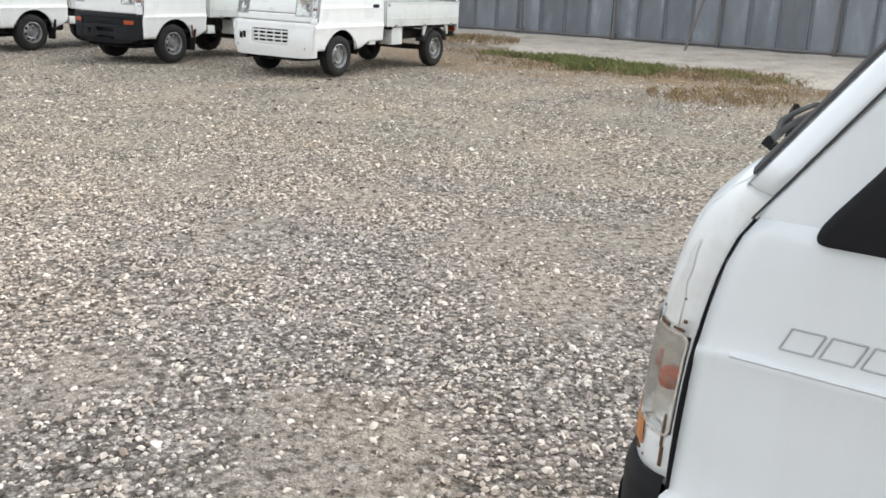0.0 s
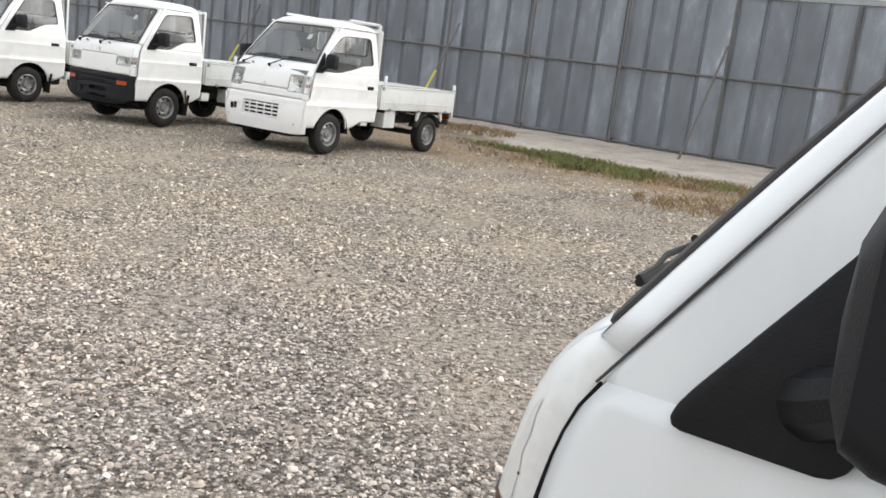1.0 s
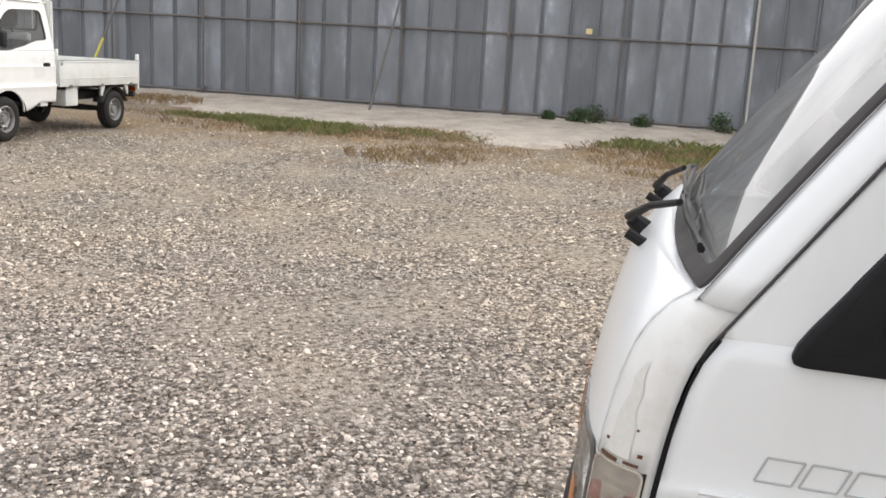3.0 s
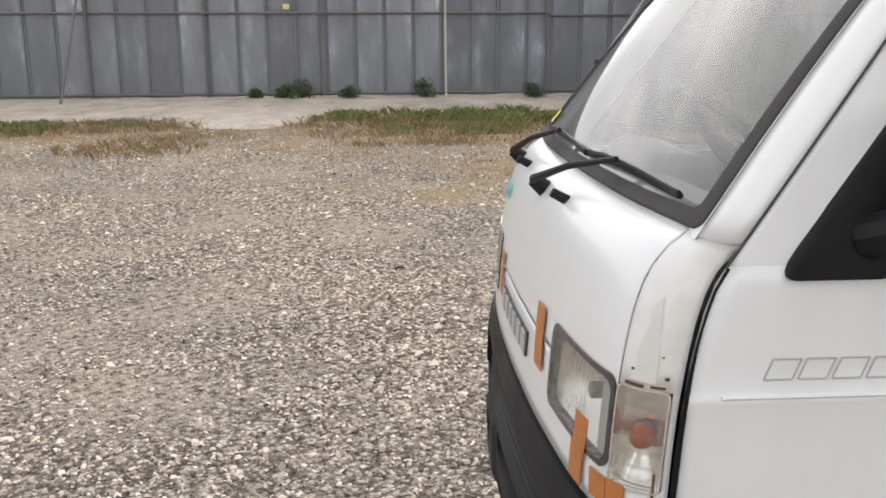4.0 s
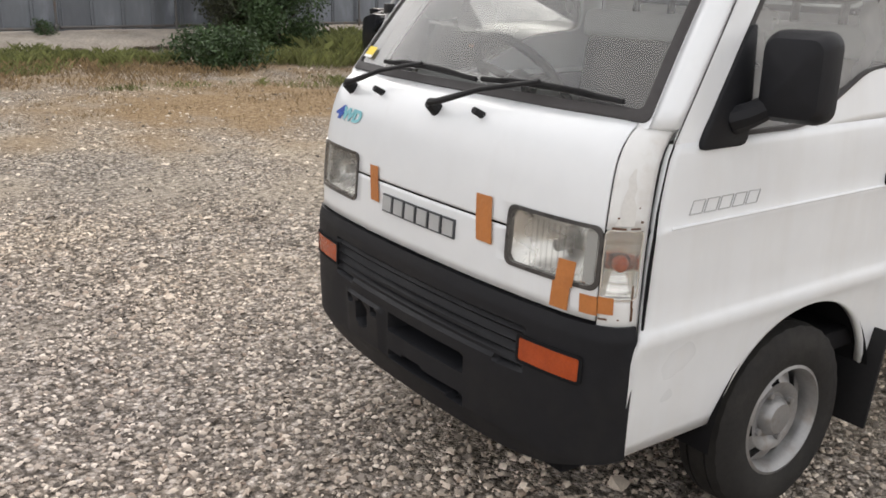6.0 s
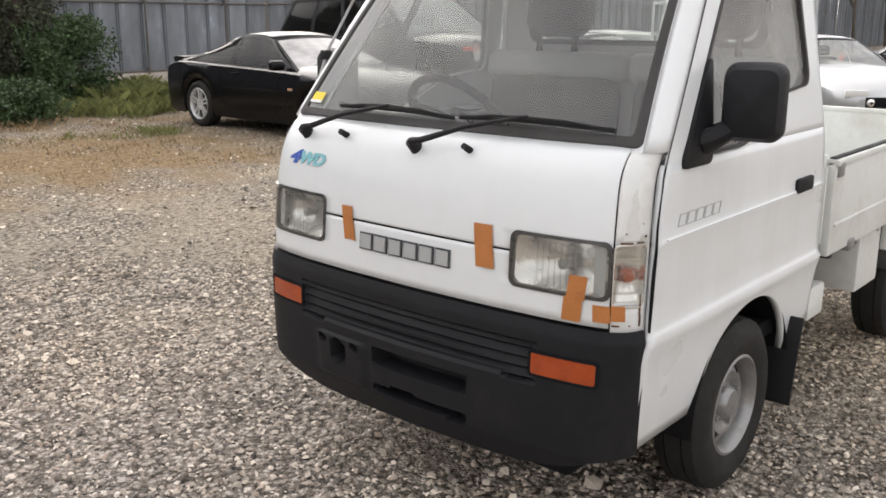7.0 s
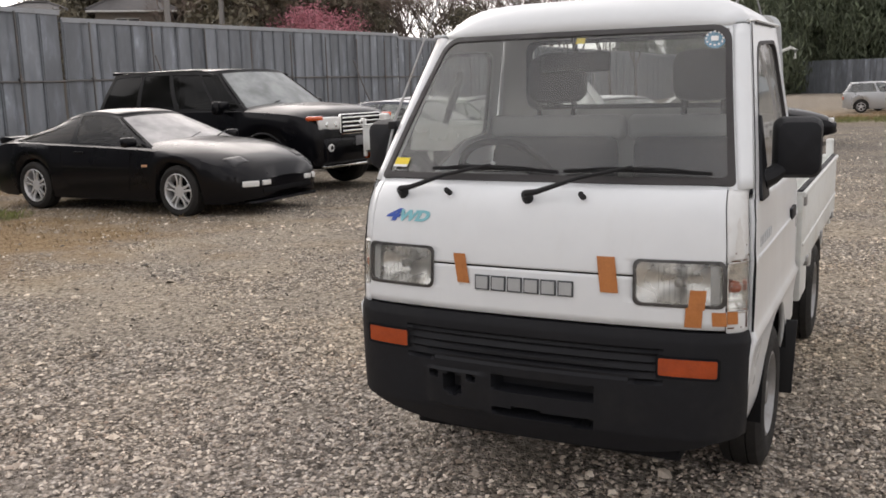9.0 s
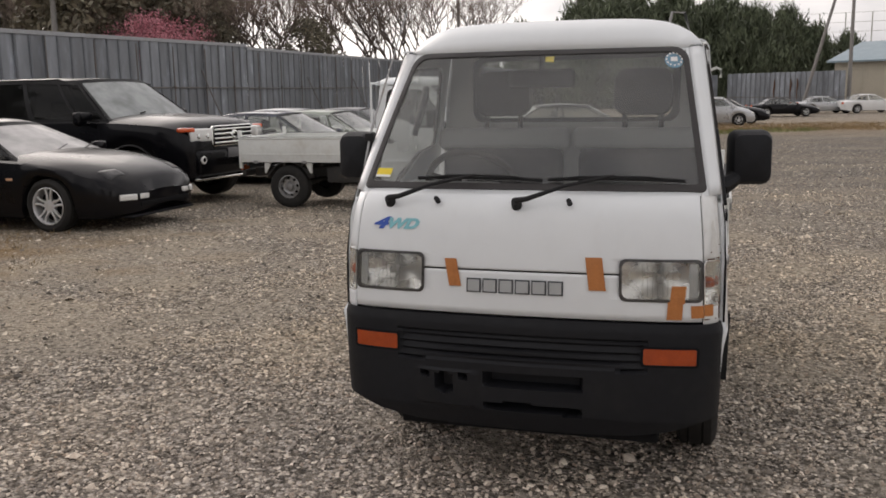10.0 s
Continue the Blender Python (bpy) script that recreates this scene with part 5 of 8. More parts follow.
def black_suv(m):
    """A tall black four-wheel-drive estate with a chrome grille."""
    top = [(-2.52, 1.10), (-2.3, 1.20), (0.9, 1.28), (1.2, 1.285), (1.9, 1.25), (2.25, 1.20), (2.42, 1.12), (2.50, 0.98)]
    belt = [(-2.52, 1.10), (-1.0, 1.18), (0.9, 1.19), (1.9, 1.15), (2.30, 1.08), (2.50, 0.92)]
    plan = [(-2.52, 0.84), (-2.3, 0.95), (-1.0, 0.985), (1.0, 0.985), (1.9, 0.965), (2.25, 0.93), (2.42, 0.86), (2.50, 0.75)]
    house = (1.12, 0.36, -2.05, -2.42, 1.84, 0.72)
    root, body, fw, ft, fb, top_at = car("suv", "large black four-wheel-drive estate car with chrome grille", m, top, belt, plan, house, (1.52, -1.33, 0.40, 0.27, 0.25), PAINT_BLACK, zlow=0.36, glass=TINTED, screen_glass=PALE_GLASS, windows=((0.02, 0.15), (0.17, 0.40), (0.43, 0.66), (0.69, 0.96)), spokes=5, arch=0.06, pillar=RUBBER)
    part("grille", box(-0.44, 0.44, 2.42, 2.54, 0.84, 1.11, 0.02), DARK_VOID, root)
    gr = part("grille_rim", extrude_outline(rounded_rect(-0.47, 0.47, 0.83, 1.12, 0.05), 0.03, "Y", 0.006), CHROME, root)
    gr.location = (0, 2.51, 0)
    for k in range(4):
        part("grille_bar", box(-0.43, 0.43, 2.53, 2.555, 0.865 + k * 0.062, 0.895 + k * 0.062, 0.008), CHROME, root)
    part("round_badge", moved(lathe([(0, 0.075), (0.012, 0.07), (0.014, 0.05)], 24, "Y"), Matrix.Translation((0, 2.555, 0.975))), CHROME, root)
    for sd in (-1, 1):
        hl = part("headlight", moved(box(-0.17, 0.17, -0.09, 0.07, -0.09, 0.09, 0.03, seg=3), Matrix.Translation((sd * 0.65, 2.45, 1.00)) @ Matrix.Rotation(radians(-22 * sd), 4, "Z")), LAMP_WHITE, root)
        for px, pz in ((0.57, 0.985), (0.70, 0.985)):
            part("projector", moved(lathe([(0, 0.048), (0.03, 0.044), (0.04, 0.02)], 20, "Y"), Matrix.Translation((sd * px, 2.52 - (px - 0.57) * 0.4, pz))), CHROME, hl)
        part("indicator", moved(box(-0.13, 0.10, -0.10, 0.05, -0.03, 0.03, 0.018) if sd > 0 else box(-0.10, 0.13, -0.10, 0.05, -0.03, 0.03, 0.018), Matrix.Translation((sd * 0.85, 2.37, 1.075)) @ Matrix.Rotation(radians(-40 * sd), 4, "Z")), LAMP_RED, root)
        part("fog_lamp", moved(lathe([(-0.02, 0.055), (0.018, 0.055), (0.024, 0.03)], 20, "Y"), Matrix.Translation((sd * 0.70, 2.535, 0.66))), LAMP_WHITE, root)
        part("wing_mirror", box(sd * 1.08 - 0.10, sd * 1.08 + 0.10, 0.68, 0.80, 1.14, 1.34, 0.05, seg=3), PAINT_BLACK, root)
        part("window_visor", tube([(sd * 0.80, 0.40, 1.72), (sd * 0.775, 0.10, 1.80), (sd * 0.775, -1.6, 1.80)], 0.012, 6), RUBBER, root)
    for sd in (-1, 1):
        for y in (0.98, -0.12, -1.12):
            part("door_seam", tube([(sd * fw(y) * 0.99, y, 1.13), (sd * (fw(y) + 0.001), y, 0.8), (sd * fw(y) * 0.98, y, 0.45)], 0.005, 4), DARK_VOID, root)
        part("wheel_arch_trim", tube([(sd * (fw(1.52 + 0.47 * math.cos(a)) + 0.008), 1.52 + 0.47 * math.cos(a), 0.40 + 0.47 * math.sin(a)) for a in np.linspace(0, math.pi, 15)], 0.016, 6), PAINT_BLACK, root)
        part("wheel_arch_trim", tube([(sd * (fw(-1.33 + 0.47 * math.cos(a)) + 0.008), -1.33 + 0.47 * math.cos(a), 0.40 + 0.47 * math.sin(a)) for a in np.linspace(0, math.pi, 15)], 0.016, 6), PAINT_BLACK, root)
    part("front_bumper", box(-0.78, 0.78, 2.32, 2.545, 0.42, 0.80, 0.06, seg=3), PAINT_BLACK, root)
    part("bumper_intake", box(-0.44, 0.44, 2.50, 2.545, 0.56, 0.68, 0.01), DARK_VOID, root)
    part("plate", box(-0.165, 0.165, 2.545, 2.56, 0.66, 0.80, 0.006), TRIM_GREY, root, "blank plate holder")
    part("chrome_lip", box(-0.80, 0.80, 2.44, 2.56, 0.375, 0.41, 0.012), CHROME, root)
    part("roof_spoiler", box(-0.60, 0.60, -2.25, -1.95, 1.78, 1.83, 0.02), PAINT_BLACK, root)
    part("side_step", box(0.92, 1.0, -0.95, 1.0, 0.36, 0.42, 0.02), RUBBER, root)
    part("side_step", box(-1.0, -0.92, -0.95, 1.0, 0.36, 0.42, 0.02), RUBBER, root)
    part("wiper", tube([(0.30, 1.14, 1.30), (-0.35, 0.92, 1.37)], 0.010, 6), RUBBER, root)
    return root

# ---- ground ----
FA, FD = Vector((0.0, 21.63, 0.0)), Vector((0.8396, -0.5432, 0.0))
FN = Vector((-0.5432, -0.8396, 0.0))
FENCE_M = Matrix.Translation(FA) @ Matrix.Rotation(math.atan2(FD.y, FD.x), 4, "Z")


def by_fence(s, v, z=0.0):
    """The place s metres along the fence and v metres out from it into the yard."""
    p = FA + FD * s + FN * v
    return Vector((p.x, p.y, z + float(slope(p.x)) if v > 1.0 else z))


def waves(x, y, seed, size):
    """Soft random field, about -1 to 1, for arrays of places."""
    r = np.random.RandomState(seed)
    out = np.zeros_like(x, dtype=float)
    for k in range(9):
        a, f = r.uniform(0, 2 * np.pi), r.uniform(0.5, 2.2) / size
        out += np.sin((x * np.cos(a) + y * np.sin(a)) * f * 2 * np.pi + r.uniform(0, 6.28)) * r.uniform(0.4, 1.0)
    return out / 3.0


# trodden sandy spots (positive) and heaps of clean stone (negative): x, y, reach, amount
SAND = ((-0.2, 2.32, 0.34, 1.4), (-1.2, 2.78, 0.4, 1.2), (0.38, 3.75, 0.35, 1.1), (-0.5, 2.6, 0.2, 0.8), (-0.9, 2.35, 0.35, -1.6), (-0.42, 3.3, 0.5, -1.6), (0.4, 2.62, 0.32, -1.5),
        (-1.0, 3.4, 0.5, -0.9), (0.3, 3.5, 0.3, 0.6), (1.0, 4.8, 0.6, 0.8), (0.9, 2.85, 0.4, -0.9), (1.5, 4.1, 0.5, -0.6), (4.2, 3.6, 0.9, 0.9), (6.6, 3.2, 1.3, 0.8), (2.2, 3.2, 0.7, -0.6))


def bare_earth(x, y):
    """How far the gravel is worn down to sandy earth, 0 to 1."""
    n = waves(x, y, 3, 2.6) * 0.55 + waves(x, y, 5, 0.9) * 0.45
    for px, py, r, k in SAND:
        n = n + k * np.exp(-((x - px) ** 2 + (y - py) ** 2) / (r * r))
    return np.clip((n + 0.02) / 0.55, 0, 1)


def straw_soil(x, y):
    """Brown dead growth towards the fence."""
    s = (x - FA.x) * FD.x + (y - FA.y) * FD.y
    v = (x - FA.x) * FN.x + (y - FA.y) * FN.y
    n = waves(x, y, 8, 2.0) * 0.9 + waves(x, y, 9, 0.6) * 0.4
    band = np.exp(-((v - 4.6) / 2.6) ** 2) * (s > -1) * (s < 22)
    patch = np.exp(-((s - 14.6) / 2.6) ** 2 - ((v - 9.3) / 2.2) ** 2)
    return np.clip(band * 0.9 + patch * 1.5 + n * 0.38 * (v < 13.5) - 0.28, 0, 1) * (v < 14) * (s < 30) + np.clip(0.85 * np.exp(-((np.hypot(x + 2, y - 2.5) - 45) / 9) ** 2) * (np.abs(np.arctan2(y - 2.5, x + 2) + 0.66) < 0.2) * (0.75 + 0.5 * waves(x, y, 19, 4.0)), 0, 1)


def grey_gravel(x, y):
    """How far the stone turns darker and greyer on the open side of the yard."""
    return np.clip(np.exp(-((x - 16) / 16) ** 2 - ((y + 13) / 11) ** 2) * 1.2 + waves(x, y, 17, 3.0) * 0.15 * (y < 0), 0, 1)


def slope(x):
    """The yard falls away a little towards the black cars and on to the far fence."""
    t = np.clip((np.asarray(x, float) - 5.0) / 10.0, 0, 1)
    f = np.clip((np.asarray(x, float) - 16.0) / 26.0, 0, 1)
    return -0.14 * t * t * (3 - 2 * t) - 0.48 * f * f * (3 - 2 * f)


def relief(x, y):
    return slope(x) + waves(x, y, 12, 3.5) * 0.012 + waves(x, y, 13, 0.8) * 0.005


COARSE = (-0.4, 3.4, 0.0)  # middle of a patch of greyer, coarser stone


def ground_material():
    m = bpy.data.materials.new("gravel_ground")
    m.use_nodes = True
    n, l = m.node_tree.nodes, m.node_tree.links
    b = n["Principled BSDF"]
    b.inputs["Roughness"].default_value = 0.92
    b.inputs["Specular IOR Level"].default_value = 0.25
    co = n.new("ShaderNodeTexCoord")

    def voro(scale):
        v = n.new("ShaderNodeTexVoronoi")
        v.inputs["Scale"].default_value = scale
        l.new(co.outputs["Object"], v.inputs["Vector"])
        return v

    def ramp(source, stops):
        r = n.new("ShaderNodeValToRGB")
        e = r.color_ramp.elements
        while len(e) < len(stops):
            e.new(0.5)
        for k, (p, c) in enumerate(stops):
            e[k].position, e[k].color = p, (*c, 1)
        l.new(source, r.inputs["Fac"])
        return r.outputs["Color"]

    def mix(a, bcol, fac, mode="MIX"):
        x = n.new("ShaderNodeMix")
        x.data_type, x.blend_type = "RGBA", mode
        for sock, val in ((x.inputs["A"], a), (x.inputs["B"], bcol), (x.inputs["Factor"], fac)):
            if isinstance(val, (int, float)):
                sock.default_value = val
            elif isinstance(val, tuple):
                sock.default_value = (*val, 1)
            else:
                l.new(val, sock)
        return x.outputs["Result"]
    v1, v2 = voro(42), voro(90)
    sep = n.new("ShaderNodeSeparateColor")
    l.new(v1.outputs["Color"], sep.inputs["Color"])
    sep2 = n.new("ShaderNodeSeparateColor")
    l.new(v2.outputs["Color"], sep2.inputs["Color"])
    stones1 = ramp(sep.outputs["Red"], [(0.0, (0.09, 0.084, 0.08)), (0.28, (0.27, 0.25, 0.225)), (0.5, (0.52, 0.48, 0.425)), (0.8, (0.74, 0.69, 0.62)), (1.0, (0.92, 0.88, 0.82))])
    stones2 = ramp(sep2.outputs["Red"], [(0.0, (0.12, 0.112, 0.10)), (0.5, (0.42, 0.385, 0.335)), (1.0, (0.76, 0.71, 0.63))])
    stones = mix(stones1, stones2, 0.3)
    # cell edges darkened: shade between stones put into the colour, with an earthy tint
    gap_shade = ramp(v1.outputs["Distance"], [(0.34, (1.0, 1.0, 1.0)), (0.66, (0.36, 0.335, 0.30))])
    stones = mix(stones, gap_shade, 0.85, "MULTIPLY")
    fine = n.new("ShaderNodeTexNoise")
    fine.inputs["Scale"].default_value, fine.inputs["Detail"].default_value = 120, 6
    l.new(co.outputs["Object"], fine.inputs["Vector"])
    earth = ramp(fine.outputs["Fac"], [(0.3, (0.34, 0.305, 0.25)), (0.7, (0.58, 0.525, 0.435))])
    att = n.new("ShaderNodeAttribute")
    att.attribute_name = "bare_earth"
    att2 = n.new("ShaderNodeAttribute")
    att2.attribute_name = "straw"
    broad = n.new("ShaderNodeTexNoise")
    broad.inputs["Scale"].default_value, broad.inputs["Detail"].default_value = 0.7, 5
    l.new(co.outputs["Object"], broad.inputs["Vector"])
    half = n.new("ShaderNodeMath")
    half.operation = "MULTIPLY_ADD"
    half.inputs[1].default_value, half.inputs[2].default_value = 0.62, 0.04
    l.new(att.outputs["Fac"], half.inputs[0])
    col = mix(stones, earth, half.outputs[0])
    tone = ramp(broad.outputs["Fac"], [(0.32, (0.86, 0.83, 0.79)), (0.5, (0.96, 0.91, 0.845)), (0.68, (1.1, 1.02, 0.90))])
    col = mix(col, tone, 1.0, "MULTIPLY")
    # dark flecks: small shadows between heaped stones, put into the colour
    clump_shade = n.new("ShaderNodeTexNoise")
    clump_shade.inputs["Scale"].default_value, clump_shade.inputs["Detail"].default_value = 27, 4
    l.new(co.outputs["Object"], clump_shade.inputs["Vector"])
    col = mix(col, ramp(clump_shade.outputs["Fac"], [(0.37, (0.42, 0.41, 0.40)), (0.46, (0.95, 0.95, 0.96)), (0.66, (1.2, 1.2, 1.22))]), 1.0, "MULTIPLY")
    sn = n.new("ShaderNodeTexNoise")
    sn.inputs["Scale"].default_value, sn.inputs["Detail"].default_value = 24, 6
    l.new(co.outputs["Object"], sn.inputs["Vector"])
    dead = ramp(sn.outputs["Fac"], [(0.3, (0.19, 0.125, 0.065)), (0.55, (0.36, 0.25, 0.135)), (0.75, (0.47, 0.37, 0.235))])
    col = mix(col, dead, att2.outputs["Fac"])
    far = n.new("ShaderNodeVectorMath")
    far.operation = "DISTANCE"
    far.inputs[1].default_value = COARSE
    l.new(co.outputs["Object"], far.inputs[0])
    fm = n.new("ShaderNodeMapRange")
    fm.inputs["From Min"].default_value, fm.inputs["From Max"].default_value = 1.2, 4.2
    fm.inputs["To Min"].default_value, fm.inputs["To Max"].default_value = 1.0, 0.0
    l.new(far.outputs["Value"], fm.inputs["Value"])
    col = mix(col, mix(col, (0.93, 0.94, 1.0), 1.0, "MULTIPLY"), fm.outputs[0])
    att3 = n.new("ShaderNodeAttribute")
    att3.attribute_name = "grey_gravel"
    col = mix(col, mix(col, (0.70, 0.715, 0.74), 1.0, "MULTIPLY"), att3.outputs["Fac"])
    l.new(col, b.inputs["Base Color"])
    hgt = n.new("ShaderNodeMath")
    hgt.operation = "ADD"
    l.new(v1.outputs["Distance"], hgt.inputs[0])
    l.new(v2.outputs["Distance"], hgt.inputs[1])
    bp = n.new("ShaderNodeBump")
    bp.invert = True
    bp.inputs["Strength"].default_value, bp.inputs["Distance"].default_value = 0.9, 0.02
    l.new(hgt.outputs[0], bp.inputs["Height"])
    l.new(bp.outputs[0], b.inputs["Normal"])
    return m


def line_spacing(lo, hi, near_lo, near_hi, step):
    out = list(np.arange(near_lo, near_hi + 1e-6, step))
    k, x = step * 1.5, near_hi
    while x < hi:
        x += k
        k *= 1.35
        out.append(min(x, hi))
    k, x = step * 1.5, near_lo
    while x > lo:
        x -= k
        k *= 1.35
        out.insert(0, max(x, lo))
    return np.array(out)


gx, gy = line_spacing(-1500, 1500, -9, 17, 0.16), line_spacing(-1500, 1500, -5, 21, 0.16)
GX, GY = np.meshgrid(gx, gy)
near = np.exp(-((GX - 4) / 30) ** 2 - ((GY - 8) / 30) ** 2)
GZ = (relief(GX, GY) - slope(GX)) * near + slope(GX) - 0.008
gv = np.stack([GX.ravel(), GY.ravel(), GZ.ravel()], 1)
nx_, ny_ = len(gx), len(gy)
ii = (np.arange(ny_ - 1)[:, None] * nx_ + np.arange(nx_ - 1)[None, :]).ravel()
gq = np.stack([ii, ii + 1, ii + nx_ + 1, ii + nx_], 1)


def mesh_from_arrays(name, verts, faces):
    """A mesh from arrays of places and of equal-sided faces."""
    me = bpy.data.meshes.new(name)
    k = faces.shape[1]
    me.vertices.add(len(verts))
    me.vertices.foreach_set("co", np.ascontiguousarray(verts, np.float32).ravel())
    me.loops.add(faces.size)
    me.loops.foreach_set("vertex_index", np.ascontiguousarray(faces, np.int32).ravel())
    me.polygons.add(len(faces))
    me.polygons.foreach_set("loop_start", np.arange(0, faces.size, k, dtype=np.int32))
    me.update(calc_edges=True)
    return me


gme = mesh_from_arrays("ground", gv, gq)
for nm, fn in (("bare_earth", bare_earth), ("straw", straw_soil), ("grey_gravel", grey_gravel)):
    a = gme.attributes.new(nm, "FLOAT", "POINT")
    a.data.foreach_set("value", np.ascontiguousarray(fn(GX, GY).ravel(), np.float32))
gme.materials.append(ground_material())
tagged(new("ground", gme), "beige and grey gravel yard with sandy worn patches", "ground", kind="structure")

# loose stones, dense where the walk passes, thinner farther out
STONE = bpy.data.materials.new("gravel_stone")
STONE.use_nodes = True
sn_, sl_ = STONE.node_tree.nodes, STONE.node_tree.links
sgeo = sn_.new("ShaderNodeNewGeometry")
sramp = sn_.new("ShaderNodeValToRGB")
se = sramp.color_ramp.elements
for k in range(6):
    se.new(0.5)
for k, (p, c) in enumerate(((0.0, (0.07, 0.066, 0.063)), (0.16, (0.17, 0.16, 0.152)), (0.34, (0.345, 0.33, 0.31)), (0.52, (0.50, 0.468, 0.428)), (0.60, (0.33, 0.28, 0.245)), (0.70, (0.58, 0.552, 0.515)), (0.86, (0.70, 0.672, 0.634)), (1.0, (0.86, 0.84, 0.81)))):
    se[k].position, se[k].color = p, (c[0] * 1.0, c[1] * 0.955, c[2] * 0.88, 1)
sl_.new(sgeo.outputs["Random Per Island"], sramp.inputs["Fac"])
stn = sn_.new("ShaderNodeTexNoise")
stn.inputs["Scale"].default_value, stn.inputs["Detail"].default_value = 160, 5
sco = sn_.new("ShaderNodeTexCoord")
sl_.new(sco.outputs["Object"], stn.inputs["Vector"])
smr = sn_.new("ShaderNodeMapRange")
smr.inputs["To Min"].default_value, smr.inputs["To Max"].default_value = 0.7, 1.3
sl_.new(stn.outputs["Fac"], smr.inputs["Value"])
smx = sn_.new("ShaderNodeMix")
smx.data_type, smx.blend_type = "RGBA", "MULTIPLY"
smx.inputs["Factor"].default_value = 1.0
sl_.new(sramp.outputs["Color"], smx.inputs["A"])
sl_.new(smr.outputs[0], smx.inputs["B"])
spn = sn_.new("ShaderNodeTexNoise")
spn.inputs["Scale"].default_value, spn.inputs["Detail"].default_value = 0.7, 5
sl_.new(sco.outputs["Object"], spn.inputs["Vector"])
spr = sn_.new("ShaderNodeValToRGB")
spr.color_ramp.elements.new(0.5)
for k, (p, c) in enumerate(((0.32, (0.96, 0.92, 0.87)), (0.5, (1.05, 0.99, 0.91)), (0.68, (1.15, 1.055, 0.93)))):
    spr.color_ramp.elements[k].position, spr.color_ramp.elements[k].color = p, (*c, 1)
sl_.new(spn.outputs["Fac"], spr.inputs["Fac"])
spx = sn_.new("ShaderNodeMix")
spx.data_type, spx.blend_type = "RGBA", "MULTIPLY"
spx.inputs["Factor"].default_value = 1.0
sl_.new(smx.outputs["Result"], spx.inputs["A"])
sl_.new(spr.outputs["Color"], spx.inputs["B"])
sfar = sn_.new("ShaderNodeVectorMath")
sfar.operation = "DISTANCE"
sfar.inputs[1].default_value = COARSE
sl_.new(sco.outputs["Object"], sfar.inputs[0])
sfm = sn_.new("ShaderNodeMapRange")
sfm.inputs["From Min"].default_value, sfm.inputs["From Max"].default_value = 1.2, 4.2
sfm.inputs["To Min"].default_value, sfm.inputs["To Max"].default_value = 1.0, 0.0
sl_.new(sfar.outputs["Value"], sfm.inputs["Value"])
sgx = sn_.new("ShaderNodeMix")
sgx.data_type, sgx.blend_type = "RGBA", "MULTIPLY"
sl_.new(sfm.outputs[0], sgx.inputs["Factor"])
sl_.new(spx.outputs["Result"], sgx.inputs["A"])
sgx.inputs["B"].default_value = (0.95, 0.96, 1.03, 1)
sl_.new(sgx.outputs["Result"], sn_["Principled BSDF"].inputs["Base Color"])
sn_["Principled BSDF"].inputs["Roughness"].default_value = 0.85

# a crushed stone: a flat-topped lump of ten faces, open below where it beds into the ground
LUMP_V = np.array([(0.62 * math.cos(a), 0.62 * math.sin(a), 0.72) for a in np.linspace(0, 2 * np.pi, 5)[:-1]] + [(1.05 * math.cos(a), 1.05 * math.sin(a), -0.35) for a in np.linspace(0, 2 * np.pi, 5)[:-1] + np.pi / 4])
LUMP_F = np.array([(0, 1, 2), (0, 2, 3)] + [f for k in range(4) for f in ((k, 4 + k, (k + 1) % 4), (4 + k, 4 + (k + 1) % 4, (k + 1) % 4))])


# a plainer stone for the ground farther off
POINT_V = np.array([(1.15, 0, 0), (0, 1.15, 0), (-1.15, 0, 0), (0, -1.15, 0), (0, 0, 1.15)])
POINT_F = np.array([(0, 1, 4), (1, 2, 4), (2, 3, 4), (3, 0, 4)])


def stones(name, n, x0, x1, y0, y1, size, keep, seed, label, rough=False):
    base_v, base_f = (POINT_V, POINT_F) if rough else (LUMP_V, LUMP_F)
    nv = len(base_v)
    r = np.random.RandomState(seed)
    x, y = r.uniform(x0, x1, n), r.uniform(y0, y1, n)
    ok = keep(x, y, r.uniform(0, 1, n))
    x, y = x[ok], y[ok]
    k = len(x)
    s = size * np.exp(r.normal(0, 0.30, k))
    dims = np.stack([s * r.uniform(0.8, 1.35, k), s * r.uniform(0.7, 1.1, k), s * r.uniform(0.38, 0.7, k)], 1)
    v = base_v[None] * (1 + r.uniform(-0.24, 0.24, (k, nv, 1))) * dims[:, None]
    a, t = r.uniform(0, 2 * np.pi, k), r.normal(0, 0.3, k)
    c, sn = np.cos(t)[:, None], np.sin(t)[:, None]
    v = np.stack([v[..., 0] * c - v[..., 2] * sn, v[..., 1], v[..., 0] * sn + v[..., 2] * c], -1)
    c, sn = np.cos(a)[:, None], np.sin(a)[:, None]
    v = np.stack([v[..., 0] * c - v[..., 1] * sn, v[..., 0] * sn + v[..., 1] * c, v[..., 2]], -1)
    z = relief(x, y) - 0.008 + dims[:, 2] * r.uniform(0.1, 0.4 if rough else 0.75, k)
    v += np.stack([x, y, z], 1)[:, None]
    f = base_f[None] + nv * np.arange(k)[:, None, None]
    me = mesh_from_arrays(name, v.reshape(-1, 3), f.reshape(-1, 3))
    me.materials.append(STONE)
    me.shade_smooth()
    me.set_sharp_from_angle(angle=radians(50))
    return tagged(new(name, me), label, "gravel", kind="stuff")


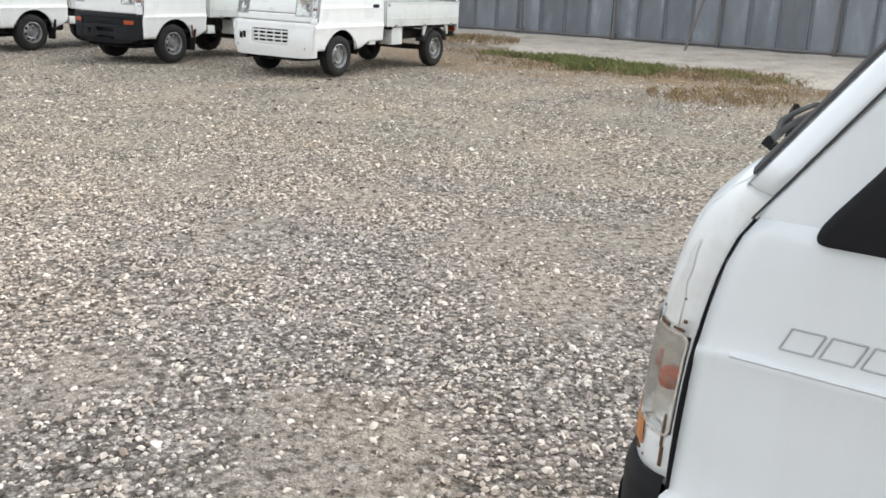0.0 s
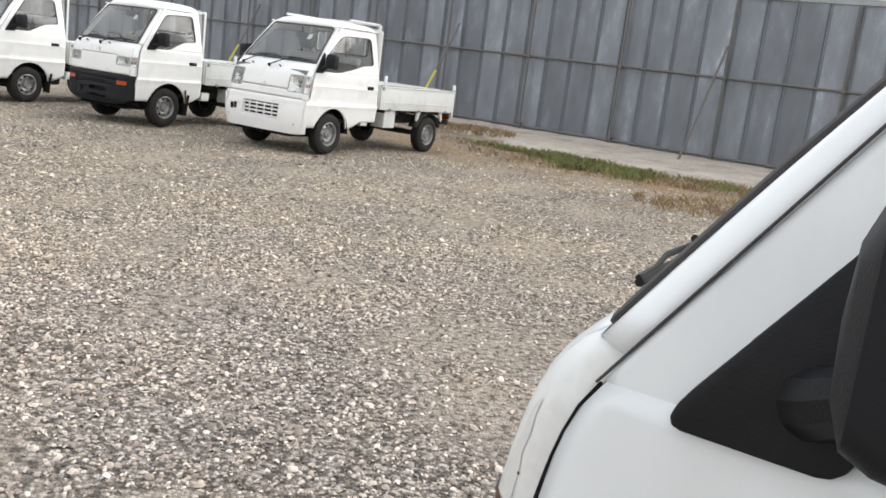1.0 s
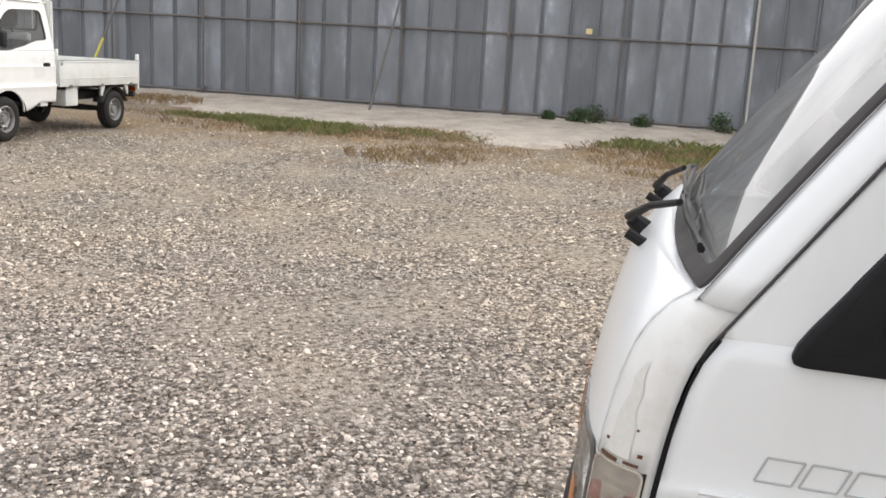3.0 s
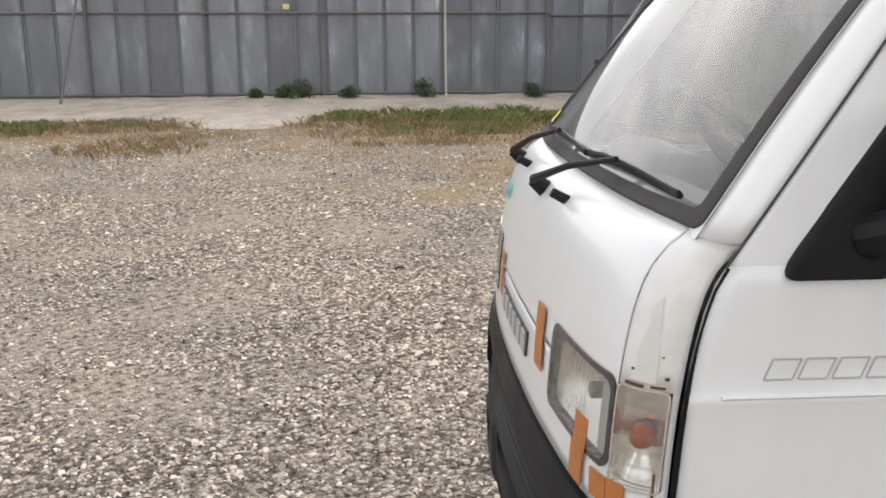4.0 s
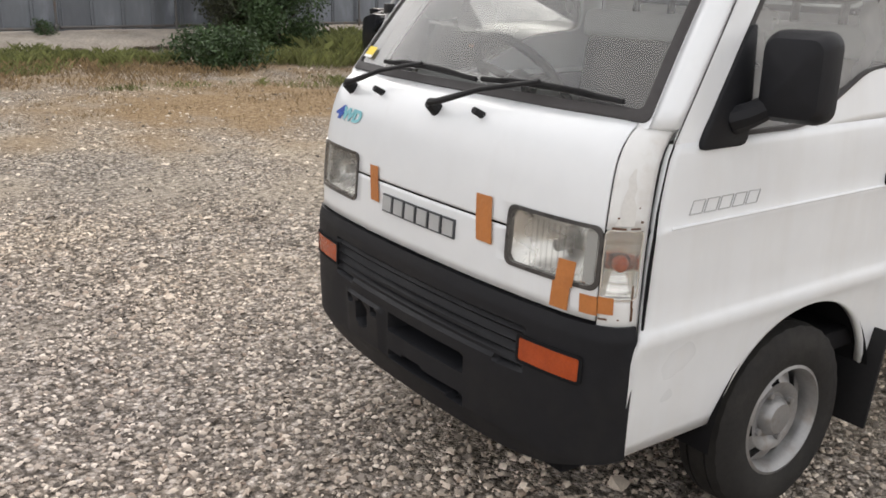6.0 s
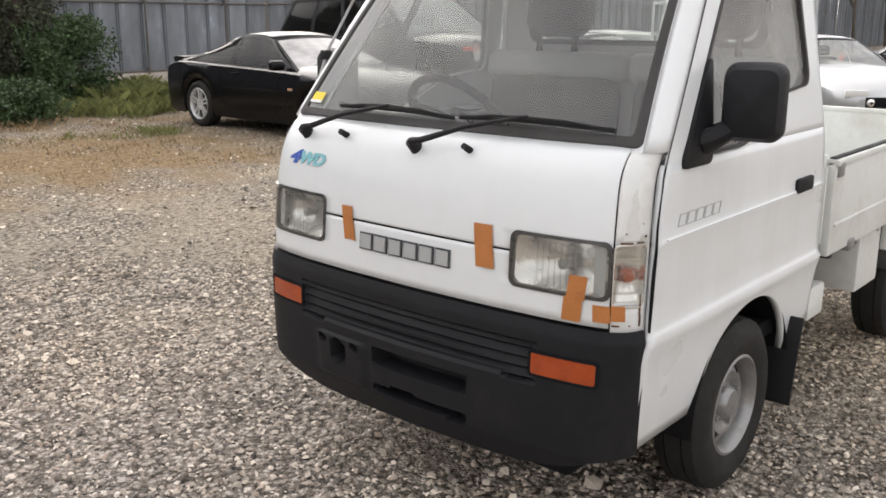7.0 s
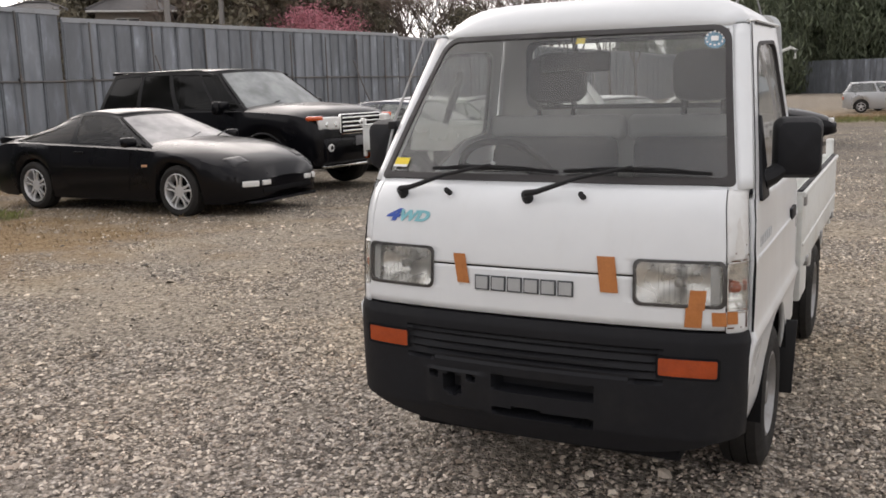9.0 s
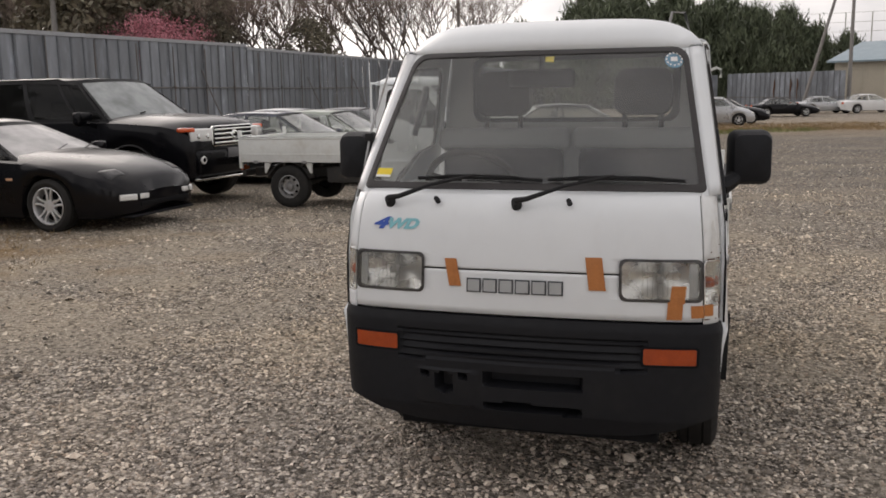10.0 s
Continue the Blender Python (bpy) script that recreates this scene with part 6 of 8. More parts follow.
def dist_path(x, y):
    """Distance from the line that the walk keeps to."""
    best = np.full_like(x, 1e9)
    pts = [(0.1, 0.1), (-1.0, 0.55), (-1.8, 1.4), (-2.2, 2.9)]
    for (ax, ay), (bx, by) in zip(pts, pts[1:]):
        dx, dy = bx - ax, by - ay
        t = np.clip(((x - ax) * dx + (y - ay) * dy) / (dx * dx + dy * dy), 0, 1)
        best = np.minimum(best, np.hypot(x - ax - t * dx, y - ay - t * dy))
    return best


def keep_near(x, y, u):
    d = dist_path(x, y)
    dens = np.where(d < 3.4, 1.0, np.clip(1 - (d - 3.4) / 2.6, 0, 1) * 0.8)
    dens = dens * (1 - 0.72 * bare_earth(x, y)) * (1 - 0.85 * straw_soil(x, y))
    return u < dens


def keep_far(x, y, u):
    d = dist_path(x, y)
    dens = np.clip((d - 3.2) / 2.0, 0, 1) * np.clip(1.5 - d / 13.0, 0, 1)
    return u < dens * (1 - 0.6 * bare_earth(x, y)) * (1 - 0.85 * straw_soil(x, y))


stones("gravel", 235000, -5.0, 6.5, -3.0, 8.0, 0.0084, keep_near, 21, "loose beige and grey crushed stones")
stones("gravel", 105000, -11, 14, -6, 16, 0.0125, keep_far, 22, "loose beige and grey crushed stones", True)
def keep_side(x, y, u):
    d = dist_path(x, y)
    return u < np.clip((d - 7.0) / 3.0, 0, 1) * np.clip(1.6 - d / 18.0, 0, 1)


stones("gravel", 26000, 3, 27, -24, -5, 0.0135, keep_side, 24, "loose beige and grey crushed stones", True)
stones("pebbles", 130, -4, 5, -1, 7, 0.0155, keep_near, 23, "larger scattered pale and brown stones")

# ---- fence ----
def fence_material():
    m = bpy.data.materials.new("weathered_sheet_steel")
    m.use_nodes = True
    n, l = m.node_tree.nodes, m.node_tree.links
    b = n["Principled BSDF"]
    co, info = n.new("ShaderNodeTexCoord"), n.new("ShaderNodeObjectInfo")
    sh = n.new("ShaderNodeVectorMath")
    sh.operation = "MULTIPLY_ADD"
    sh.inputs[1].default_value = (1, 1, 0.35)
    l.new(co.outputs["Object"], sh.inputs[0])
    cmb = n.new("ShaderNodeCombineXYZ")
    mul = n.new("ShaderNodeMath")
    mul.operation = "MULTIPLY"
    mul.inputs[1].default_value = 57.0
    l.new(info.outputs["Random"], mul.inputs[0])
    l.new(mul.outputs[0], cmb.inputs[0])
    l.new(cmb.outputs[0], sh.inputs[2])
    a = n.new("ShaderNodeTexNoise")
    a.inputs["Scale"].default_value, a.inputs["Detail"].default_value, a.inputs["Roughness"].default_value = 2.2, 7, 0.6
    l.new(sh.outputs[0], a.inputs["Vector"])
    r = n.new("ShaderNodeValToRGB")
    e = r.color_ramp.elements
    e.new(0.5)
    e.new(0.7)
    for k, (p, c) in enumerate(((0.25, (0.155, 0.168, 0.188)), (0.52, (0.218, 0.235, 0.26)), (0.62, (0.275, 0.30, 0.34)), (0.72, (0.50, 0.54, 0.62)))):
        e[k].position, e[k].color = p, (*c, 1)
    l.new(a.outputs["Fac"], r.inputs["Fac"])
    mr = n.new("ShaderNodeMapRange")
    mr.inputs["To Min"].default_value, mr.inputs["To Max"].default_value = 0.74, 1.14
    l.new(info.outputs["Random"], mr.inputs["Value"])
    mx = n.new("ShaderNodeMix")
    mx.data_type, mx.blend_type = "RGBA", "MULTIPLY"
    mx.inputs["Factor"].default_value = 1.0
    l.new(r.outputs["Color"], mx.inputs["A"])
    l.new(mr.outputs[0], mx.inputs["B"])
    l.new(mx.outputs["Result"], b.inputs["Base Color"])
    b.inputs["Metallic"].default_value, b.inputs["Roughness"].default_value = 0.35, 0.38
    bn = n.new("ShaderNodeTexNoise")
    bn.inputs["Scale"].default_value = 3.0
    l.new(sh.outputs[0], bn.inputs["Vector"])
    bp = n.new("ShaderNodeBump")
    bp.inputs["Strength"].default_value, bp.inputs["Distance"].default_value = 0.35, 0.03
    l.new(bn.outputs["Fac"], bp.inputs["Height"])
    l.new(bp.outputs[0], b.inputs["Normal"])
    return m


FENCE_STEEL = fence_material()
CAP_STEEL = material("pale_fence_cap_steel", (0.34, 0.355, 0.375), 0.55, metal=0.15, var=0.15, scale=3, stain=(0.2, 0.17, 0.14), stain_amount=0.4, stain_scale=2)
# rib colour apart from the sheets: carries the ribs' shade and grime
RIB_STEEL = material("shaded_fence_rib_steel", (0.18, 0.195, 0.215), 0.6, metal=0.2, var=0.25, scale=4, stain=(0.20, 0.12, 0.07), stain_amount=0.35, stain_scale=3, streak=True)
PIPE = material("galvanised_pipe", (0.16, 0.155, 0.15), 0.5, metal=0.5, var=0.2, scale=8, stain=(0.22, 0.12, 0.06), stain_amount=0.6, stain_scale=5)
PIPE_PALE = material("pale_painted_pipe", (0.50, 0.49, 0.45), 0.55, var=0.15, scale=8, stain=(0.3, 0.2, 0.1), stain_amount=0.4, stain_scale=8)
PIPE_YELLOW = material("yellow_painted_pipe", (0.62, 0.55, 0.08), 0.55, var=0.15, scale=8)
CONCRETE = material("weathered_concrete", (0.44, 0.39, 0.33), 0.9, var=0.35, scale=2.5, bump=0.6, bump_scale=30, stain=(0.22, 0.175, 0.13), stain_amount=0.8, stain_scale=1.6)

PITCH = 0.5575


def panel_mesh(h, pitch=PITCH):
    """One pressed sheet with its joint rib; the yard lies towards -y."""
    prof = [(0.0, 0.0), (0.008, -0.030), (0.038, -0.034), (0.046, -0.006), (0.056, -0.006), (0.062, -0.026), (0.085, -0.026), (0.092, 0.0), (pitch, 0.0), (pitch + 0.03, 0.012)]
    bm = grid([[(x, y, z) for x, y in prof] for z in (0.0, h * 0.5, h)])
    me = bpy.data.meshes.new("panel")
    bm.to_mesh(me)
    bm.free()
    me.materials.append(FENCE_STEEL)
    me.materials.append(RIB_STEEL)
    for p in me.polygons:
        if p.center.x < 0.09:
            p.material_index = 1
    return me


def slanted_bar(s0, s1, z0, z1, y0, y1, deep):
    """A square bar along the fence from height z0 to height z1."""
    return grid([[(s, y0, z), (s, y1, z), (s, y1, z - deep), (s, y0, z - deep), (s, y0, z)] for s, z in ((s0, z0), ((s0 + s1) / 2, (z0 + z1) / 2), (s1, z1))])


fence = thing("fence", "tall weathered grey sheet steel panel fence", "fence", FENCE_M, kind="structure")
rnd = random.Random(4)
# each length: from, to, pitch, foot, top at both ends, middle rail
sections = ((-32.395, 14.86, PITCH, 0.19, 3.34, 3.34, 1.75), (14.93, 24.95, 0.586, 0.19, 3.28, 3.30, 1.70), (24.97, 42.2, 0.574, -0.45, 3.14, 3.38, 1.72), (42.2, 112.0, 0.57, -0.75, 3.27, 3.44, 1.70))
for s0, s1, pitch, z0, top0, top1, rail_z in sections:
    me = panel_mesh(top0 - z0, pitch)
    s = s0
    while s < s1 - 0.2:
        o = new("panel", me)
        o.parent = fence
        o.location = (s, 0.02 + rnd.uniform(-0.004, 0.004), z0 + rnd.uniform(-0.008, 0.008) + (top1 - top0) * (s - s0) / (s1 - s0))
        lean = 0.5 if s < 25 else 0.15
        o.rotation_euler = (radians(rnd.uniform(-lean, lean)), 0, radians(rnd.uniform(-0.1, 0.1)))
        s += pitch
    part("top_rail", slanted_bar(s0, s1, top0 + 0.04, top1 + 0.04, -0.035, 0.04, 0.11), CAP_STEEL, fence)
    part("rail", tube([(s0, -0.055, rail_z), ((s0 + s1) / 2, -0.055, rail_z + 0.015), (s1, -0.055, rail_z)], 0.024, 8), PIPE, fence)
    if z0 > 0:
        part("rail", tube([(s0, -0.055, z0 + 0.07), (s1, -0.055, z0 + 0.05)], 0.024, 8), PIPE, fence)
for s in [1.82 + 2.16 * k for k in range(-15, 5)] + [14.86, 17.16] + [19.3 + 2.16 * k for k in range(43)]:
    top = 3.25 if s < 25 else 3.1
    part("post", tube([(s, -0.085, 0.05 if s < 20 else -0.6), (s, -0.085, top)], 0.024, 8), PIPE, fence)
    part("clamp", box(s - 0.04, s + 0.04, -0.12, -0.04, 1.71, 1.79, 0.01), PIPE, fence)
    if s < 25:
        part("clamp", box(s - 0.04, s + 0.04, -0.12, -0.04, 0.24, 0.33, 0.01), PIPE, fence)
for s, top, foot, two in ((-10.8, 2.3, 1.2, True), (-6.4, 2.3, 1.2, True), (-0.05, 2.3, 1.2, True), (6.1, 2.35, 0.9, False), (28.0, 2.35, 1.3, False), (38.4, 2.35, 1.3, False), (48.0, 2.2, 1.3, False), (54.0, 2.2, 1.3, False)):
    part("brace", tube([(s, -0.10, top), (s - 0.16, -foot * 0.5, (top + 0.1) / 2)], 0.024, 8), PIPE, fence)
    part("brace", tube([(s - 0.16, -foot * 0.5, (top + 0.1) / 2), (s - 0.32, -foot, 0.05)], 0.026, 8), PIPE_YELLOW if two else PIPE, fence)
part("marker_pole", tube([(12.86, -0.25, 0.02), (12.84, -0.22, 3.0)], 0.022, 8), PIPE_PALE, fence)
part("notice", box(9.78, 9.90, -0.09, -0.082, 1.82, 1.92), NOTICE_CREAM, fence)

# concrete strip at the fence's foot
strip_edge = smooth_curve([(-32, 2.2), (0, 1.6), (2.4, 1.8), (3.2, 2.8), (4.4, 2.4), (5.7, 2.85), (6.6, 2.5), (7.7, 2.6), (8.5, 3.7), (9.0, 4.3), (9.7, 4.2), (10.2, 3.3), (10.6, 1.9), (12.0, 2.0), (13.2, 1.6), (14.6, 1.1), (17.0, 1.0), (60, 1.2)])
ap = []
rnd = random.Random(6)
for i, s in enumerate(np.arange(-32, 24, 0.25)):
    e = strip_edge(s) + rnd.uniform(-0.12, 0.12)
    ap.append([by_fence(s, v * e, z) for v, z in ((-0.3, 0.17), (0.05, 0.19), (0.3, 0.15), (0.62, 0.10), (0.9, 0.055), (0.99, 0.03), (1.02, -0.05))])
tagged(part("concrete_strip", orient(grid(ap), (5, 15, -5)), CONCRETE, None, angle=60), "cracked weathered concrete strip along the fence foot", "pavement", kind="structure")

# ---- growth ----
GRASS = material("green_grass", (0.17, 0.185, 0.06), 0.7, var=0.35, scale=1.5, island=0.35)
STRAW = material("dry_straw_grass", (0.27, 0.19, 0.10), 0.8, var=0.3, scale=1.5, island=0.4)
LEAF_SHRUB = material("shrub_needles", (0.055, 0.062, 0.034), 0.7, var=0.35, scale=1.2, island=0.45)
LEAF = material("bush_leaves", (0.042, 0.078, 0.024), 0.6, var=0.3, scale=1.5, island=0.4)
LEAF_DARK = material("dark_evergreen_leaves", (0.155, 0.138, 0.096), 0.65, var=0.35, scale=0.6, island=0.45)
LEAF_OLIVE = material("olive_evergreen_leaves", (0.215, 0.18, 0.125), 0.65, var=0.35, scale=0.6, island=0.45)
LEAF_BAMBOO = material("dark_green_plume_leaves", (0.10, 0.12, 0.07), 0.65, var=0.35, scale=0.6, island=0.45)
BLOSSOM = material("pink_blossom", (0.52, 0.21, 0.25), 0.7, var=0.3, scale=1.5, island=0.35)
BARK = material("grey_brown_bark", (0.085, 0.066, 0.052), 0.85, var=0.3, scale=4, bump=0.6, bump_scale=20)
TWIG = material("bare_twigs", (0.185, 0.14, 0.115), 0.85, var=0.3, scale=3)


def blades(name, label, patches, mat, seed, density=0.8, size=0.7):
    """Grass as narrow bent blades; patches: (s, v, reach along, reach out, count, height)."""
    r = np.random.RandomState(seed)
    vs, fs, base = [], [], 0
    for s, v, rs, rv, n, h in patches:
        n = int(n * density)
        a, q = r.uniform(0, 2 * np.pi, n), np.sqrt(r.uniform(0, 1, n))
        ps, pv = s + rs * q * np.cos(a), v + rv * q * np.sin(a)
        x, y = FA.x + FD.x * ps + FN.x * pv, FA.y + FD.y * ps + FN.y * pv
        keep = waves(x, y, seed + 50, size) + r.uniform(-0.6, 0.9, n) * 0.9 > 0.30
        x, y, pv = x[keep], y[keep], pv[keep]
        n = len(x)
        z = np.where(pv < 3.0, np.clip(0.15 - pv * 0.05, 0, 0.15), 0) - 0.01 + slope(x)
        hh = h * 0.8 * r.uniform(0.2, 1.4, n)
        d, b, w = r.uniform(0, 2 * np.pi, n), r.uniform(0.15, 1.0, n) * hh, r.uniform(0.0018, 0.0045, n)
        px, py = -np.sin(d) * w, np.cos(d) * w
        bx, by = np.cos(d) * b, np.sin(d) * b
        p = np.stack([np.stack([x - px, y - py, z], 1), np.stack([x + px, y + py, z], 1), np.stack([x + px * 0.7 + bx * 0.4, y + py * 0.7 + by * 0.4, z + hh * 0.65], 1), np.stack([x + bx, y + by, z + hh * 0.95], 1)], 1)
        vs.append(p.reshape(-1, 3))
        fs.append(np.arange(4 * n).reshape(-1, 4) + base)
        base += 4 * n
    me = mesh_from_arrays(name, np.concatenate(vs), np.concatenate(fs))
    me.materials.append(mat)
    return tagged(new(name, me), label, "grass", kind="stuff")


blades("grass", "patchy green grass along the concrete edge", [
    (3.4, 3.5, 0.7, 0.4, 1500, 0.10), (4.5, 3.6, 0.9, 0.5, 3600, 0.13), (5.8, 4.3, 1.0, 1.0, 6500, 0.15), (7.0, 3.5, 1.0, 0.6, 2600, 0.10), (8.3, 3.9, 0.8, 0.6, 1500, 0.09),
    (10.9, 2.7, 0.7, 0.6, 2200, 0.12), (12.0, 3.0, 1.3, 0.9, 7000, 0.17), (13.6, 3.1, 1.4, 1.0, 9000, 0.22), (14.9, 3.4, 1.1, 0.9, 7000, 0.20), (13.0, 4.6, 1.6, 0.7, 3600, 0.13),
    (17.6, 4.4, 1.3, 1.1, 6300, 0.256), (19.8, 2.9, 1.5, 1.2, 9500, 0.42), (16.2, 7.5, 1.0, 0.5, 1980, 0.096), (14.2, 7.2, 0.9, 0.25, 900, 0.072), (22.0, 2.2, 1.8, 1.0, 4500, 0.240), (46.6, 17.3, 3.0, 2.0, 6000, 0.16), (48.5, 20.5, 3.0, 2.0, 5000, 0.14), (43.5, 14.6, 2.4, 1.6, 3000, 0.14)], GRASS, 31, 0.8, 1.5)
blades("dry_grass", "brown dry grass and dead weeds", [
    (1.6, 1.6, 1.0, 0.6, 4200, 0.12), (3.0, 3.4, 0.9, 0.6, 1400, 0.08), (5.4, 4.4, 2.0, 1.2, 4200, 0.10), (7.6, 3.8, 1.3, 0.9, 3600, 0.11), (8.3, 6.6, 0.9, 1.0, 4200, 0.10), (8.9, 5.3, 0.8, 0.8, 1800, 0.07), (10.9, 3.4, 1.0, 1.2, 2600, 0.10), (11.6, 5.4, 1.2, 1.6, 4600, 0.09), (13.4, 5.6, 1.9, 1.5, 6200, 0.09),
    (14.6, 9.6, 2.2, 1.8, 5460, 0.035), (15.6, 7.9, 1.6, 1.2, 3380, 0.050), (17.2, 6.6, 1.4, 0.9, 1560, 0.060), (12.6, 8.6, 1.4, 1.2, 2600, 0.04), (13.2, 3.6, 2.2, 1.3, 6200, 0.14), (15.2, 5.2, 1.4, 1.0, 3600, 0.12), (16.4, 9.5, 2.0, 1.2, 2600, 0.05),
    (48.5, 15.8, 3.2, 2.4, 5000, 0.15), (51.5, 18.0, 3.2, 2.4, 5000, 0.15), (50.4, 20.2, 3.2, 2.4, 5000, 0.15), (52.2, 22.6, 3.2, 2.4, 5000, 0.15), (48.9, 24.4, 3.2, 2.4, 5000, 0.15), (57.4, 19.8, 3.2, 2.4, 5000, 0.15), (58.0, 24.2, 3.2, 2.4, 5000, 0.15)], STRAW, 32)


def leaf_mesh(name, centers, spread, count, size, mat, seed, flat=0.5, upright=0.0):
    """A crown of many small folded leaves round cluster centres."""
    r = np.random.RandomState(seed)
    c = np.asarray(centers)[r.randint(0, len(centers), count)]
    d = r.normal(0, 1, (count, 3))
    d /= np.linalg.norm(d, axis=1, keepdims=True)
    p = c + d * (spread * r.uniform(0.1, 1.0, count) ** 0.6)[:, None]
    u = r.normal(0, 1, (count, 3)) + np.array((0.0, 0.0, upright))
    p[:, 2] += upright * 0.25 * r.normal(0, 1, count)
    u /= np.linalg.norm(u, axis=1, keepdims=True)
    w = np.cross(u, r.normal(0, 1, (count, 3)))
    w /= np.linalg.norm(w, axis=1, keepdims=True)
    s = (size * r.uniform(0.5, 1.4, count))[:, None]
    q = np.stack([p - u * s, p - w * s * flat, p + u * s, p + w * s * flat], 1)
    me = mesh_from_arrays(name, q.reshape(-1, 3), np.arange(4 * count).reshape(-1, 4))
    me.materials.append(mat)
    return me


def leafy_tree(name, label, m, h, width, mat, seed, clusters=60, leaves=5000, size=0.16, low=0.25, shape="round", group="", category="tree"):
    r = random.Random(seed)
    root = thing(name, label, category, m, group)
    tr = tube([(0, 0, -0.1), (r.uniform(-0.1, 0.1), r.uniform(-0.1, 0.1), h * 0.35), (r.uniform(-0.2, 0.2), r.uniform(-0.2, 0.2), h * 0.9)], [h * 0.022 + 0.03, h * 0.015 + 0.02, 0.02], 8)
    pts = []
    for k in range(clusters):
        t = r.uniform(low, 1.0)
        if shape == "plume":
            rad = width * 0.5 * (1.0 if t < 0.5 else 1.0 - ((t - 0.5) / 0.5) ** 1.5 * 0.85) * r.uniform(0.15, 1.1)
        elif shape == "cone":
            rad = width * 0.5 * (1 - (t - low) / (1 - low) * 0.85) * r.uniform(0.35, 1.0)
        else:
            e = (t - low) / (1 - low)
            rad = width * 0.5 * math.sqrt(max(0.02, 1 - (2 * e - 1) ** 2)) * r.uniform(0.3, 1.05)
        a = r.uniform(0, 2 * math.pi)
        p = (rad * math.cos(a), rad * math.sin(a), h * t)
        pts.append(p)
        if k % 2 == 0:
            tube([(0, 0, max(0.1, h * t - rad * 0.5)), (p[0] * 0.5, p[1] * 0.5, h * t - rad * 0.15), p], [0.01 + h * 0.004, 0.008 + h * 0.003, 0.006], 5, tr)
    stem = part("trunk", tr, BARK, root)
    if category == "weed":
        stem.name = "stems"
        tagged(stem, kind="stuff")
    o = new("crown", leaf_mesh("crown", pts, width * (0.075 if shape == "plume" else 0.12) + 0.08, leaves, size, mat, seed, 0.16 if shape == "plume" else 0.5, 2.2 if shape == "plume" else 0.0))
    o.parent = root
    tagged(o, kind="stuff")
    return root


def bare_tree(name, label, m, h, seed, group=""):
    r = random.Random(seed)
    root = thing(name, label, "tree", m, group)
    bm, tw = bmesh.new(), bmesh.new()

    def grow(p, d, length, rad, depth):
        q = p + d * length
        mid = p.lerp(q, 0.5) + Vector((r.uniform(-1, 1), r.uniform(-1, 1), r.uniform(-0.4, 0.6))) * length * 0.06
        tube([p, mid, q], [rad, rad * 0.85, rad * 0.68], 5 if depth > 2 else 3, bm if depth > 2 else tw, cap=False)
        if depth == 0:
            return
        for _ in range(3 if r.random() < 0.62 else 2):
            nd = (d + Vector((r.uniform(-1, 1), r.uniform(-1, 1), r.uniform(-0.25, 0.65))) * 0.72).normalized()
            grow(q, nd, length * r.uniform(0.62, 0.86), rad * 0.64, depth - 1)
    grow(Vector((0, 0, -0.1)), Vector((r.uniform(-0.08, 0.08), r.uniform(-0.08, 0.08), 1)).normalized(), h * 0.205, h * 0.0105, 7)
    part("trunk", bm, BARK, root)
    tagged(part("twig_crown", tw, TWIG, root), kind="stuff")
    return root


# ivy mound and the shrubby evergreen before the fence
leafy_tree("bush", "dense low green ivy mound on the gravel edge", Matrix.Translation(by_fence(15.95, 4.75)), 0.46, 1.45, LEAF, 41, 60, 9000, 0.030, 0.10, category="bush")
leafy_tree("tree", "dark shrubby evergreen growing against the fence", Matrix.Translation(by_fence(17.95, 1.2, 0.05)), 5.2, 2.0, LEAF_SHRUB, 42, 130, 28000, 0.042, 0.04)
leafy_tree("bush", "leafy green undergrowth below the evergreen", Matrix.Translation(by_fence(18.3, 2.3)), 1.4, 1.9, LEAF, 43, 70, 14000, 0.034, 0.05, category="bush")
for i, (s, v, h) in enumerate(((9.75, 0.3, 0.24), (10.1, 0.3, 0.34), (11.0, 0.3, 0.2), (12.45, 0.3, 0.32), (14.6, 0.3, 0.24), (9.2, 0.28, 0.16))):
    leafy_tree("weed", "small dark green weed at the fence foot", Matrix.Translation(by_fence(s, v, 0.13)), h, h * 1.5, LEAF, 60 + i, 16, 700, 0.024, 0.08, group="weeds at the fence foot", category="weed")
# trees beyond the fence
ever = leafy_tree("tree", "tall dark evergreen beyond the fence", pose(47.7, 5.0, -0.6), 10.0, 6.0, LEAF_DARK, 44, 150, 8500, 0.18, 0.10, group="trees beyond the fence")
olive = leafy_tree("tree", "tall olive green evergreen beyond the fence", pose(68.0, 8.0, -0.6), 11.0, 6.5, LEAF_OLIVE, 45, 150, 8500, 0.18, 0.10, group="trees beyond the fence")
cyp = leafy_tree("tree", "tall feathery evergreen beyond the far fence", pose(83.9, -41.2, -0.6), 9.8, 8.2, LEAF_BAMBOO, 46, 230, 10000, 0.36, 0.05, "plume", group="trees beyond the fence")
cyp2 = leafy_tree("tree", "dark feathery evergreen beyond the far fence", pose(86.5, -48.2, -0.6), 10.8, 8.6, LEAF_BAMBOO, 47, 230, 10000, 0.36, 0.05, "plume", group="trees beyond the fence")
rnd = random.Random(9)
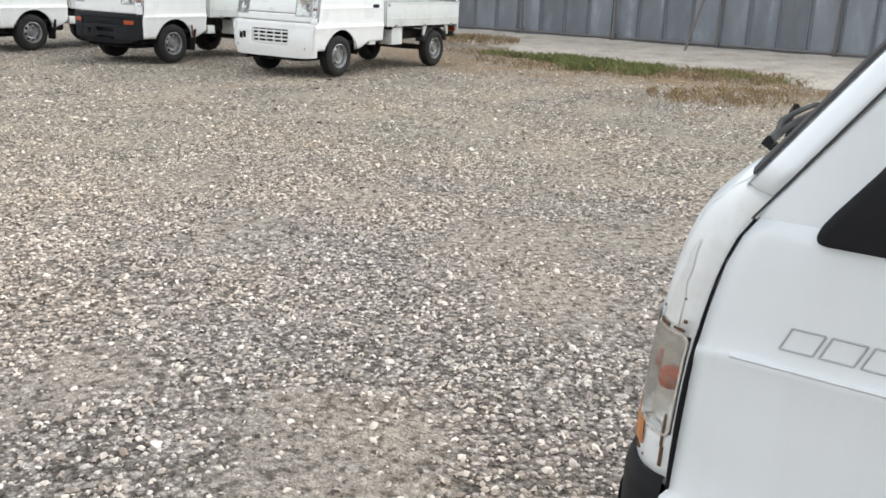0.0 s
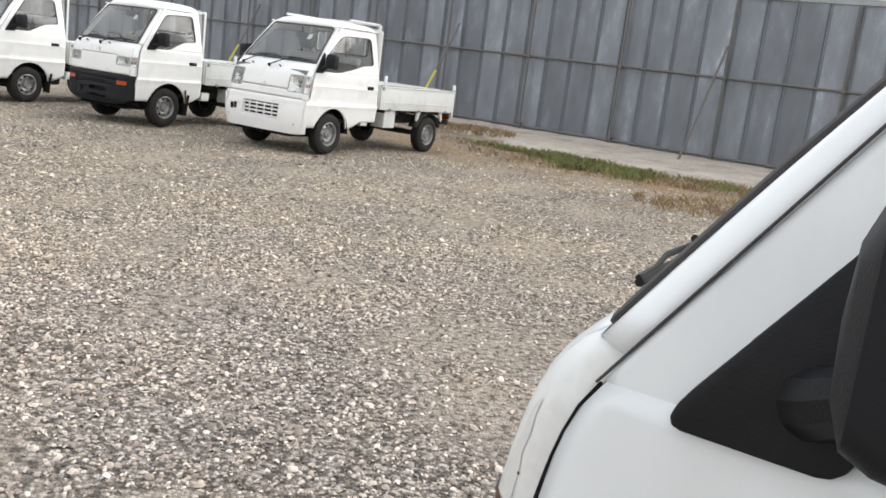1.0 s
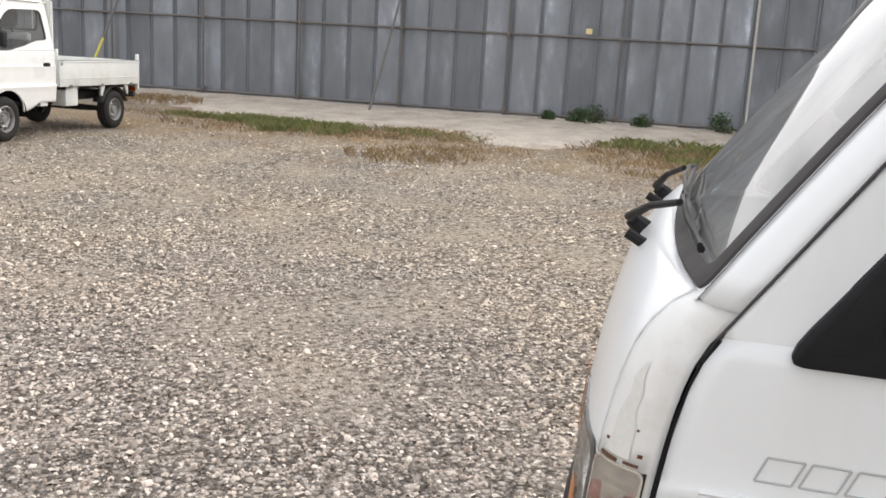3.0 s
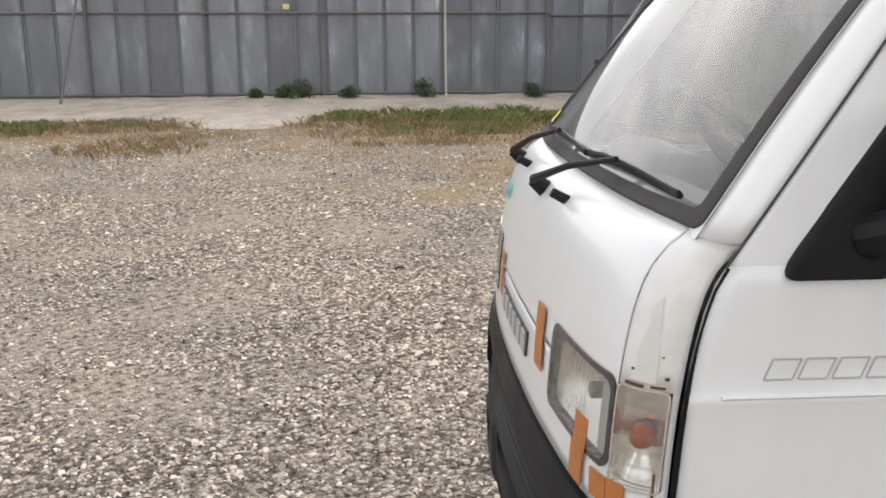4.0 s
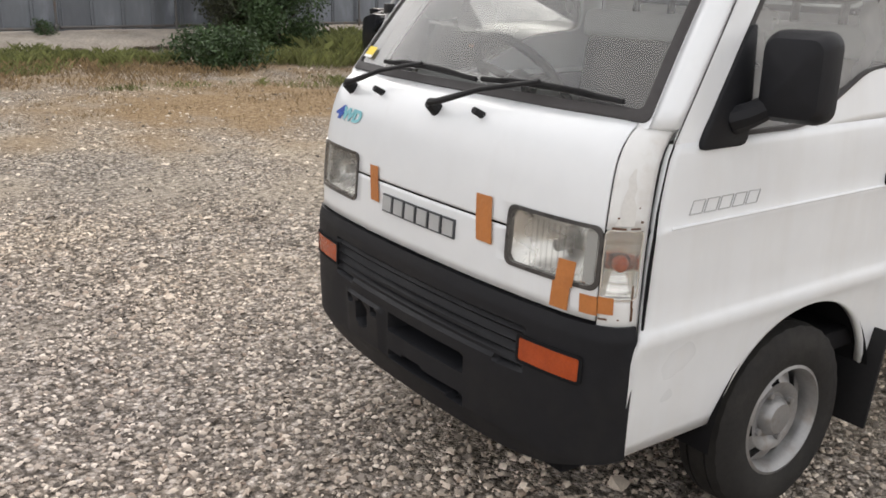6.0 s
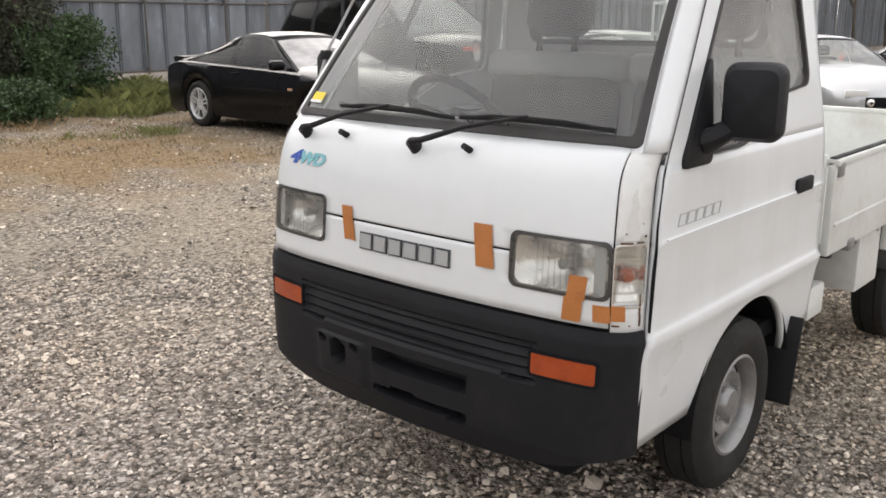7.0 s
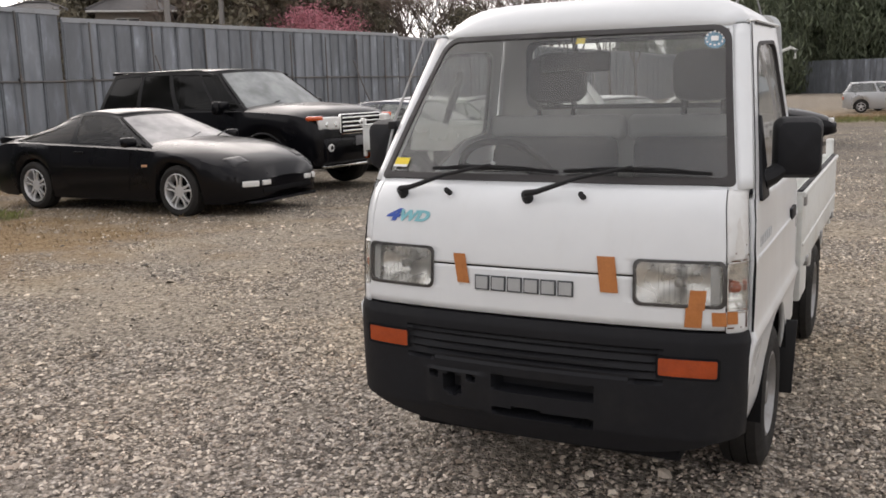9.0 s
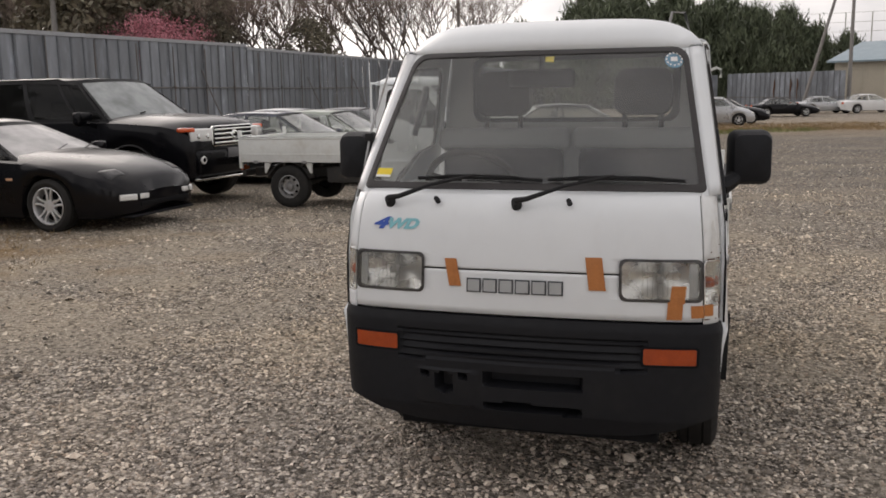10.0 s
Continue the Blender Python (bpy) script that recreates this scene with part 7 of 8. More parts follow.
for src, x, y, k in ((ever, 50.5, 0.5, 0.95), (ever, 44.0, 26.0, 1.0), (ever, 55.0, 1.5, 0.9), (olive, 58.0, 4.0, 1.1), (olive, 36.0, 30.0, 1.0), (cyp, 85.1, -44.6, 1.05), (cyp2, 85.8, -52.3, 1.10), (cyp, 87.7, -58.4, 0.95), (cyp2, 86.4, -62.3, 0.85), (cyp, 90.9, -49.2, 1.15), (cyp2, 98.0, -52.9, 0.8), (cyp, 94.1, -56.5, 1.15),
                     (cyp, 89.0, -53.9, 1.05), (cyp2, 83.2, -56.5, 1.00), (cyp, 91.5, -59.7, 1.10), (cyp2, 88.3, -64.8, 0.95), (cyp2, 90.2, -44.3, 1.10), (cyp, 85.1, -68.7, 0.82), (cyp2, 95.4, -50.7, 1.15), (cyp, 98.0, -45.5, 0.86), (cyp2, 94.1, -67.4, 0.80),
                     (cyp2, 76.0, -59.0, 0.85), (cyp, 74.5, -61.5, 0.75), (cyp2, 73.0, -64.0, 0.62), (cyp, 79.0, -57.0, 0.95), (cyp2, 92.0, -37.0, 0.8), (cyp, 95.0, -33.0, 0.75), (cyp2, 90.0, -44.5, 1.0), (cyp, 92.0, -50.0, 1.05), (ever, 62.0, 16.0, 0.95), (olive, 66.0, 3.0, 1.05), (ever, 64.0, -2.0, 0.9), (ever, 78.0, 12.0, 1.3), (olive, 77.0, 16.5, 1.3), (ever, 76.0, 20.5, 1.3), (olive, 79.0, 7.0, 1.3), (olive, 81.0, 3.0, 1.2), (ever, 70.0, 13.0, 1.2), (olive, -45.0, 10.0, 0.9), (ever, -42.0, -8.0, 0.9), (olive, -38.0, -22.0, 1.0), (ever, -25.0, -38.0, 0.95), (olive, -8.0, -44.0, 0.9), (ever, 8.0, -46.0, 1.0), (olive, -44.0, 24.0, 0.9)):
    copy_thing(src, pose(x, y, float(slope(x)) - 0.03, 0, 0, rnd.uniform(0, 360)) @ Matrix.Diagonal((k, k, k, 1)))
leafy_tree("tree", "pink blossoming plum tree beyond the fence", pose(45.8, 1.9, -0.6), 5.6, 5.6, BLOSSOM, 48, 110, 15000, 0.06, 0.42, group="trees beyond the fence")
leafy_tree("bush", "dark rounded evergreen bush beyond the fence", pose(52.0, -6.4, -0.6), 5.9, 5.2, LEAF_DARK, 49, 100, 16000, 0.09, 0.1, group="trees beyond the fence", category="bush")
bare = bare_tree("tree", "bare winter tree with fine twigs beyond the fence", pose(57.3, -4.7, -0.6), 12.0, 51, "bare trees")
bare_b = bare_tree("tree", "bare winter tree with spreading branches beyond the fence", pose(61.4, -11.0, -0.6), 11.5, 52, "bare trees")
for src, x, y, k in ((bare, 58.5, -14.0, 0.9), (bare_b, 55.0, -9.0, 0.8), (bare, 64.0, -17.5, 0.95), (bare_b, 63.0, -21.5, 0.9), (bare, 60.0, -8.0, 1.05), (bare_b, 52.0, 6.5, 0.85), (bare, 73.0, -22.0, 0.9), (bare_b, 46.5, -1.5, 0.75), (bare, 50.0, 3.5, 0.9), (bare_b, 49.0, -4.5, 0.8), (bare, 54.0, -12.5, 0.85), (bare_b, 57.0, -17.5, 0.85), (bare, 61.0, -3.0, 0.95), (bare_b, 60.0, -10.0, 1.0), (bare, 62.0, -13.5, 1.0), (bare_b, 65.0, -14.0, 1.05), (bare, 69.0, -18.0, 1.0), (bare_b, 59.0, -6.5, 0.95), (bare, 55.0, 9.5, 0.8), (bare_b, 51.0, 7.0, 0.75), (bare, 54.0, 1.0, 0.85), (bare_b, 49.0, 4.0, 0.7)):
    copy_thing(src, pose(x, y, float(slope(x)) - 0.03, 0, 0, rnd.uniform(0, 360)) @ Matrix.Diagonal((k * 1.15, k * 1.15, k * 1.35, 1)))

# ---- far fence, shed, house, poles ----
f3a, f3b = Vector((69.6, -47.8, -0.66)), Vector((56.5, -49.6, -0.66))
d3 = f3b - f3a
far_fence = thing("fence", "far grey sheet steel fence with rust streaks", "fence", Matrix.Translation(f3a) @ Matrix.Rotation(math.atan2(d3.y, d3.x), 4, "Z"), kind="structure")
f4a, f4b = Vector((94.5, -39.6, -0.66)), Vector((75.5, -50.2, -0.66))
d4 = f4b - f4a
link_fence = thing("fence", "distant pale grey sheet steel fence below the trees", "fence", Matrix.Translation(f4a) @ Matrix.Rotation(math.atan2(d4.y, d4.x), 4, "Z"), kind="structure")
far_me = panel_mesh(3.15)
for k in range(int(d3.length / PITCH)):
    o = new("panel", far_me)
    o.parent = far_fence
    o.location = (k * PITCH, 0, 0.02)
for k in range(int(d4.length / PITCH) + 1):
    o = new("panel", far_me)
    o.parent = link_fence
    o.location = (k * PITCH, 0, 0.02)
part("rail", tube([(0, -0.06, 1.1), (d3.length, -0.06, 1.1)], 0.03, 6), PIPE, far_fence)
for x in (5.6, 7.4, 8.1):
    part("rust_streak", tube([(x, -0.05, 2.6), (x + 0.05, -0.05, 2.1), (x - 0.04, -0.05, 1.5), (x + 0.03, -0.05, 0.9)], [0.02, 0.07, 0.045, 0.02], 6), RUST, far_fence)
WALL_CREAM = material("cream_wall_cladding", (0.46, 0.42, 0.34), 0.8, var=0.1, scale=1, stain=(0.25, 0.22, 0.17), stain_amount=0.4, stain_scale=0.8, streak=True)
ROOF_BLUE = material("blue_grey_sheet_roof", (0.26, 0.33, 0.37), 0.5, metal=0.2, var=0.08, scale=1)
WALL_DUN = material("dun_render", (0.22, 0.20, 0.175), 0.85, var=0.1, scale=1, stain=(0.12, 0.11, 0.09), stain_amount=0.4, stain_scale=0.8, streak=True)
SIGN_ORANGE = material("faded_orange_sign", (0.55, 0.24, 0.10), 0.6, var=0.1, scale=4)
ROOF_GREY = material("grey_tile_roof", (0.085, 0.08, 0.08), 0.85, var=0.2, scale=3)
sb = thing("shed", "long cream shed with blue-grey sheet roof", "building", pose(56.8, -62.6, -0.62, 0, 0, -156.8))
part("wall", box(-9, 9, -6, 6, 0, 3.95), WALL_CREAM, sb)
rf = extrude_outline([(-6.5, 3.85), (0, 5.55), (6.5, 3.85), (6.5, 4.0), (0, 5.75), (-6.5, 4.0)], 19, "X")
part("roof", rf, ROOF_BLUE, sb)
for k in range(38):
    part("roof_rib", extrude_outline([(6.55, 3.98), (0.0, 5.75), (0.0, 5.80), (6.6, 4.04)], 0.06, "X"), ROOF_BLUE, sb).location = (-9.3 + k * 0.5, 0, 0)
part("gutter", tube([(-9.5, 6.55, 3.9), (9.5, 6.55, 3.9)], 0.07, 6), ROOF_GREY, sb)


def hip_house(label, x, y, width, depth, eave, ridge, ridge_len, windows, rz):
    """A rendered house with a hipped tile roof, its front towards -x."""
    root = thing("house", label, "building", pose(x, y, -0.62, 0, 0, rz))
    hw, e = width / 2 - 0.5, 0.5
    part("wall", box(-depth / 2, depth / 2, -hw, hw, 0, eave), WALL_DUN, root)
    bm = bmesh.new()
    ring = [bm.verts.new((sx * (depth / 2 + e), sy * (hw + e), eave + dz)) for dz in (-0.14, 0.02) for sx, sy in ((-1, -1), (1, -1), (1, 1), (-1, 1))]
    top = [bm.verts.new((0, sy * ridge_len / 2, ridge)) for sy in (-1, 1)]
    for k in range(4):
        bm.faces.new((ring[k], ring[(k + 1) % 4], ring[4 + (k + 1) % 4], ring[4 + k]))
    bm.faces.new(ring[:4])
    bm.faces.new((ring[4], ring[5], top[0]))
    bm.faces.new((ring[5], ring[6], top[1], top[0]))
    bm.faces.new((ring[6], ring[7], top[1]))
    bm.faces.new((ring[7], ring[4], top[0], top[1]))
    bmesh.ops.recalc_face_normals(bm, faces=bm.faces)
    roof = part("roof", bm, ROOF_GREY, root, smooth=False)
    part("ridge_cap", tube([(0, -ridge_len / 2 - 0.1, ridge + 0.02), (0, ridge_len / 2 + 0.1, ridge + 0.02)], 0.13, 8), ROOF_GREY, roof)
    for sy in (-1, 1):
        for sx in (-1, 1):
            part("hip_cap", tube([(0, sy * ridge_len / 2, ridge + 0.02), (sx * (depth / 2 + e), sy * (hw + e), eave + 0.04)], 0.09, 6), ROOF_GREY, roof)
    part("gutter", tube([(-depth / 2 - e - 0.05, -hw - e, eave - 0.08), (-depth / 2 - e - 0.05, hw + e, eave - 0.08)], 0.07, 6), TRIM_LIGHT, root)
    for wy, ww in windows:
        frame_ob = part("window", box(-depth / 2 - 0.05, -depth / 2, wy - ww / 2, wy + ww / 2, eave - 1.5, eave - 0.45, 0.01), TRIM_LIGHT, root)
        for sy in (-1, 1):
            part("pane", box(-depth / 2 - 0.06, -depth / 2 - 0.045, wy + sy * ww / 4 - ww / 4 + 0.06, wy + sy * ww / 4 + ww / 4 - 0.06, eave - 1.43, eave - 0.52), TINTED, frame_ob)
    return root


hip_house("dun rendered house with hipped grey tile roof", 62.0, 13.4, 5.4, 6.0, 7.0, 8.25, 1.6, ((0.3, 1.5),), 8)
hip_house("low house wing with shallow grey tile roof", 63.5, 19.8, 4.2, 5.0, 7.2, 7.95, 1.4, ((-0.4, 1.2),), 12)
# signboard beyond the fence
board = thing("signboard", "white and orange signboard with a row of dark lettering bars", "sign", pose(22.1, 11.5, -0.3, 0, 0, 22.5))
part("backing", box(0.0, 0.05, -1.55, 1.55, 4.03, 5.9, 0.01), STICKER_WHITE, board)
part("orange_panel", box(-0.008, 0.0, -0.28, 1.52, 4.07, 5.86), SIGN_ORANGE, board)
for k in range(10):
    part("lettering_bar", box(-0.014, -0.008, -0.16 + k * 0.16, -0.05 + k * 0.16, 4.22, 4.40), LETTER_DARK, board)
for yy in (-1.3, 1.3):
    part("post", tube([(0.10, yy, 0), (0.10, yy, 5.8)], 0.05, 8), PIPE, board)
POLE = material("concrete_pole", (0.24, 0.23, 0.22), 0.8, var=0.15, scale=2)
for x, y, h, lab in ((57.6, -50.6, 11.0, "tall grey utility pole"), (70.0, -22.3, 14.5, "tall grey utility pole"), (43.4, 8.7, 9.5, "tall grey utility pole"), (45.6, 6.4, 9.0, "tall grey utility pole")):
    up = thing("utility_pole", lab + " standing beyond the fence", "pole", pose(x, y, -0.55), "utility poles")
    part("shaft", tube([(0, 0, -0.2), (0, 0, h)], [0.17, 0.11], 10), POLE, up)
    part("cross_arm", box(-0.8, 0.8, -0.05, 0.05, h - 0.6, h - 0.5, 0.01), PIPE, up)
    for k in (-0.7, 0.0, 0.7):
        part("insulator", lathe([(h - 0.5, 0.04), (h - 0.42, 0.06), (h - 0.35, 0.03)], 8, "Z"), TRIM_LIGHT, up).location = (k, 0, 0)
st = thing("pole_stay", "slanting timber stay leaning on the pole", "pole", pose(0, 0, 0))
part("shaft", tube([(60.2, -48.2, -0.7), (58.2, -49.6, 8.8)], [0.14, 0.11], 8), POLE, st)
net = thing("net_fence", "tall pale sports net on posts far behind the shed", "fence", pose(78.2, -72.1, -0.62, 0, 0, 47))
for k in range(9):
    part("post", tube([(-10 + k * 2.6, 0, 0), (-10 + k * 2.6, 0, 9.6)], 0.07, 6), PIPE_PALE, net)
for z in (5.2, 6.4, 7.6, 8.6, 9.6):
    part("wire", tube([(-10, 0, z), (11, 0, z)], 0.02, 4), PIPE_PALE, net)

# ---- the truck that the walk goes round ----
hero, hface, hslab, hws, hside = kei_truck("pickup_truck", "white cab-over mini pickup truck with black bumper, taped front", pose(1.157, 1.357, 0, 0, 0, 55), hero=True, front_axle=-0.08, roof_z=1.735)
# badge on the front: six plain raised blocks with a dark rim
for k in range(6):
    s1 = 0.184 - k * 0.0582
    s0 = s1 - 0.052
    b = part("badge_block", hslab(s0, s1, 0.757, 0.807, 0.001, 0.004, 3, 2), LETTER_DARK, hero)
    part("badge_face", hslab(s0 + 0.005, s1 - 0.005, 0.762, 0.802, 0.005, 0.003, 3, 2), LETTER_GREY, b)
# door decal: five slanted outline shapes
for sd in (-1, 1):
    for k in range(5):
        y1 = 0.412 - k * 0.048
        pts = [(y1, 0.908), (y1 - 0.040, 0.908), (y1 - 0.052, 0.937), (y1 - 0.012, 0.937)]
        bm = bmesh.new()
        for p, q in zip(pts, pts[1:] + pts[:1]):
            tube([(sd * (hside(p[1]) + 0.001), p[0], p[1]), (sd * (hside(q[1]) + 0.001), q[0], q[1])], 0.0014, 4, bm)
        part("decal", bm, LETTER_GREY, hero)
    part("crease_highlight", tube([(sd * (hside(0.884) - 0.001), 0.47, 0.884), (sd * (hside(0.884) - 0.001), -0.58, 0.884)], 0.004, 6), WHITE, hero)
# drive decal: a blue figure and pale letters
for body, s, size, mat in (("4", 0.535, 0.058, DECAL_BLUE), ("WD", 0.445, 0.050, DECAL_TEAL)):
    c = hface(s, 0.986, 0.002)
    c2 = hface(s - 0.03, 0.986, 0.002)
    ux = (c2 - c).normalized()
    uz = (hface(s, 1.0, 0.002) - hface(s, 0.97, 0.002)).normalized()
    mm = Matrix((ux, uz, ux.cross(uz))).transposed().to_4x4()
    mm.translation = c
    mm = mm @ Matrix.Diagonal((1.75 if body == "4" else 1.35, 1, 1, 1))
    part("decal_letters", text_mesh(body, size, mm, 0.001, 0.35), mat, hero, smooth=False)
# strips of brown tape
for s0, s1, z0, z1, tilt in ((0.204, 0.248, 0.776, 0.873, 0.20), (-0.304, -0.247, 0.780, 0.892, 0.12), (-0.563, -0.515, 0.742, 0.802, -0.10), (-0.555, -0.505, 0.688, 0.748, -0.06)):
    part("tape", hslab(s0, s1, z0, z1, 0.0045, 0.0012, 4, 6, tilt), TAPE, hero)
for s0, s1, z0, z1, tilt in ((-0.628, -0.586, 0.694, 0.736, 0.06), (-0.662, -0.629, 0.700, 0.738, 0.04)):
    part("tape", hslab(s0, s1, z0, z1, 0.0035, 0.0012, 5, 3, tilt), TAPE, hero)
# rust along the dented corner
for s_, z_, w_, h_ in ((-0.655, 0.889, 0.030, 0.004), (-0.690, 0.890, 0.020, 0.003), (-0.700, 0.74, 0.004, 0.05), (-0.702, 0.70, 0.005, 0.03), (-0.640, 0.688, 0.02, 0.004)):
    part("rust", hslab(s_ - w_ / 2, s_ + w_ / 2, z_ - h_ / 2, z_ + h_ / 2, 0.0005, 0.002, 3, 3), RUST, hero)
part("stain", grid([[hface(-0.668 + (0.004 + 0.016 * (1.015 - z) / 0.12 + 0.003 * math.sin(z * 190 + u)) * u, z, 0.0012) for u in (-1, -0.3, 0.4, 1)] for z in np.linspace(0.895, 1.015, 7)]), STAIN, hero, "tan scuffed stain")
for s_, z_, r_ in ((-0.652, 0.912, 0.0022), (-0.690, 0.935, 0.0016), (-0.672, 0.69, 0.002), (-0.700, 0.905, 0.003)):
    part("rust", hslab(s_ - r_, s_ + r_, z_ - r_ * 0.8, z_ + r_ * 0.8, 0.0052, 0.001, 2, 2), RUST, hero)
# stickers on the glass
part("sticker", grid([[hws(u, v, 0.006) for u in np.linspace(0.845, 0.945, 4)] for v in np.linspace(0.075, 0.135, 3)]), YELLOW_PAPER, hero, "yellow paper sticker")
part("sticker_edge", grid([[hws(u, v, 0.007) for u in np.linspace(0.845, 0.945, 4)] for v in (0.073, 0.088)]), STICKER_WHITE, hero)
part("sticker", grid([[hws(u, v, -0.004) for u in (-0.075, -0.015)] for v in (0.915, 0.955)]), YELLOW_PAPER, hero, "small yellow inspection sticker")
disc = [[hws(-0.90 + 0.062 * k * math.cos(a), 0.905 + 0.058 * k * math.sin(a), -0.004) for a in np.linspace(0, 2 * math.pi, 25)[:-1]] for k in (1.0, 0.5, 0.02)]
part("sticker", grid(disc, close=True), STICKER_BLUE, hero, "round blue inspection sticker")
for k in range(12):
    a = 2 * math.pi * k / 12
    part("sticker_dot", grid([[hws(-0.90 + 0.05 * math.cos(a) + dx, 0.905 + 0.046 * math.sin(a) + dz, 0.003) for dx in (-0.006, 0.006)] for dz in (-0.006, 0.006)]), STICKER_WHITE, hero)
part("sticker_mark", grid([[hws(-0.90 + dx, 0.905 + dz, 0.003) for dx in (-0.022, 0.022)] for dz in (-0.016, 0.016)]), STICKER_WHITE, hero)
# aerial, roof loop, side hook
part("aerial", tube([(0.668, 0.40, 1.12), (0.655, 0.33, 1.30), (0.600, 0.02, 1.78)], [0.006, 0.005, 0.0025], 6), STEEL_RIM, hero)
part("aerial_clip", box(0.640, 0.672, 0.325, 0.352, 1.27, 1.30, 0.004), RUBBER, hero)
part("roof_loop", tube([(-0.395, -0.67, 1.62), (-0.43, -0.67, 1.79), (-0.485, -0.67, 1.785), (-0.53, -0.67, 1.62)], 0.007, 6), STEEL_RIM, hero)
part("side_hook", tube([(-0.58, -0.70, 1.52), (-0.630, -0.70, 1.54), (-0.650, -0.70, 1.53), (-0.648, -0.70, 1.495)], 0.007, 6), WHITE_BED, hero)
part("roof_strip", box(-0.30, 0.20, -0.655, -0.635, 1.70, 1.715, 0.004), RUBBER, hero)
part("grab_handle", tube([(0.545, 0.12, 1.28), (0.530, 0.115, 1.33), (0.515, 0.05, 1.44), (0.52, 0.03, 1.47)], 0.014, 8), TRIM_GREY, hero)

# ---- the other small trucks ----
van_front = dict(front=[(0.22, 0.60), (0.50, 0.62), (0.66, 0.615), (0.70, 0.60), (0.83, 0.58), (0.98, 0.54), (1.06, 0.49), (1.12, 0.43), (1.16, 0.37)],
                 panel_z0=0.70, panel_z1=1.155, lamp=(0.400, 0.640, 0.775, 0.985), seam_z=0.80, ws_top=(-0.06, 1.64), ws_half=(0.63, 0.53), roof_z=1.74)
w1, f1, sl1, ws1 = kei_truck("pickup_truck", "white mini pickup truck with slatted grille and drop-side bed", pose(-2.06, 12.62, 0, 0, 0, 149), "parked mini trucks", paint=WHITE_CLEAN, bumper="white", bed=(-1.0, 0.945, 0.63), rear_axle=-2.36, tail=-2.98, wheel=(0.265, 0.15, 0.155), **van_front)[:4]
part("plate_area", sl1(0.34, 0.56, 0.43, 0.56, 0.012, 0.004, 4, 2), STICKER_WHITE, w1)
part("plate_shadow", sl1(0.41, 0.46, 0.46, 0.54, 0.016, 0.003, 2, 2), DARK_VOID, w1)
part("plate_shadow", sl1(0.47, 0.53, 0.45, 0.53, 0.016, 0.003, 2, 2), DARK_VOID, w1)
part("roof_rack_rail", box(-0.56, 0.56, -1.04, -0.98, 1.745, 1.775, 0.01), WHITE_BED, w1)
for x in (-0.56, 0.56):
    part("roof_rack_rail", box(x - 0.02, x + 0.02, -1.0, -0.35, 1.745, 1.775, 0.01), WHITE_BED, w1)
    part("roof_rack_post", box(x - 0.018, x + 0.018, -1.04, -1.0, 0.95, 1.75, 0.008), WHITE_BED, w1)
part("paper_notice", grid([[ws1(u, v, -0.008) for u in (-0.52, -0.40)] for v in (0.62, 0.76)]), STICKER_WHITE, w1)
part("round_badge", moved(lathe([(0, 0.02), (0.006, 0.016)], 12, "Y"), Matrix.Translation(f1(0.0, 0.84, 0.002))), LETTER_GREY, w1)
w2, f2, sl2, ws2 = kei_truck("pickup_truck", "white mini pickup truck with black bumper and rusty wheel arch", pose(-4.52, 13.52, 0, 0, 0, 149), "parked mini trucks", paint=WHITE_CLEAN, lamp=(0.385, 0.615, 0.80, 0.915), seam_z=0.93, rear_axle=-1.88, tail=-2.62)[:4]
part("rust", extrude_outline([(-0.36, 0.34), (-0.33, 0.34), (-0.30, 0.52), (-0.33, 0.53)], 0.004, "X"), RUST, w2).location = (-0.698, 0, 0)
part("round_badge", moved(lathe([(0, 0.03), (0.006, 0.026)], 14, "Y"), Matrix.Translation(f2(0.0, 0.97, 0.002))), LETTER_DARK, w2)
part("paper_notice", grid([[ws2(u, v, -0.008) for u in (-0.50, -0.40)] for v in (0.66, 0.78)]), STICKER_WHITE, w2)
kei_truck("pickup_truck", "white mini pickup truck at the end of the row", pose(-6.95, 14.5, 0, 0, 0, 149), "parked mini trucks", paint=WHITE_CLEAN)
kei_truck("pickup_truck", "white mini pickup truck with empty bed beside the black cars", pose(9.62, -0.86, float(slope(10.0)), 0, 0, 145), "parked mini trucks", wheel=(0.285, 0.16, 0.155))

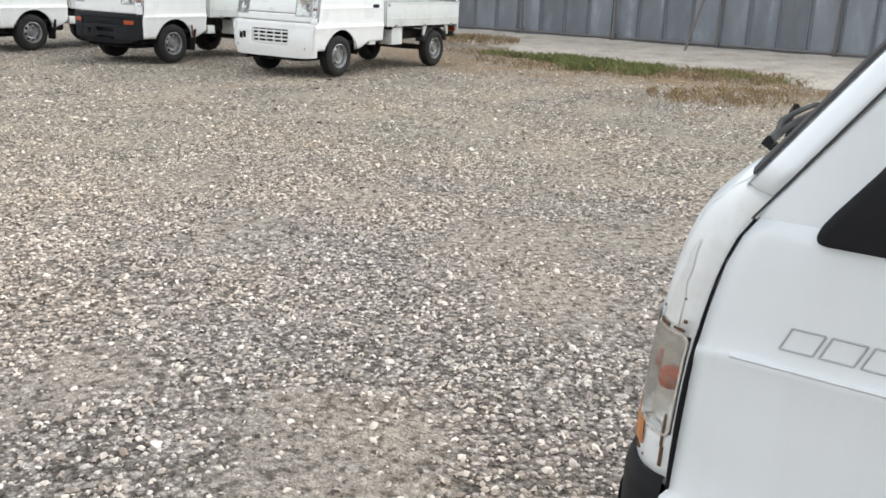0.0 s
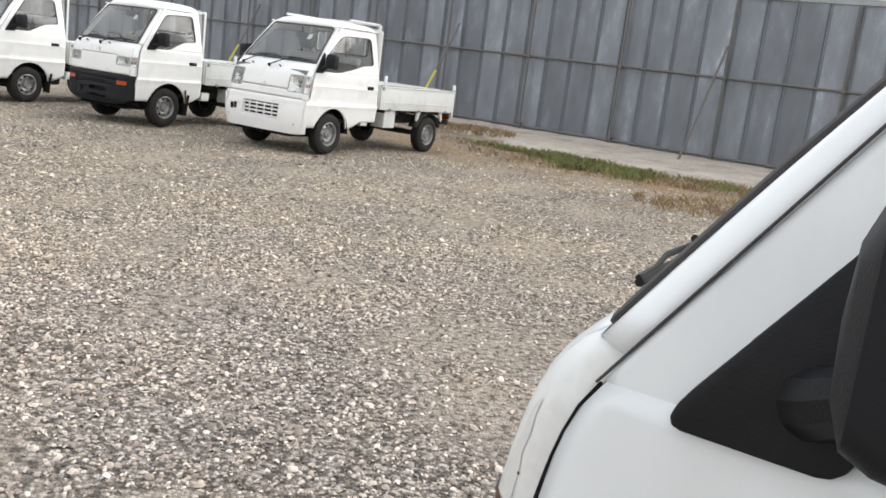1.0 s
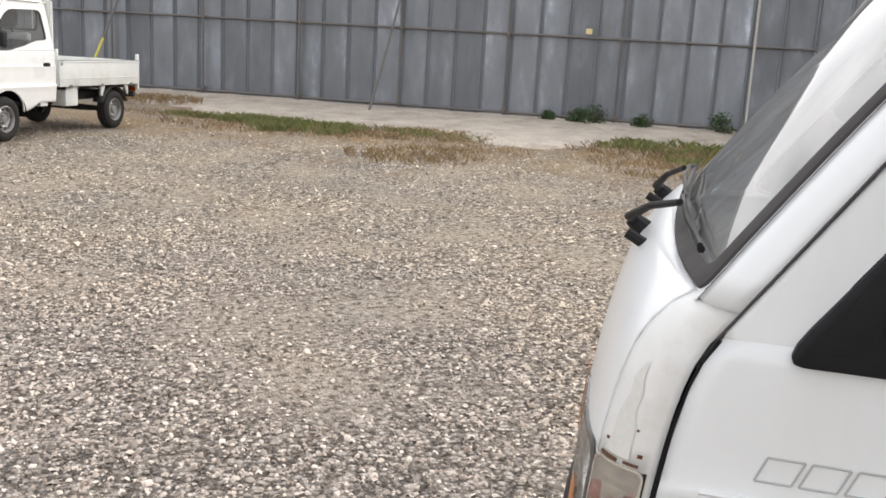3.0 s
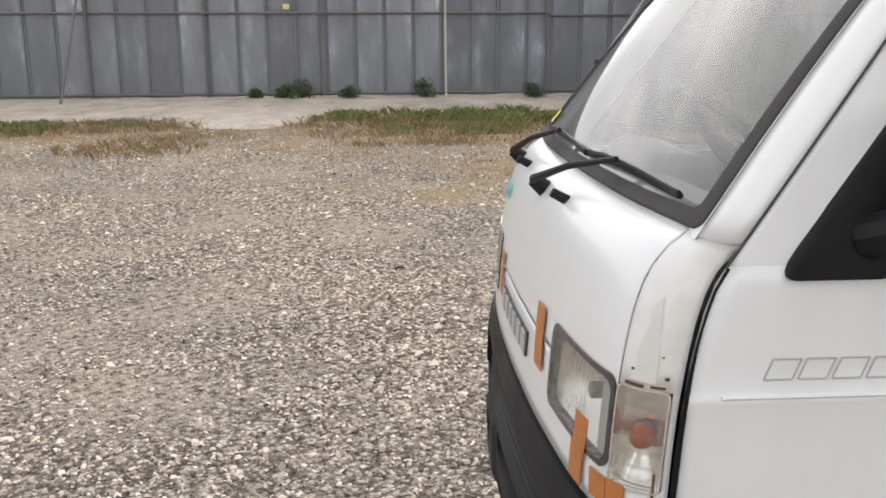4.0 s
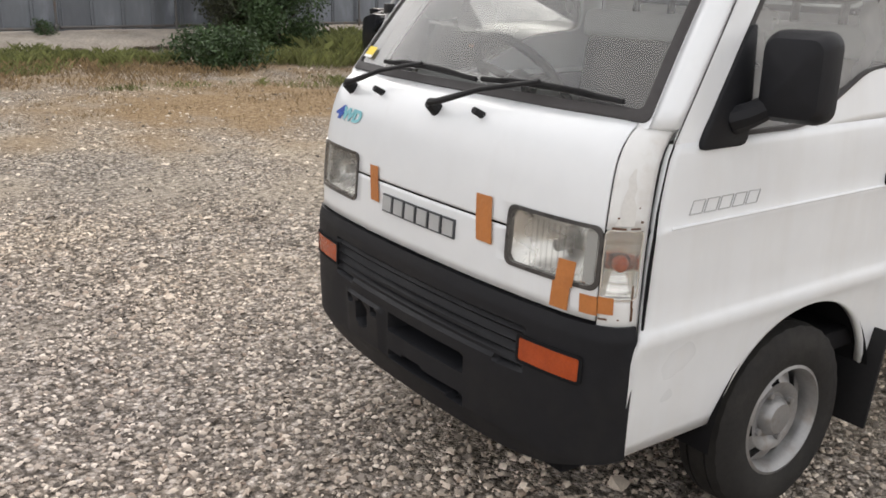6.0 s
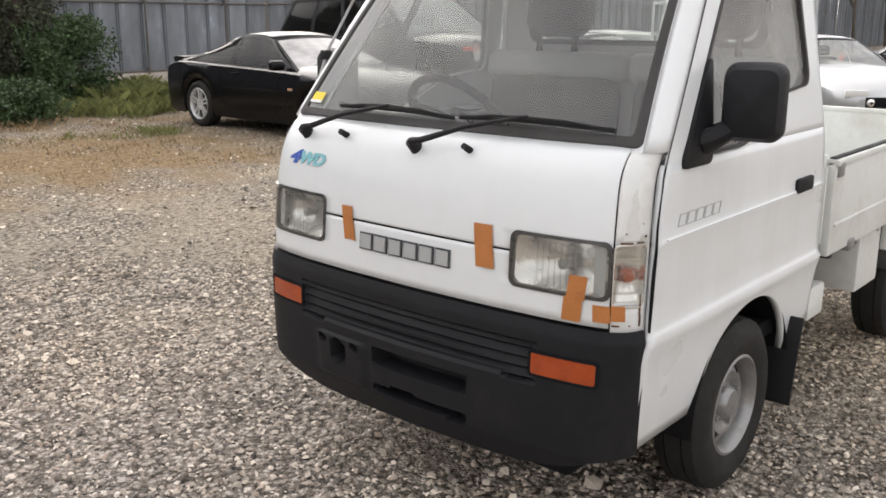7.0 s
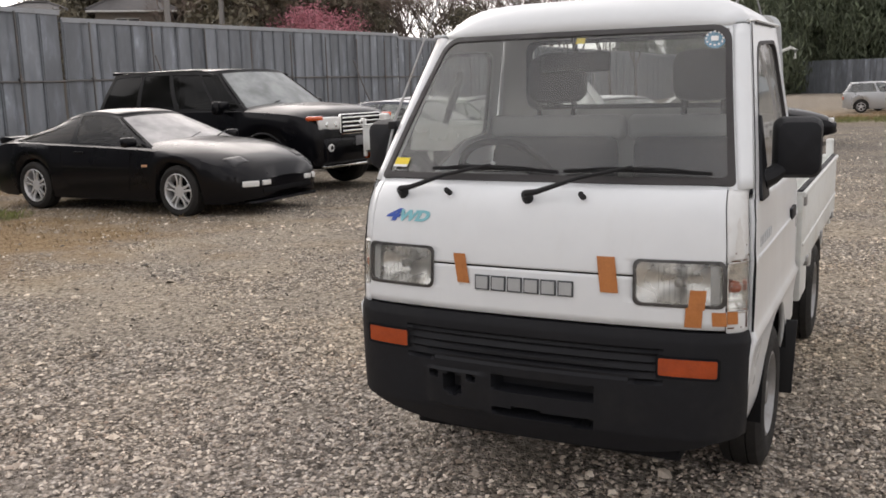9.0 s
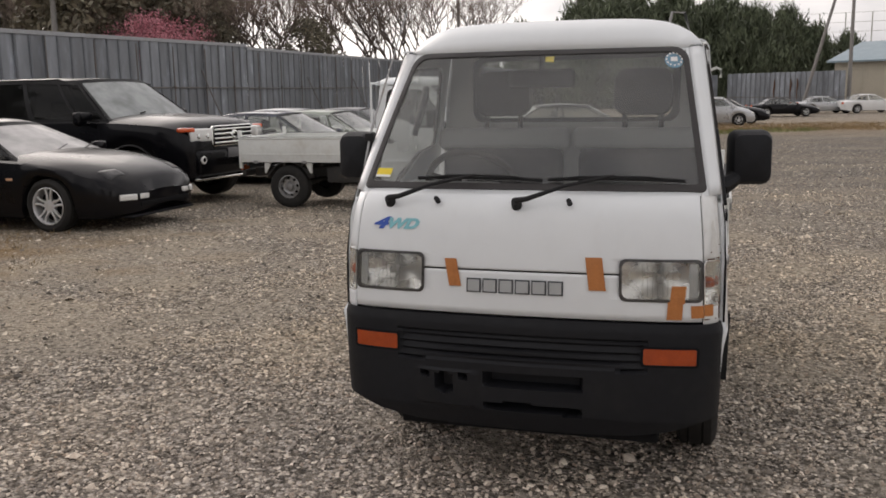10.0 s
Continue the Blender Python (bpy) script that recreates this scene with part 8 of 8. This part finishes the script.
# ---- cars ----
black_coupe(pose(10.50, 4.50, float(slope(10.3)), 0, 0, 143.0))
black_suv(pose(13.53, 3.58, float(slope(13.6)), 0, 0, 138) @ Matrix.Diagonal((1.04, 1.04, 1.03, 1)))
sedan("car", "dark blue saloon car parked behind the small truck", pose(14.9, 0.4, float(slope(14.9)), 0, 0, 145), PAINT_NAVY, "parked cars", low=0.08)
sedan("car", "silver saloon car parked in the back row", pose(19.2, -0.6, float(slope(19.2)), 0, 0, 140), PAINT_SILVER, "parked cars", low=0.08)
sedan("car", "grey coupe parked in the back row", pose(24.0, -3.2, float(slope(24.0)), 0, 0, 145), PAINT_GREY, "parked cars", low=0.08)
sedan("car", "pale green-grey coupe parked behind the small truck", pose(16.7, -0.9, float(slope(16.7)), 0, 0, 145), PAINT_SAGE, "parked cars", low=0.10)
mouth = sedan("car", "silver coupe with dark grille facing the yard", pose(13.3, -2.95, float(slope(13.3)), 0, 0, 102), PAINT_SILVER, "parked cars", low=0.10)
part("wide_grille", box(-0.48, 0.48, 2.18, 2.296, 0.34, 0.50, 0.02), DARK_VOID, mouth)
for x in (-0.42, 0.42):
    part("grille_lamp", moved(lathe([(0, 0.055), (0.02, 0.05), (0.026, 0.02)], 16, "Y"), Matrix.Translation((x, 2.296, 0.43))), CHROME, mouth)
sedan("car", "black coupe with silver wheels parked in the yard", pose(17.9, -7.1, float(slope(17.9)), 0, 0, 160), PAINT_BLACK, "parked cars", low=0.10)
sedan("car", "silver hatchback parked on the gravel", pose(40.1, -26.1, float(slope(40.1)), 0, 0, 148), PAINT_SILVER, "parked cars", hatch=True)
sedan("car", "black saloon car behind the silver hatchback", pose(41.9, -28.2, float(slope(41.9)), 0, 0, 148), PAINT_BLACK, "parked cars")
sedan("car", "black saloon car by the far fence", pose(49.5, -37.95, float(slope(49.5)), 0, 0, 160), PAINT_BLACK, "parked cars", low=0.12)
sedan("car", "silver sports coupe by the far fence", pose(53.1, -44.4, float(slope(53.1)), 0, 0, 165), PAINT_SILVER, "parked cars", low=0.12)
sedan("car", "white coupe by the far fence", pose(51.4, -46.9, float(slope(51.4)), 0, 0, 165), PAINT_WHITE, "parked cars", low=0.04)
